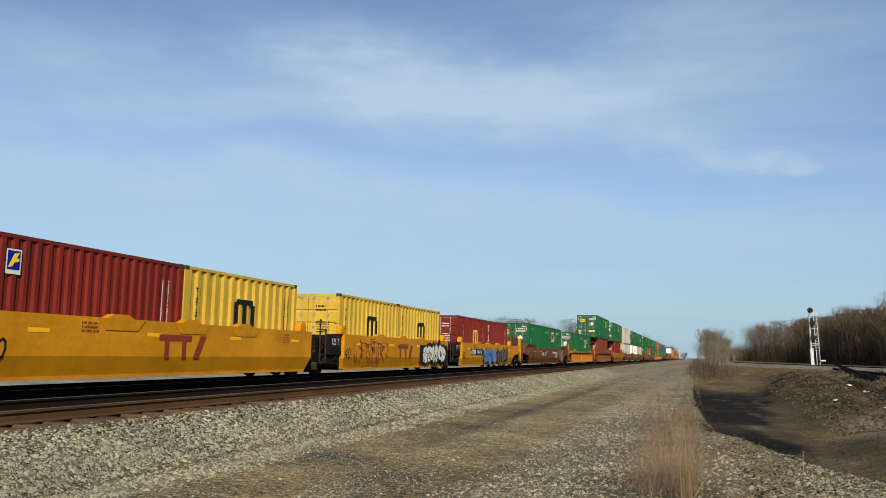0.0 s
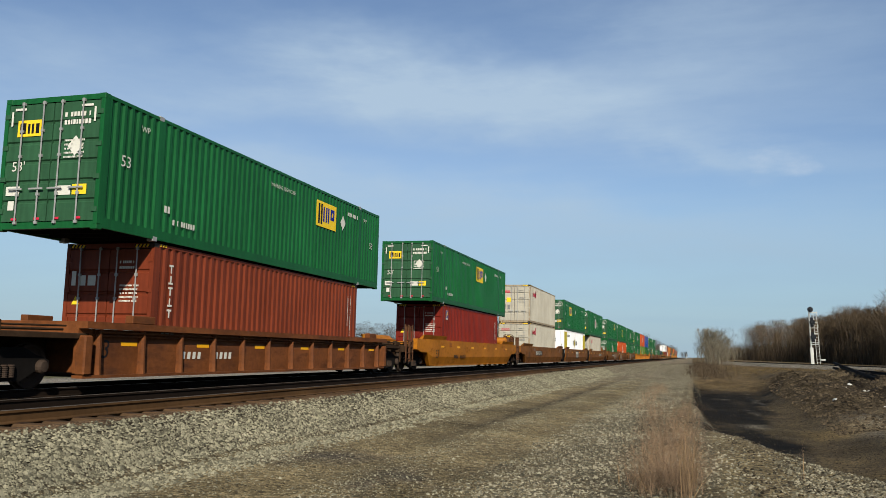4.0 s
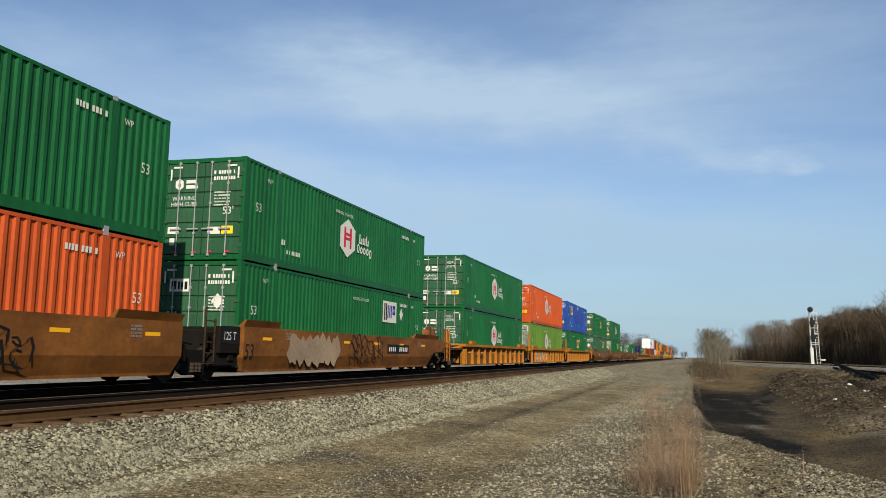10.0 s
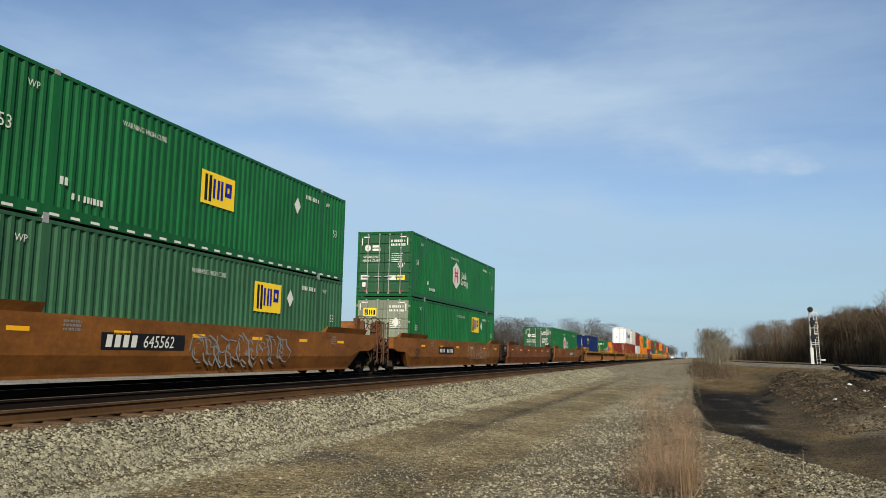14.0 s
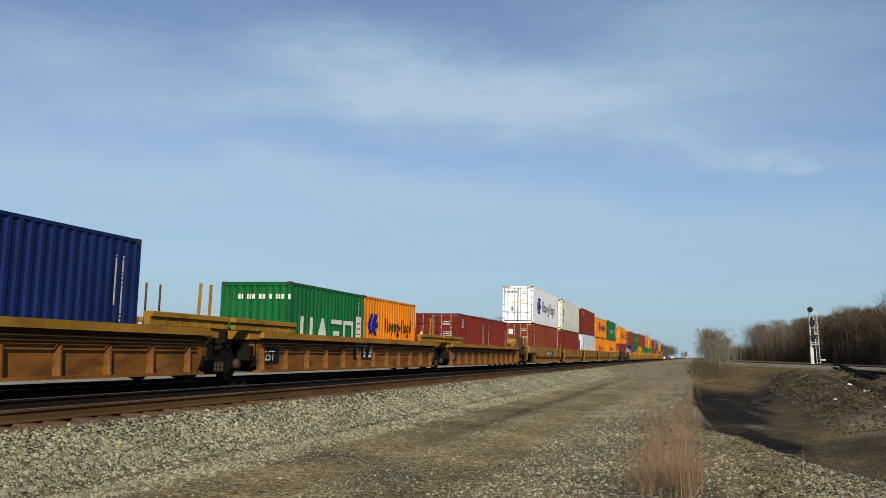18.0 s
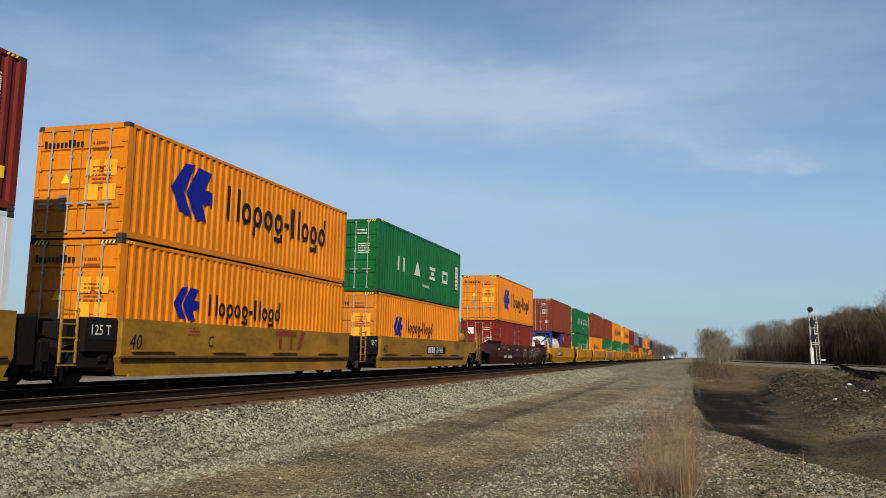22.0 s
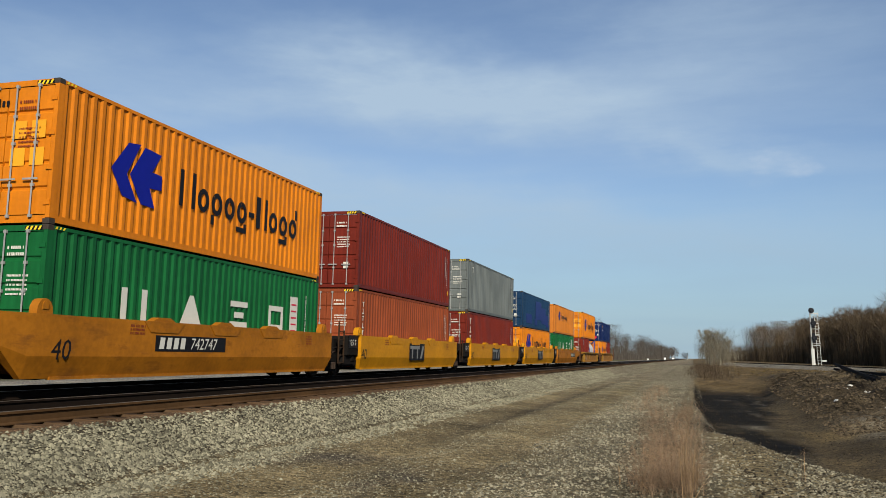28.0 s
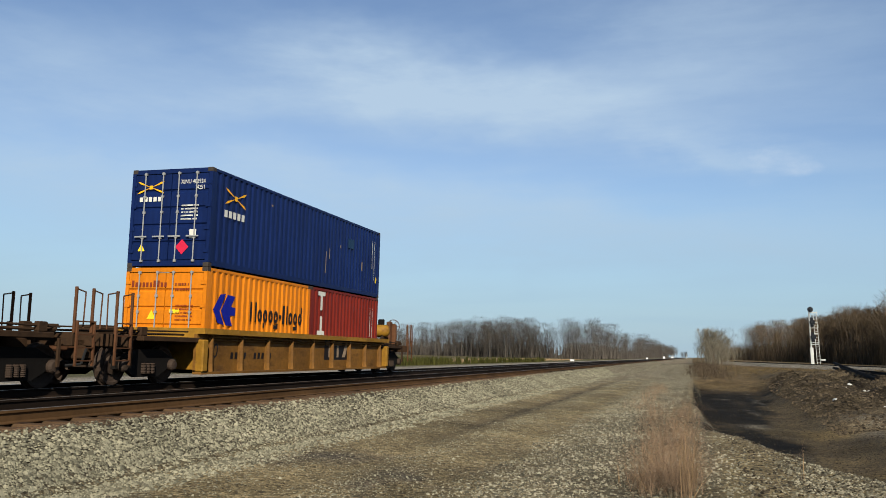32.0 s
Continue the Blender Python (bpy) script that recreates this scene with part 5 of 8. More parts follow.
def hapag(s, z, L, H, col, label, ink=PK, face="doors", small=False, **kw):
    c = container(s, z, L, H, col, label, face=face, folds=5, **kw)
    k = 1.0 if L > 8 else 0.62
    y, b = (1.66, 0.82) if L > 8 else (0.35, 1.12)
    if small:
        k, y, b = 0.61, 2.03, 1.515 - LOW + SEAT["drop"]
    e = [(0, 0.64), (0.52, 1.30), (0.95, 1.36), (0.52, 0.60), (0.92, 0.02), (0.40, 0.10)]
    f = [(0.62, 0.62), (1.10, 1.33), (1.72, 1.28), (1.40, 0.82), (1.78, 0.80), (1.78, 0.46), (1.34, 0.44), (1.56, 0.0), (1.06, 0.02)]
    marks("sign_mark", ("hl", k), [[(px * k, py * k) for px, py in e], [(px * k, py * k) for px, py in f]], PBLUE, c, on_side(y, b), "blue bird-shaped sign mark")
    shapes, w = glyph_row("Hxpxy-Llxyd", 0.60 * k, (0.135 if L > 8 else 0.17) * k, 0.10 * k)
    fit = (6.35 if not small else 3.95) if L > 8 else 3.3
    shapes = [[(px * fit / w, py) for px, py in sh] for sh in shapes]
    marks("sign_lettering", ("hlt", k, fit), shapes, ink, c, on_side(y + 2.5 * k if L > 8 else y + 1.9, b + 0.26 * k), "large black sign lettering")
    if face == "doors":
        dm = PGREY if reeferish(kw) else PBROWN
        marks("door_sign_mark", "hld", [rect(0.11 * i, 0, 0.07, 0.12 + 0.05 * (i in (0, 6, 7))) for i in range(10)], PK if L > 8 else PBROWN, c, on_front(-1.02, H - 0.52))
        marks("warning_triangle", "tri", [[(0, 0), (0.26, 0), (0.13, 0.24)]], PYEL, c, on_front(-0.50, H - 1.35), "yellow warning triangle")
        marks("label_plate", ("hlp", reeferish(kw) or L < 8), [rect(0, 0, 0.36, 0.36), rect(0.48, 0, 0.34, 0.36), rect(0, -0.55, 0.36, 0.36), rect(0.48, -0.55, 0.34, 0.36)] if not reeferish(kw) and L > 8 else [rect(0, 0, 0.3, 0.1)], PYEL if reeferish(kw) or L < 8 else PFADED, c, on_front(0.16, H - 1.20))
        marks("data_plate", "hlq", [rect(0, 0, 0.18, 0.34)], PGREY, c, on_front(-0.52, H - 1.95), "grey data plate")
        id_marks(c, H, dm, False)
    return c


def reeferish(kw):
    return bool(kw.get("reefer"))


def uasc(s, z, L, H, label, col=None, top=False, face="doors"):
    c = container(s, z, L, H, col or GREEN_LEAF, label, face=face, folds=5, rod=GALV)
    k = 1.0 if L > 8 else 0.42
    hgt, b = ((0.60, 1.06) if z > 1 else (0.70, 1.16)) if L > 8 else (0.85, 0.70)
    st = 0.20 if L > 8 else 0.22
    xs = (2.28, 4.48, 6.75, 8.86) if L > 8 else (0.75, 1.95, 3.1, 4.15)
    w = 0.9
    sh = [rect(xs[0], b, st, hgt), rect(xs[0] + w - st, b, st, hgt)]
    sh += [[(xs[1], b), (xs[1] + w, b), (xs[1] + w / 2 + st * 0.4, b + hgt), (xs[1] + w / 2 - st * 0.4, b + hgt)]]
    sh += [rect(xs[2], b, w, 0.15), rect(xs[2], b + hgt - 0.15, w, 0.15), rect(xs[2] + 0.2, b + hgt * 0.36, w - 0.4, 0.16)]
    sh += ring(xs[3], b, w, hgt, 0.15)
    bx = 10.2 if not top else 11.2
    if L < 8:
        bx = 5.3
    sh += [rect(bx, b - 0.15, 0.5, 1.2)]
    marks("sign_lettering", ("uasc", L, top, z > 1), sh, PW, c, on_side(0, 0), "white block sign shapes")
    marks("bar_mark", ("uascr", L, top, z > 1), [rect(bx + 0.08, b - 0.02 + 0.2 * i, 0.34, 0.05) for i in range(5)], PRED, c, on_side(0, 0, 0.009))
    marks("side_marking", ("uaw", L), bars(1, 1.0, 0.12, 0, 4), PW, c, on_side(0.47 * L, 0.62))
    marks("side_marking", "uav", bars(1, 1.2, 0.06, 0, 6), PW, c, Matrix.Translation((W2 + 0.006, min(L - 0.55, bx + 1.05), 2.3)) @ SIDE @ pose(0, 0, 0, 0, 0, -90))
    if face == "doors":
        marks("label_plate", "ual", [rect(-0.98, 1.55, 0.30, 0.26)], PW, c, on_front(0, 0))
        id_marks(c, H, PW, False)
    else:
        marks("serial_marking", "uaf", bars(1, 1.7, 0.16, 0, 7), PW, c, on_front(-0.6, H - 0.55))
    return c


def plain(s, z, L, H, col, label, mark=PW, column=None, fesco=False, tex=False, white_box=False, rear=True, tri=(-0.98, 1.45), ids="", **kw):
    """A container whose side is plain but for small lines and at most one column of shapes."""
    c = container(s, z, L, H, col, label, folds=5, **kw)
    if kw.get("face", "doors") == "doors":
        if ids:
            words("serial_number", ids, 0.16, mark, c, on_front(1.02, H - 0.42), 0.8, "RIGHT")
            marks("data_marking", ("dat", False), bars(5, 0.5, 0.04, 0.05, 3), mark, c, on_front(0.34, H - 1.02))
        else:
            id_marks(c, H, mark, False)
        marks("label_plate", "pl1", [rect(0.62, 0.72, 0.2, 0.24)], PW, c, on_front(0, 0))
        marks("warning_triangle", "tri2", [[(0, 0), (0.22, 0), (0.11, 0.2)]], PYEL, c, on_front(*tri))
        if tex:
            marks("door_sign_mark", "txd", [rect(0, 0, 0.12, 0.34), rect(0.2, 0, 0.2, 0.24), rect(0.46, 0, 0.22, 0.24)], PW, c, on_front(-1.02, H - 1.0))
        if white_box:
            marks("door_sign", "wbox", [rect(0, 0, 0.36, 0.4)], PW, c, on_front(-0.72, H - 0.85), "white square door sign")
    if rear:
        marks("side_marking", "rv1", bars(1, 1.1, 0.05, 0, 2), mark, c, Matrix.Translation((W2 + 0.006, L - 0.85, H - 0.45)) @ SIDE @ pose(0, 0, 0, 0, 0, -90))
        marks("side_marking", "rv2", bars(1, 1.5, 0.05, 0, 12), mark, c, Matrix.Translation((W2 + 0.006, L - 0.62, H - 0.45)) @ SIDE @ pose(0, 0, 0, 0, 0, -90))
        marks("warning_label", "rv3", [rect(0, 0, 0.12, 0.22)], PYEL, c, on_side(L - 0.45, 0.55), "yellow warning label")
    if column:
        y, m, n, hh = column
        sh = []
        for i in range(n):
            zz = -i * hh * 1.32
            sh += [rect(0, zz, hh * 0.9, hh * 0.22), rect(hh * 0.32, zz + hh * 0.22, hh * 0.26, hh * 0.78)] if i % 2 else [rect(0, zz + hh * 0.78, hh * 0.9, hh * 0.22), rect(hh * 0.32, zz, hh * 0.26, hh * 0.78)]
        marks("sign_lettering", ("col", n, hh), sh, m, c, on_side(y, H - 0.62 - hh * 0.2), "column of sign shapes")
    if fesco:
        marks("sign_panel", "fe0", [rect(0, 0, 0.36, 0.46)], PW, c, on_side(0.55, H - 0.75), "small square sign")
        marks("sign_mark", "fe1", [rect(0.03, 0.08, 0.30, 0.35)], PBLUE, c, on_side(0.55, H - 0.75, 0.008))
        marks("sign_mark", "fe2", [[(0.05, 0.12), (0.15, 0.14), (0.31, 0.40), (0.18, 0.38)], [(0.13, 0.2), (0.3, 0.24), (0.31, 0.3), (0.2, 0.28)]], PYEL, c, on_side(0.55, H - 0.75, 0.010))
    return c


def tank(s, z, label, stripe=True):
    """A 20-foot tank in an open blue frame."""
    L, H = 6.058, 2.591
    root = tagged(new("tank_container"), label, "tank container", "shipping containers")
    TRAIN.append((root, s, z - SEAT["drop"]))

    def fr(bm):
        for y0 in (0.0, L - 0.14):
            for sx in (-1, 1):
                a, b = sorted((sx * W2, sx * (W2 - 0.13)))
                box(bm, a, b, y0, y0 + 0.14, 0, H)
            box(bm, -W2, W2, y0, y0 + 0.12, H - 0.13, H - 0.002)
            box(bm, -W2, W2, y0, y0 + 0.12, 0.01, 0.16)
            for sx in (-1, 1):
                tube(bm, (sx * 1.1, y0 + 0.07, H - 0.15), (sx * 0.35, y0 + (0.25 if y0 == 0 else -0.15), H - 0.85), 0.04, None, 6)
                tube(bm, (sx * 1.14, y0 + 0.07, H - 0.1), (sx * 1.0, y0 + (0.95 if y0 == 0 else -0.85), H - 0.5), 0.045, None, 6)
        for sx in (-1, 1):
            a, b = sorted((sx * W2, sx * (W2 - 0.1)))
            box(bm, a, b, 0.1, L - 0.1, 0.0, 0.14)
    part("frame", "tank_frame", fr, FRAMEBLUE, root, "blue open steel frame")
    part("barrel", "tank_barrel", lambda bm: lathe(bm, [(0.32, 0.05), (0.34, 0.55), (0.42, 0.85), (0.62, 1.07), (0.8, 1.1), (L - 0.8, 1.1), (L - 0.62, 1.07), (L - 0.42, 0.85), (L - 0.34, 0.55), (L - 0.32, 0.05)], 36, "y"), TANKWHITE, root, "white insulated tank barrel", pose(0, 0, 1.25), True)
    for yy in (1.0, 2.2, 3.6, 5.0):
        part("band", "tank_band", lambda bm: lathe(bm, [(-0.02, 1.09), (-0.018, 1.112), (0.018, 1.112), (0.02, 1.09)], 36, "y"), GALV, root, "", pose(0, yy, 1.25))
    part("manway", "tank_man", lambda bm: [tube(bm, (0, 3.0, 2.2), (0, 3.0, 2.46), 0.26, None, 14), box(bm, -0.5, 0.5, 0.8, 5.2, 2.38, 2.42)], GALV, root, "manway and walkway")
    part("ladder", "tank_lad", lambda bm: [box(bm, 0.66, 0.70, -0.01, 0.03, 0.2, 2.5), box(bm, 0.98, 1.02, -0.01, 0.03, 0.2, 2.5)] + [box(bm, 0.7, 0.98, 0, 0.02, 0.4 + 0.3 * i, 0.43 + 0.3 * i) for i in range(7)], FRAMEBLUE, root, "blue end ladder")
    if stripe:
        part("name_band", "tank_nb", lambda bm: lathe(bm, [(1.25, 1.106), (1.25, 1.116), (1.62, 1.116), (1.62, 1.106)], 36, "y"), PBLUE, root, "blue band with sign shapes", pose(0, 0, 1.25))
    else:
        marks("sign_lettering", "tkc", [sh for i in range(5) for sh in ring(0, -0.30 * i, 0.2, 0.22, 0.05)], PK, root, Matrix.Translation((1.113, 0.98, 1.85)) @ SIDE, "column of black shapes")
    for sx in (-1, 1):
        for y0 in (0, L - 0.178):
            for zz in (0, H - 0.118):
                part("corner_casting", ("cast", False), lambda bm: cbox(bm, -0.081, 0.081, 0, 0.178, 0, 0.118, 0.012), CASTING, root, "", pose(sx * (W2 - 0.075), y0, zz))
    return root


# ---------------------------------------------------------------- well cars
def sill_stations(Lw, front, rear, ribbed=False):
    """(y, bottom height) along one side of a well."""
    if ribbed:
        return [(-0.42, 0.30) if front == "c" else (-0.12, 0.62), (-0.2, 0.24) if front == "c" else (0.08, 0.24),
                (Lw + 0.32, 0.24), (Lw + 0.5, 0.30) if rear == "c" else (Lw + 0.52, 0.62)]
    a = [(-2.75, 0.98), (-2.2, 0.86), (-1.25, 0.84), (-0.55, 0.24)] if front == "c" else [(-0.12, 0.62), (0.08, 0.24)]
    b = [(Lw + 0.35, 0.24), (Lw + 1.15, 0.84), (Lw + 2.1, 0.86), (Lw + 2.6, 0.98)] if rear == "c" else [(Lw + 0.32, 0.24), (Lw + 0.52, 0.62)]
    return a + b


def smooth_sill(bm, Lw, front, rear, sd, upright=False):
    rows = []
    for y, zb in sill_stations(Lw, front, rear):
        if upright and rear == "j" and y > Lw:
            y -= 0.62
        zc = max(0.66, zb + 0.02)
        xl = 1.50 - (0.015 if upright else 0.13) * (0.66 - zb) / 0.42 if zb < 0.66 else 1.49
        rows.append([bm.verts.new((sd * x, y, z)) for x, z in ((1.24, 1.45), (1.50, 1.45), (1.50, zc), (xl, zb), (1.24, zb))])
    for p, q in zip(rows, rows[1:]):
        for i in range(5):
            j = (i + 1) % 5
            bm.faces.new((p[i], p[j], q[j], q[i]))
    bm.faces.new(rows[0][::-1])
    bm.faces.new(rows[-1])


def ribbed_sill(bm, Lw, front, rear, sd):
    st = sill_stations(Lw, front, rear, True)
    web = []
    for y, zb in st:
        web.append([bm.verts.new((sd * x, y, z)) for x, z in ((1.22, 1.195), (1.31, 1.195), (1.31, zb), (1.22, zb))])
    for p, q in zip(web, web[1:]):
        for i in range(4):
            j = (i + 1) % 4
            bm.faces.new((p[i], p[j], q[j], q[i]))
    bm.faces.new(web[0][::-1])
    bm.faces.new(web[-1])


def side_frame(bm):
    outline = [(-1.12, 0.36), (-1.12, 0.56), (-0.78, 0.66), (-0.45, 0.80), (0.45, 0.80), (0.78, 0.66), (1.12, 0.56), (1.12, 0.36), (0.80, 0.36), (0.42, 0.17), (-0.42, 0.17), (-0.80, 0.36)]
    a = [bm.verts.new((-0.06, y, z)) for y, z in outline]
    b = [bm.verts.new((0.06, y, z)) for y, z in outline]
    for i in range(12):
        bm.faces.new((a[i], a[(i + 1) % 12], b[(i + 1) % 12], b[i]))
    bm.faces.new(a[::-1])
    bm.faces.new(b)


def wheelset(bm):
    tube(bm, (-1.05, 0, 0), (1.05, 0, 0), 0.085, None, 10)
    for s in (-1, 1):
        t = bmesh.new()
        lathe(t, [(-0.075, 0.18), (-0.075, 0.24), (-0.03, 0.36), (-0.07, 0.40), (-0.07, 0.470), (-0.045, 0.470), (-0.035, 0.436), (0.065, 0.430), (0.065, 0.38), (0.03, 0.34), (0.01, 0.22), (0.06, 0.20), (0.06, 0.12)], 28)
        bmesh.ops.transform(t, matrix=Matrix.Translation((s * 0.76, 0, 0)) @ Matrix.Diagonal((s, 1, 1, 1)), verts=t.verts[:])
        me = bpy.data.meshes.new("tmp")
        t.to_mesh(me)
        t.free()
        bm.from_mesh(me)
        bpy.data.meshes.remove(me)


WHEELS = []       # (wheelset, position along the train)


def truck(car, s, y):
    """A two-axle truck under a car."""
    t = part("truck", "bolster", lambda bm: [cbox(bm, -1.0, 1.0, -0.2, 0.2, 0.45, 0.80, 0.03), cbox(bm, -0.3, 0.3, -0.35, 0.35, 0.78, 0.95, 0.02), box(bm, -0.6, 0.6, -0.62, -0.5, 0.3, 0.42), box(bm, -0.6, 0.6, 0.5, 0.62, 0.3, 0.42)], STEEL_DARK, car, "grimy cast steel truck", pose(0, y, 0))
    for sx in (-1, 1):
        f = part("side_frame", "side_frame", side_frame, STEEL_DARK, t, "", pose(sx * 1.0, 0, 0))
        for yy in (-0.16, 0.0, 0.16):
            part("spring", "spring", lambda bm: lathe(bm, [(0.22 + 0.035 * (i // 2) + 0.02 * (i % 2), 0.075 if i % 2 else 0.06) for i in range(14)], 10, "x"), WHEEL, t, "", pose(sx * 1.07, yy, 0.70, 0, 90, 0))
        for yy in (-0.9, 0.9):
            part("bearing", "bearing", lambda bm: lathe(bm, [(-0.1, 0.13), (0.06, 0.14), (0.11, 0.10), (0.12, 0.03)], 14), WHEEL, t, "", pose(sx * 1.06, yy, 0.435) @ (pose(0, 0, 0) if sx > 0 else pose(0, 0, 0, 0, 0, 180)))
    for yy in (-0.9, 0.9):
        w = part("wheelset", "wheelset", wheelset, WHEEL, t, "pair of worn steel wheels", pose(0, yy, 0.433))
        WHEELS.append((w, s + y + yy, yy))
    return t


def car_end(car, y, d, col, brake, kind):
    """Platform, coupler, ladder and grab irons beyond a well end at y; d is -1 in front, +1 behind."""
    iron = col if kind == "piped" or col is CARYELLOW or (col is CARAMBER and kind == "ribbed") else STEEL_RUST
    part("end_platform", ("plat", d), lambda bm: [cbox(bm, -1.36, 1.36, *sorted((d * 0.15, d * 2.6)), 0.98, 1.10, 0.015), cbox(bm, -1.38, 1.38, *sorted((d * 3.05, d * 3.2)), 0.84, 1.12, 0.015), cbox(bm, -0.3, 0.3, *sorted((d * 0.1, d * 3.2)), 0.55, 1.0, 0.03)], DECKGRIME, car, "grimy end deck", pose(0, y, 0))
    part("bulkhead", ("bulk", d), lambda bm: cbox(bm, -1.24, 1.24, *sorted((d * 0.02, d * 0.14)), 0.3, 1.35, 0.01), col, car, "", pose(0, y, 0))
    part("deck_box", ("dbox", d), lambda bm: cbox(bm, -0.9, -0.2, *sorted((d * 1.5, d * 2.2)), 1.10, 1.34, 0.03), DECKGRIME, car, "", pose(0, y, 0))
    for i, (xa, xb, ya, yb, zz, rr) in enumerate(((-1.2, 1.25, 2.75, 2.75, 1.20, 0.03), (-1.1, 1.2, 2.92, 2.85, 1.28, 0.022), (0.9, 1.0, 0.4, 3.0, 1.17, 0.03), (1.15, 1.2, 0.6, 2.9, 1.24, 0.022), (-0.6, 0.8, 1.0, 1.9, 1.16, 0.028))):
        part("deck_pipe", ("dpipe", d, i), lambda bm: tube(bm, (xa, d * ya, zz), (xb, d * yb, zz - 0.03), rr, None, 6), DECKGRIME, car, "", pose(0, y, 0))
    for xa in (0.75, 1.12):
        part("pipe_bracket", ("dbrk", d, xa), lambda bm: [cbox(bm, xa, xa + 0.12, *sorted((d * 2.3, d * 2.55)), 1.10, 1.30, 0.02)], DECKGRIME, car, "", pose(0, y, 0))
    for xa in (0.6, 1.22):
        part("hanger", ("dhang", d, xa), lambda bm: cbox(bm, xa, xa + 0.05, *sorted((d * 2.82, d * 2.9)), 0.42, 0.99, 0.01), DECKGRIME, car, "", pose(0, y, 0))
    part("coupler", ("coup", d), lambda bm: [cbox(bm, -0.09, 0.09, *sorted((d * 3.2, d * 3.55)), 0.78, 0.98, 0.02), cbox(bm, -0.17, 0.12, *sorted((d * 3.48, d * 3.78)), 0.72, 1.02, 0.04)], STEEL_RUST, car, "rusty knuckle coupler", pose(0, y, 0))
    part("air_hose", ("hose", d), lambda bm: [tube(bm, (0.35, d * 3.2, 0.8), (0.4, d * 3.4, 0.45), 0.03, None, 6), tube(bm, (0.4, d * 3.4, 0.45), (0.2, d * 3.65, 0.42), 0.03, None, 6)], SEAL, car, "black air hose", pose(0, y, 0))
    for sx in (-1, 1):
        xa = sx * 1.44
        ld = part("ladder", ("clad", d, sx), lambda bm: box(bm, *sorted((xa, xa - sx * 0.045)), *sorted((d * 3.15, d * 3.11)), 0.45, 1.35), iron, car, "", pose(0, y, 0))
        part("stile", ("clad2", d, sx), lambda bm: box(bm, *sorted((xa, xa - sx * 0.045)), *sorted((d * 3.65, d * 3.61)), 0.45, 1.35), iron, ld)
        for i in range(4 if sx > 0 else 0):
            part("rung", ("clad3", d, sx), lambda bm: box(bm, *sorted((xa, xa - sx * 0.04)), *sorted((d * 3.15, d * 3.61)), 0.0, 0.026), iron, ld, "", pose(0, 0, 0.54 + 0.26 * i))
        for a in (3.12, 3.62):
            def grab(bm):
                x = sx * 1.40
                cbox(bm, *sorted((x, x - sx * 0.055)), *sorted((d * a, d * (a - 0.055))), 1.1, 2.02, 0.008)
                tube(bm, (x - sx * 0.04, d * a, 1.98), (x - sx * 0.04, d * (a + 0.26), 1.93), 0.016, None, 5)
                tube(bm, (x - sx * 0.04, d * (a + 0.26), 1.93), (x - sx * 0.04, d * (a + 0.24), 1.2), 0.016, None, 5)
            part("grab_post", ("grab", d, sx, a), grab, iron, car, "", pose(0, y, 0))
    if brake:
        b = part("hand_brake", ("hb", d), lambda bm: [cbox(bm, -0.22, 0.22, *sorted((d * 2.7, d * 2.95)), 1.10, 2.02, 0.06), cbox(bm, -0.08, 0.08, *sorted((d * 2.4, d * 2.75)), 1.1, 2.1, 0.02)], STEEL_RUST, car, "hand brake housing", pose(0.75, y, 0))
        part("brake_wheel", ("hbw", d), lambda bm: wheel_ring(bm, 0.29), STEEL_RUST, b, "spoked brake wheel", pose(0.0, d * 3.02, 1.92))
    if brake and (kind == "piped" or (d > 0 and col in (CARBROWN, CAROCHRE, CARAMBER))):
        part("air_reservoir", ("air", d), lambda bm: lathe(bm, [(-0.70, 0.05), (-0.67, 0.17), (-0.58, 0.25), (0.58, 0.25), (0.67, 0.17), (0.70, 0.05)], 16), col, car, "air reservoir drum", pose(0.35, y + d * 1.75, 1.70), True)
        part("drum_saddle", ("sad", d), lambda bm: [cbox(bm, xx, xx + 0.10, -0.2, 0.2, 1.10, 1.50, 0.02) for xx in (-0.1, 0.75)], DECKGRIME, car, "", pose(0, y + d * 1.75, 0))
    if brake:
        part("brake_valve", ("valve", d), lambda bm: [cbox(bm, -0.2, 0.2, -0.2, 0.2, 0, 0.3, 0.05), tube(bm, (-0.5, 0, 0.1), (0.6, 0, 0.1), 0.03, None, 6), tube(bm, (0.3, -0.5, 0.05), (0.3, 0.5, 0.05), 0.025, None, 6)], STEEL_DARK, car, "brake valve and pipes", pose(-0.5, y + d * 2.0, 1.14))


def wheel_ring(bm, r):
    n = 18
    pts = [Vector((r * math.cos(2 * math.pi * i / n), 0, r * math.sin(2 * math.pi * i / n))) for i in range(n)]
    for i in range(n):
        tube(bm, pts[i], pts[(i + 1) % n], 0.018, None, 5, False)
    for i in range(0, n, 3):
        tube(bm, (0, 0, 0), pts[i], 0.014, None, 4, False)
    tube(bm, (0, -0.04, 0), (0, 0.04, 0), 0.05, None, 8)


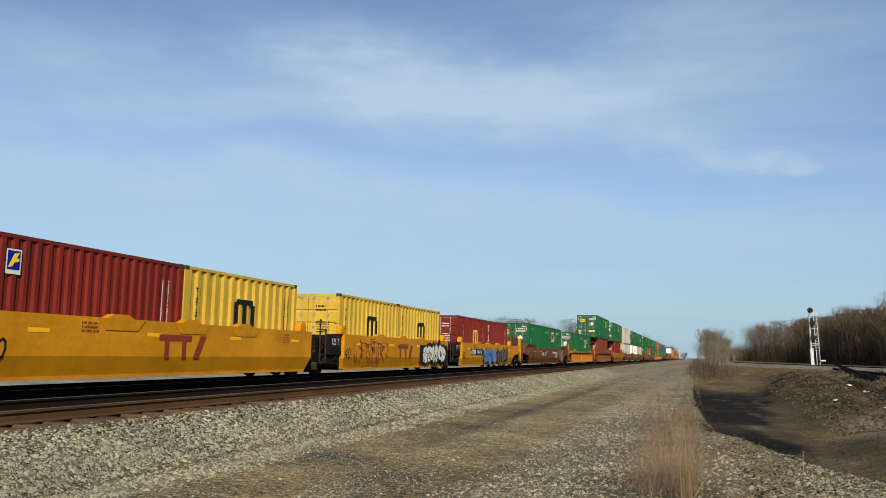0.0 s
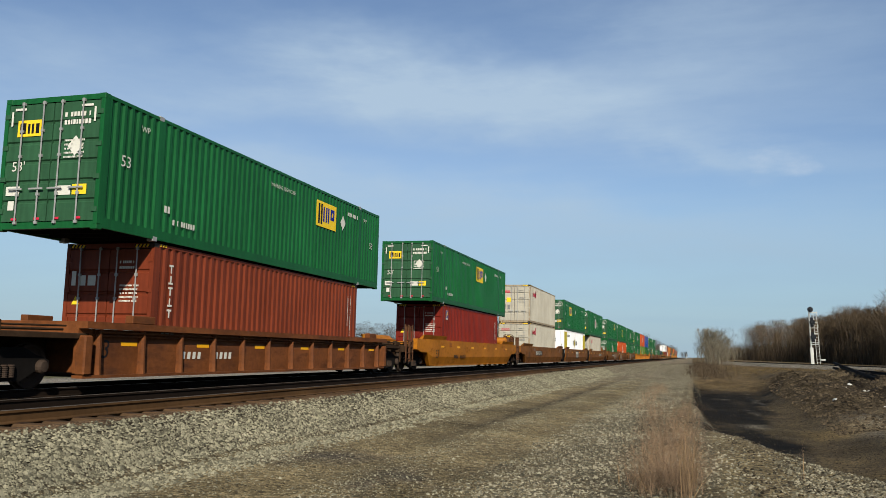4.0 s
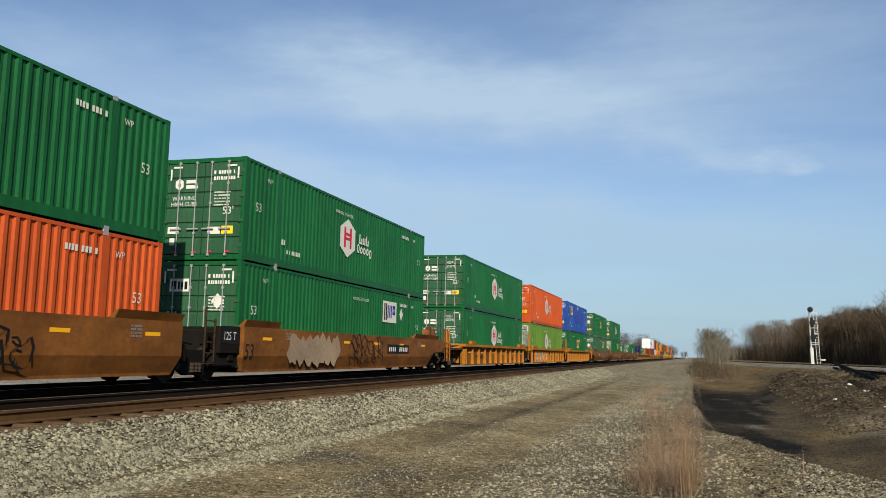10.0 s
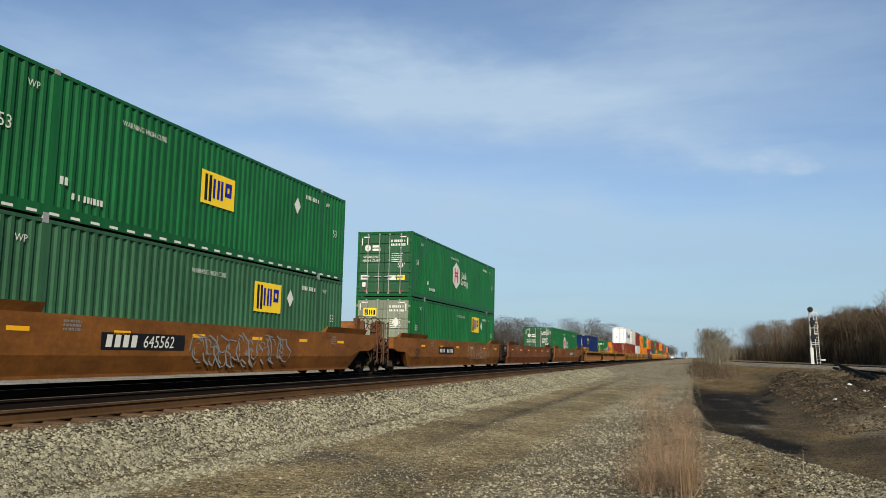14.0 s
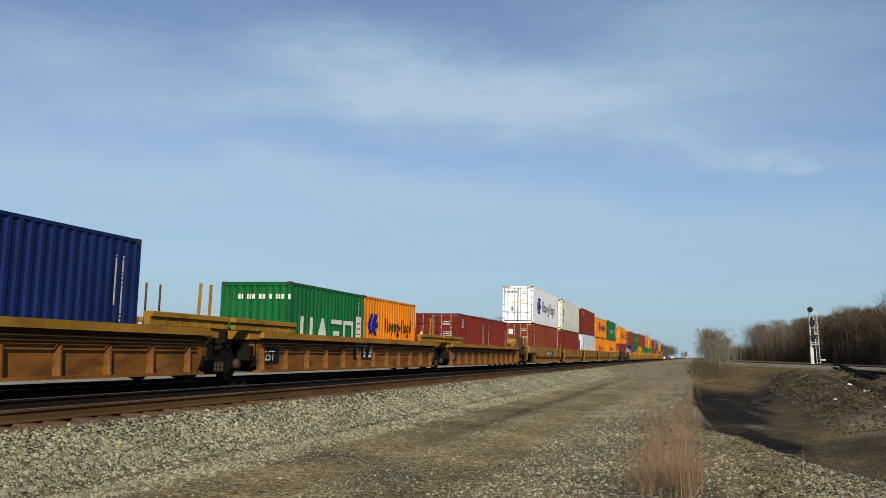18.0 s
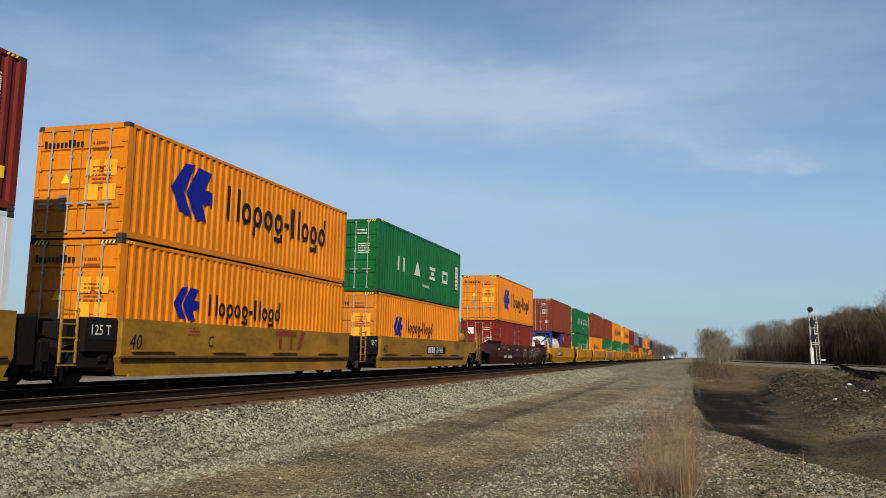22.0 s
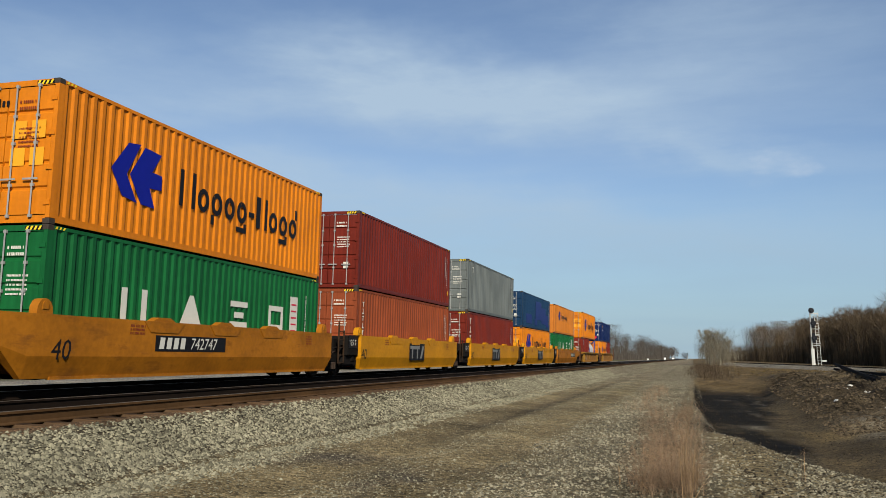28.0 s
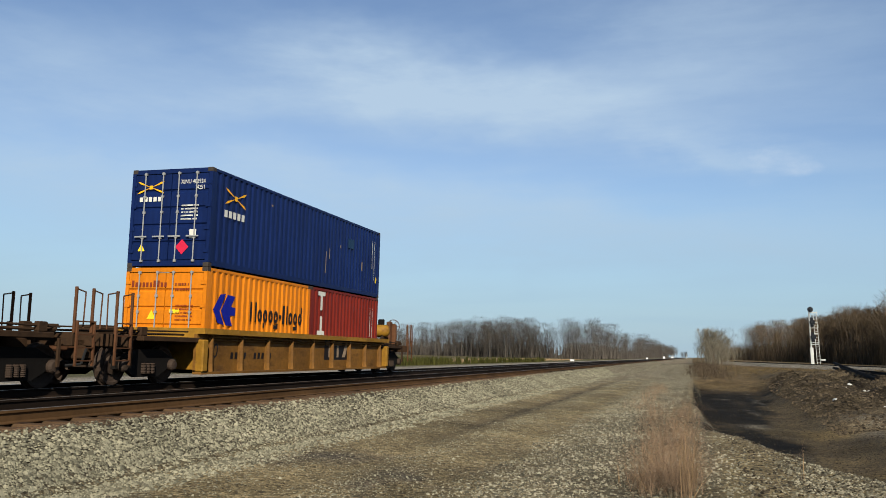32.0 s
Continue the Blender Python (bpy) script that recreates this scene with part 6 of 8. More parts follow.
def joint(car, y, d, col, ribbed=False, worn=False):
    """Articulated end: short dark bulkhead, connector and steps."""
    part("bulkhead", ("jb", d), lambda bm: [cbox(bm, -1.3, 1.3, *sorted((d * 0.05, d * 0.30)), 0.35, 1.42, 0.02), cbox(bm, -0.75, 0.75, *sorted((d * 0.3, d * 0.95)), 0.75, 1.35, 0.05), cbox(bm, -0.25, 0.25, *sorted((d * 0.5, d * 1.62)), 0.72, 0.98, 0.03)], STEEL_DARK, car, "grimy articulated end casting", pose(0, y, 0))
    part("brake_box", ("jp", d), lambda bm: cbox(bm, 0.95, 1.35, *sorted((d * 0.32, d * 0.62)), 0.5, 0.95, 0.04), STEEL_DARK, car, "", pose(0, y, 0))
    for sx in (-1, 1):
        part("pipe", ("jpp", d, sx), lambda bm: tube(bm, (sx * 0.9, d * 0.2, 1.1), (sx * 0.95, d * 1.4, 0.95), 0.035, None, 6), STEEL_DARK, car, "", pose(0, y, 0))
    if ribbed:
        part("end_platform", ("jplat", d), lambda bm: [cbox(bm, -1.40, 1.40, *sorted((d * 0.1, d * 0.75)), 1.10, 1.34, 0.02), cbox(bm, 0.95, 1.3, *sorted((d * 0.15, d * 0.5)), 0.62, 1.1, 0.04)], col, car, "", pose(0, y, 0))
    if d > 0 and worn:
        for a, lean in ((0.17, 0.06), (0.68, 0.02)):
            part("grab_post", ("jw", a), lambda bm: tube(bm, (1.12, a, 1.3), (1.12, a + lean, 2.48), 0.045, None, 6), col, car, "worn upright post", pose(0, y, 0))
    if d < 0:
        for sx in () if ribbed else (-1, 1):
            part("end_panel", ("jpan", sx), lambda bm: cbox(bm, *sorted((sx * 1.22, sx * 1.40)), -1.15, -0.14, 0.72, 1.43, 0.02), STEEL_DARK, car, "grimy black end panel", pose(0, y, 0))
        if not ribbed:
            part("end_step", "jstp", lambda bm: cbox(bm, 1.05, 1.30, -1.35, -0.2, 0.35, 0.75, 0.06), STEEL_DARK, car, "", pose(0, y, 0))
            marks("reflective_tape", "jsq", [rect(0, 0, 0.34, 0.26)], PORANGE, car, Matrix.Translation((1.404, y - 1.05, 1.12)) @ SIDE, "amber square on the end panel")
        for a, xa, zt in ((1.07, -1.3, 2.6), (1.7, -1.3, 2.6)) if worn else ((0.42, 1.24, 2.35), (0.86, 1.24, 2.5), (0.5, -1.3, 2.5), (0.9, -1.3, 2.4)) if ribbed else ((1.24, 1.28, 1.6), (1.68, 1.28, 1.9), (0.5, -1.3, 2.1), (0.9, -1.3, 2.0)):
            part("grab_post", ("jg", a, xa), lambda bm: [cbox(bm, xa, xa + 0.05, -a - 0.05, -a, 0.5, zt, 0.01)], (col if ribbed or col is CAROCHRE else DECKGRIME) if xa > 0 else STEEL_RUST, car, "", pose(0, y, 0))
        for i in range(0 if worn else 5):
            part("rung", "jrung", lambda bm: box(bm, 1.25, 1.29, -0.90, -0.40, 0, 0.03), col if ribbed or col is CAROCHRE else DECKGRIME, car, "", pose(0 if ribbed else 0.03, y if ribbed else y - 0.82, 0.45 + 0.27 * i))


def arch(bm, sd):
    """A rounded guide lug on top of a side sill, with its lifting hole as a raised boss."""
    for xa, xb, k in ((1.27, 1.46, 1.0), (1.45, 1.475, 0.38)):
        prof = [(0.19 + 0.20 * k * math.cos(a * math.pi / 8), 1.452 + (0.06 + 0.16 * (1 - k)) + 0.23 * k * math.sin(a * math.pi / 8)) for a in range(9)]
        prof = [(prof[0][0], 1.452 + 0.14 * (1 - k))] + prof + [(prof[-1][0], 1.452 + 0.14 * (1 - k))]
        p = [bm.verts.new((sd * xa, y, z)) for y, z in prof]
        q = [bm.verts.new((sd * xb, y, z)) for y, z in prof]
        for i in range(len(prof)):
            j = (i + 1) % len(prof)
            bm.faces.new((p[i], p[j], q[j], q[i]))
        bm.faces.new(p)
        bm.faces.new(q[::-1])


def well_car(w0, size, style, col, front, rear, label, number=None, board="", brake="", tape=True, web=None, unit=""):
    """One well of a double-stack car, its well starting at w0 along the train."""
    Lw = 16.2 if size == 53 else 12.25
    car = tagged(new("well_car"), label, "railway car", "double-stack well cars")
    TRAIN.append((car, w0, 0.0))
    ribbed = style == "ribbed"
    SEAT["drop"] = 0.0 if size == 53 else (0.03 if ribbed else 0.065)
    for sd in (1, -1):
        s = part("side_sill", ("sill", size, style, front, rear, sd), lambda bm: ribbed_sill(bm, Lw, front, rear, sd) if ribbed else smooth_sill(bm, Lw, front, rear, sd, style == "piped"), web or col, car)
        if ribbed:
            st = sill_stations(Lw, front, rear, True)
            for ye in ([-0.44] if front == "c" else []) + ([Lw + 0.28] if rear == "c" else []):
                part("end_post", ("epost", sd), lambda bm: cbox(bm, *sorted((sd * 1.28, sd * 1.51)), 0, 0.24, 0.26, 1.06, 0.03), web if web is RIBDARK else col, s, "", pose(0, ye, 0))
            part("top_flange", ("flange", size, front, rear, sd, web is RIBDARK), lambda bm: box(bm, *sorted((sd * 1.24, sd * 1.52)), max(st[0][0], -0.75), min(st[-1][0], Lw + 0.75), 1.16 if web is RIBDARK else 1.20, 1.34), col, s)
            part("bottom_flange", ("bflange", size, front, rear, sd), lambda bm: box(bm, *sorted((sd * 1.22, sd * 1.47)), max(st[0][0], -0.55), min(st[-1][0], Lw + 0.4), 0.20, 0.26), web or col, s)
            for zz, xx in ((1.10, 1.44), (1.02, 1.45), (0.93, 1.46)) if web is RIBDARK else ((1.13, 1.42), (1.06, 1.38)):
                part("brake_pipe", ("rpipe", size, sd, xx), lambda bm: tube(bm, (sd * xx, 0.0, 0.0), (sd * xx, Lw, 0.0), 0.022, None, 6), DECKGRIME if web is RIBDARK else web or col, s, "", pose(0, 0, zz))
        if ribbed:
            n = 12 if size == 53 else 9
            for i in range(n):
                yy = 0.1 + (Lw - 0.3) * i / (n - 1)
                def rib(bm):
                    sec = ((1.30, -0.05), (1.40, -0.045), (1.465, -0.025), (1.465, 0.025), (1.40, 0.045), (1.30, 0.05))
                    lo = [bm.verts.new((sd * x, y, 0.262)) for x, y in sec]
                    hi = [bm.verts.new((sd * (x - 0.03 * (x > 1.35)), y, 0.88 if web is RIBDARK else 1.19)) for x, y in sec]
                    for i in range(6):
                        bm.faces.new((lo[i], lo[(i + 1) % 6], hi[(i + 1) % 6], hi[i]))
                    bm.faces.new(hi)
                part("rib", ("rib", sd, web is RIBDARK), rib, col if col is CARAMBER else web or col, s, "", pose(0, yy, 0))
            for ya, yb in (((-1.58, 1.93) if web is RIBDARK else (1.0, 1.8) if front == "c" else (0.1, 2.0)), ((Lw - 1.3, Lw - 0.6) if rear == "c" else (Lw - 1.9, Lw + (1.42 if web is RIBDARK else 0.3)))):
                if size == 53:
                    part("guide_rail", ("rguide", round(yb - ya, 2), sd, front == "c" and ya < 0), lambda bm: [cbox(bm, *sorted((sd * 1.30, sd * 1.50)), 0.0, yb - ya, 1.343, 1.52, 0.015)] if yb - ya < 3 else [cbox(bm, *sorted((sd * 1.30, sd * 1.46)), 0.0, yb - ya, 1.343, 1.56, 0.01), cbox(bm, *sorted((sd * 1.28, sd * 1.52)), -0.1 if ya < 0 else 0.0, yb - ya, 1.53, 1.76 if front == "c" and ya < 0 else 1.66, 0.015)] + [box(bm, *sorted((sd * 1.46, sd * 1.475)), 0.55 + 0.62 * k, 0.57 + 0.62 * k, 1.345, 1.56) for k in range(5)], col, s, "", pose(0, ya, 0))
        elif size == 53:
            for ya, yb in (((-1.9, 1.75) if front == "c" else (-0.1, 1.9)), ((Lw - 1.8, Lw + 1.7) if rear == "c" else (Lw - 1.9, Lw + 0.5))):
                def guide(bm):
                    n = yb - ya
                    sec = ((1.26, 1.452), (1.47, 1.452), (1.56, 1.64), (1.50, 1.64), (1.30, 1.47))
                    r0 = [bm.verts.new((sd * x, 0.0, z)) for x, z in sec]
                    r1 = [bm.verts.new((sd * x, n, z)) for x, z in sec]
                    for i in range(5):
                        bm.faces.new((r0[i], r0[(i + 1) % 5], r1[(i + 1) % 5], r1[i]))
                    bm.faces.new(r0)
                    bm.faces.new(r1[::-1])
                part("guide_plate", ("guide", round(yb - ya, 2), sd), guide, col, s, "flared container guide plate", pose(0, ya, 0))
        elif style != "piped":
            for yy in (0.55, Lw - 0.75):
                part("guide_horn", ("horn", sd), lambda bm: arch(bm, sd), col, s, "", pose(0, yy - (0.9 if yy < 2 else -0.55), 0))
            for yy in (3.1, Lw / 2 - 0.4, Lw - 4.0):
                def cap(bm):
                    sec = ((0, 1.452), (0.85, 1.452), (0.65, 1.54), (0.2, 1.54))
                    a = [bm.verts.new((sd * 1.30, y, z)) for y, z in sec]
                    b = [bm.verts.new((sd * 1.49, y, z)) for y, z in sec]
                    for i in range(4):
                        bm.faces.new((a[i], a[(i + 1) % 4], b[(i + 1) % 4], b[i]))
                    bm.faces.new(a)
                    bm.faces.new(b[::-1])
                part("locating_cap", ("cap", sd), cap, col, s, "", pose(0, yy, 0))

                def gusset(bm):
                    prof = ((-0.35, 1.446), (1.2, 1.446), (0.95, 1.20), (-0.10, 1.20))
                    a = [bm.verts.new((sd * 1.495, y, z)) for y, z in prof]
                    b = [bm.verts.new((sd * 1.518, y, z)) for y, z in prof]
                    for i in range(4):
                        bm.faces.new((a[i], a[(i + 1) % 4], b[(i + 1) % 4], b[i]))
                    bm.faces.new(b)
                if style == "smooth":
                    part("gusset_plate", ("gus", sd), gusset, col, s, "", pose(0, yy, 0))
        if not ribbed:
            part("sill_lip", ("lip", size, style, sd), lambda bm: box(bm, *sorted((sd * 1.30, sd * (1.52 if style == "piped" else 1.402))), 0.15, Lw + (-0.2 if style == "piped" else 0.25), 0.215, 0.275), web or col, s)
        if style == "piped":
            part("brake_pipe", ("bpipe", front, rear, sd), lambda bm: [tube(bm, (sd * 1.555, -0.2, 0.62), (sd * 1.555, Lw - 0.3, 0.62), 0.036, None, 6)] + ([tube(bm, (sd * 1.555, -0.2, 0.62), (sd * 1.555, -0.7, 0.95), 0.036, None, 6), tube(bm, (sd * 1.555, -0.7, 0.95), (sd * 1.555, -2.4, 0.98), 0.036, None, 6)] if front == "c" else []), STEEL_RUST, s, "rusty brake pipe")
            for yy in (0.2, 3.4, 6.5, 9.6):
                part("tread_plate", ("step", sd), lambda bm: box(bm, *sorted((sd * 1.495, sd * 1.56)), 0, 1.55, 0.745, 0.78), col, s, "", pose(0, yy, 0))
    def well_floor(bm):
        line = [(-0.05, 0.25)]
        for i in range(int(Lw / 1.2)):
            line += [(0.4 + 1.2 * i, 0.28), (0.401 + 1.2 * i, 0.355), (0.6 + 1.2 * i, 0.355), (0.601 + 1.2 * i, 0.28)]
        line.append((Lw + 0.05, 0.25))
        rows = [[bm.verts.new((x, yy, zz - dz)) for yy, zz in line] for x, dz in ((-1.25, 0), (1.25, 0), (1.25, 0.04), (-1.25, 0.04))]
        for p, q in zip(rows, rows[1:] + rows[:1]):
            for i in range(len(line) - 1):
                bm.faces.new((p[i], p[i + 1], q[i + 1], q[i]))
    part("floor", ("wfloor", size), well_floor, STEEL_DARK, car, "grimy well floor beams")
    if front == "c":
        car_end(car, 0.0, -1, col, brake == "front", style)
        truck(car, w0, -2.0)
    else:
        joint(car, 0.0, -1, col, ribbed, web is RIBDARK)
        truck(car, w0, -1.70)
    if rear == "c":
        car_end(car, Lw, 1, col, brake == "rear", style)
        truck(car, w0, Lw + 2.0)
    else:
        joint(car, Lw + 0.35, 1, col, ribbed, web is RIBDARK)
        if style == "piped":
            part("end_panel", "jpanr", lambda bm: [cbox(bm, 1.18, 1.42, -0.22, 0.50, 0.45, 1.40, 0.04), cbox(bm, 1.10, 1.34, 0.50, 0.85, 0.30, 0.95, 0.06)], STEEL_DARK, car, "grimy black end panel", pose(0, Lw, 0))
    lift = 1.316 if ribbed else 1.506

    def at(y, z, up=0.0):
        return Matrix.Translation((lift + up, y, z)) @ SIDE
    words("well_length_number", str(size), 0.46 if style == "piped" else 0.56, PK, car, at(8.2 if web is RIBDARK else 0.12 if style == "piped" else -0.1 if front != "c" else 0.0, 0.50 if web is RIBDARK else 0.80 if style == "piped" else 0.60), 0.95, "LEFT", 1.0, 0.15)
    if number:
        y, dark = number[:2]
        k = number[3] if len(number) > 3 else 1.0
        fit = Matrix.Diagonal((k, k, 1, 1))
        m = PK if dark == 1 else PBROWN
        if dark < 2:
            marks("number_board", ("nboard", len(number) > 2), [rect(0, 0, 2.6 if len(number) < 3 else 2.95, 0.36)], PK, car, at(y, 0.50 if ribbed else 0.78) @ fit, "black number board")
        if len(number) > 2:
            marks("owner_marking", "nnum4", [rect(0.14 + 0.27 * i, 0.055, 0.18, 0.26, 0.04) for i in range(4)], PW, car, at(y, 0.50 if ribbed else 0.78, 0.004) @ fit)
            words("serial_number", number[2], 0.385, PW, car, at(y + 1.36 * k, (0.50 if ribbed else 0.78) + 0.055 * k, 0.004) @ fit, 1.0, "LEFT", 1.0, 0.18)
        else:
            marks("serial_marking", "nnum", [rect(0.16 + 0.22 * i + (0.35 if i > 3 else 0), 0.08, 0.13, 0.17, 0.02) for i in range(9)], PK if dark == 2 and col in (CARAMBER, CARYELLOW, CAROCHRE) else PW, car, at(y, 0.78 if dark < 2 and not ribbed else 0.5, 0.004))
    if unit:
        words("unit_letter", unit, 0.40, PBROWN if unit == "D" else PK, car, at(8.75 if size == 53 else 3.15, 0.88, 0.002), 0.95, "LEFT", 1.0, 0.15)
    if board:
        y, m, backed = board
        zb = 0.86 if style == "piped" else 0.62
        if backed:
            marks("sign_board", "tboard", [rect(-0.1, -0.08, 2.1, 0.72)], PK, car, at(y, zb))
        marks("sign_lettering", ("tt", m.name), [rect(0, 0.40, 1.30, 0.14), rect(0.22, 0, 0.17, 0.42), rect(0.9, 0, 0.17, 0.42), [(1.36, 0), (1.62, 0), (1.92, 0.54), (1.66, 0.54)]], m, car, at(y, zb, 0.004), "block sign shapes")
    if tape:
        for i in range(6 if size == 53 else 4):
            marks("reflective_tape", "amber", [rect(0, 0, 0.55, 0.085)], PORANGE, car, at(0.9 + i * (Lw - 1.8) / (5 if size == 53 else 3), 1.10 if not ribbed else 0.86), "amber reflective strip")
    marks("stencil_marking", "sten", bars(3, 0.5, 0.05, 0.03, 5), PBROWN if col in (CARYELLOW, CARAMBER, CAROCHRE) else PGREY, car, at(2.3, 1.30))
    marks("stencil_marking", "sten2", bars(4, 0.4, 0.045, 0.03, 6), PBROWN if col in (CARYELLOW, CARAMBER, CAROCHRE) else PGREY, car, at(Lw - 1.4, 1.28))
    if ribbed and front != "c":
        plate = marks("capacity_plate", "capr", [rect(0, 0, 0.95, 0.5)], PK, car, at(0.28, 0.42, 0.002))
        words("capacity_lettering", "25T", 0.40, PW, car, plate.matrix_basis @ pose(0.06, 0.11, 0.004), 0.95)
    elif front == "c" and style == "piped":
        marks("data_plate", "capd", [rect(0, 0, 0.5, 0.4), rect(0.66, 0.05, 0.3, 0.35), rect(1.05, -0.1, 0.16, 0.3)], PGREY, car, at(-1.75, 0.98), "grey data plate")
    elif front != "c":
        plate = marks("capacity_plate", "capp", [rect(0, 0, 0.86, 0.46)], PK, car, Matrix.Translation((1.408, -1.06, 0.98)) @ SIDE)
        words("capacity_lettering", "125 T", 0.30, PW, car, plate.matrix_basis @ pose(0.05, 0.1, 0.004), 0.9)
    return car


def graffiti(car_ref, y, z, w, h, seed, fill, line, lift=1.506):
    """Spray paint on a sill: rounded blots with dark outlines, no words."""
    rnd = random.Random(seed)
    n = max(2, round(w / 0.55))
    blots, lines = [], []
    for i in range(n):
        cx, cy = (i + 0.5) * w / n + rnd.uniform(-0.05, 0.05), h / 2 + rnd.uniform(-0.06, 0.06)
        k = 11
        rr = [(w / n * rnd.uniform(0.5, 0.95), h * rnd.uniform(0.34, 0.62)) for _ in range(k)]
        pts = [(cx + rr[j][0] * math.cos(2 * math.pi * j / k), cy + rr[j][1] * math.sin(2 * math.pi * j / k)) for j in range(k)]
        blots.append(pts)
        for j in range(k):
            if rnd.random() < 0.8:
                (x0, y0), (x1, y1) = pts[j], pts[(j + 1) % k]
                d = 0.03
                lines.append([(x0 - d, y0), (x0 + d, y0 + d), (x1 + d, y1 + d), (x1 - d, y1)])
        for _ in range(4):
            a0, x0, y0 = rnd.uniform(0, 6.28), cx + rnd.uniform(-0.2, 0.2), cy + rnd.uniform(-0.2, 0.2)
            for st_ in range(4):
                x1, y1 = x0 + 0.13 * math.cos(a0), y0 + 0.10 * math.sin(a0)
                lines.append([(x0 - 0.02, y0 - 0.015), (x0 + 0.02, y0 + 0.015), (x1 + 0.02, y1 + 0.015), (x1 - 0.02, y1 - 0.015)])
                x0, y0, a0 = x1, y1, a0 + rnd.uniform(0.3, 1.0)
    base = Matrix.Translation((lift + 0.003, y, z)) @ SIDE
    if fill:
        marks("spray_paint", ("gf", seed), blots, fill, car_ref, base, "worn spray paint")
    if line:
        marks("spray_outline", ("gl", seed), lines, line, car_ref, base @ pose(0, 0, 0.004), "dark spray-painted outlines")

# ---------------------------------------------------------------- the train, from its head to its last car
LOW = 0.36                     # height of a well floor over the rails
UP40, UP20 = LOW + 2.922, LOW + 2.617
H9, H8, L40, L20, IN = 2.896, 2.591, 12.192, 6.058, 1.98
B53 = "weathered brown smooth-sided well car with stained sills"
Y40 = "yellow smooth-sided articulated well car"
R53 = "amber well car with ribbed steel sides"

# three articulated yellow wells with 20-foot boxes
a = well_car(11.51, 40, "smooth", CARYELLOW, "j", "j", Y40, board=(4.84, PBROWN, False))
plain(11.51, LOW, L20, H8, RED, "oxide red 20-foot container in a yellow well car", fesco=True)
c = plain(17.63, LOW, L20, H8, MUSTARD, "buff yellow 20-foot container with black marks", mark=PK, column=(0.5, PK, 7, 0.13), face="blank")


def buff_mark(c, y, m):
    marks("sign_mark", ("mm", m.name), [rect(0, 0.06, 0.22, 0.66), rect(0.44, 0.06, 0.22, 0.62), rect(0.88, 0.06, 0.22, 0.6), rect(0.1, 0.66, 0.9, 0.14), rect(-0.12, -0.03, 1.3, 0.06), rect(0.1, -0.1, 0.9, 0.05)], m, c, on_side(y, 1.12), "large block sign mark")


buff_mark(c, 2.35, PK)
a = well_car(27.04, 40, "smooth", CARYELLOW, "j", "j", Y40 + " sprayed with paint", board=(5.4, PBROWN, False))
graffiti(a, 0.9, 0.45, 3.2, 0.8, 3, None, PBROWN)
graffiti(a, 8.4, 0.30, 4.2, 1.1, 44, PK, None, 1.5035)
graffiti(a, 8.8, 0.42, 3.4, 0.8, 4, PW, PK)
for y in (27.04, 27.04 + 6.1):
    c = plain(y, LOW, L20, H8, MUSTARD, "buff yellow 20-foot container with black marks", mark=PK, column=(0.5, PK, 7, 0.13), rear=False)
    buff_mark(c, 2.6, PK)
a = well_car(42.65, 40, "smooth", CARYELLOW, "j", "c", Y40 + " with spray paint along the sill", number=(1.6, 1, "744694"), brake="rear")
graffiti(a, 4.6, 0.3, 3.0, 0.85, 5, PSKY, PBLUE)
graffiti(a, 7.9, 0.34, 3.2, 0.9, 6, PK, PLILAC)
c = plain(42.65, LOW, L20, H8, RED, "oxide red 20-foot container with a yellow sign mark", column=(0.9, PW, 4, 0.14))
buff_mark(c, 3.1, PYEL)
plain(42.65 + 6.1, LOW, L20, H8, RED, "oxide red 20-foot container with white marks", column=(0.55, PW, 2, 0.42))

# single 53-foot wells
a = well_car(62.46, 53, "smooth", CARBROWN_RED, "c", "c", "red-brown single well car with black number board", number=(4.2, 1, "645621"), board=(10.2, PW, True), brake="front")
graffiti(a, 13.6, 0.35, 2.0, 1.05, 8, PLILAC, PK)
domestic(62.46, LOW, GREEN, "green 53-foot container with yellow square sign, low in its well", sign_y=10.2, door_col=GREEN_OLD)
a = well_car(85.98, 53, "ribbed", CARAMBER, "c", "c", R53 + ", single", number=(6.2, 1, "366558"), brake="rear", web=RIBAMBER)
domestic(85.98, LOW, GREEN, "green 53-foot container with yellow square sign, low in its well", sign_y=9.95, sign_z=1.45)
a = well_car(109.76, 53, "ribbed", CARBROWN_RED, "c", "c", "rust-brown well car with ribbed sides", number=(3.0, 2), brake="front")
plain(109.76 + IN, LOW, L40, H9, BROWNRED, "brown-red 40-foot container under a longer green one", tex=True, column=(0.6, PW, 5, 0.2))
domestic(109.76, UP40, GREEN, "green 53-foot container stacked over a shorter red one", sign_y=10.4, backing=PYEL)
a = well_car(133.11, 53, "smooth", CARAMBER, "c", "c", "amber-brown smooth well car with rust stains", number=(3.0, 2), brake="rear")
plain(133.11 + IN, LOW, L40, H9, RED, "oxide red 40-foot container under a longer green one", fesco=True)
domestic(133.11, UP40, GREEN, "green 53-foot container stacked over a shorter red one", sign_y=8.4)

# three articulated brown wells
CRM = "cream-grey 40-foot container with red sign blocks"


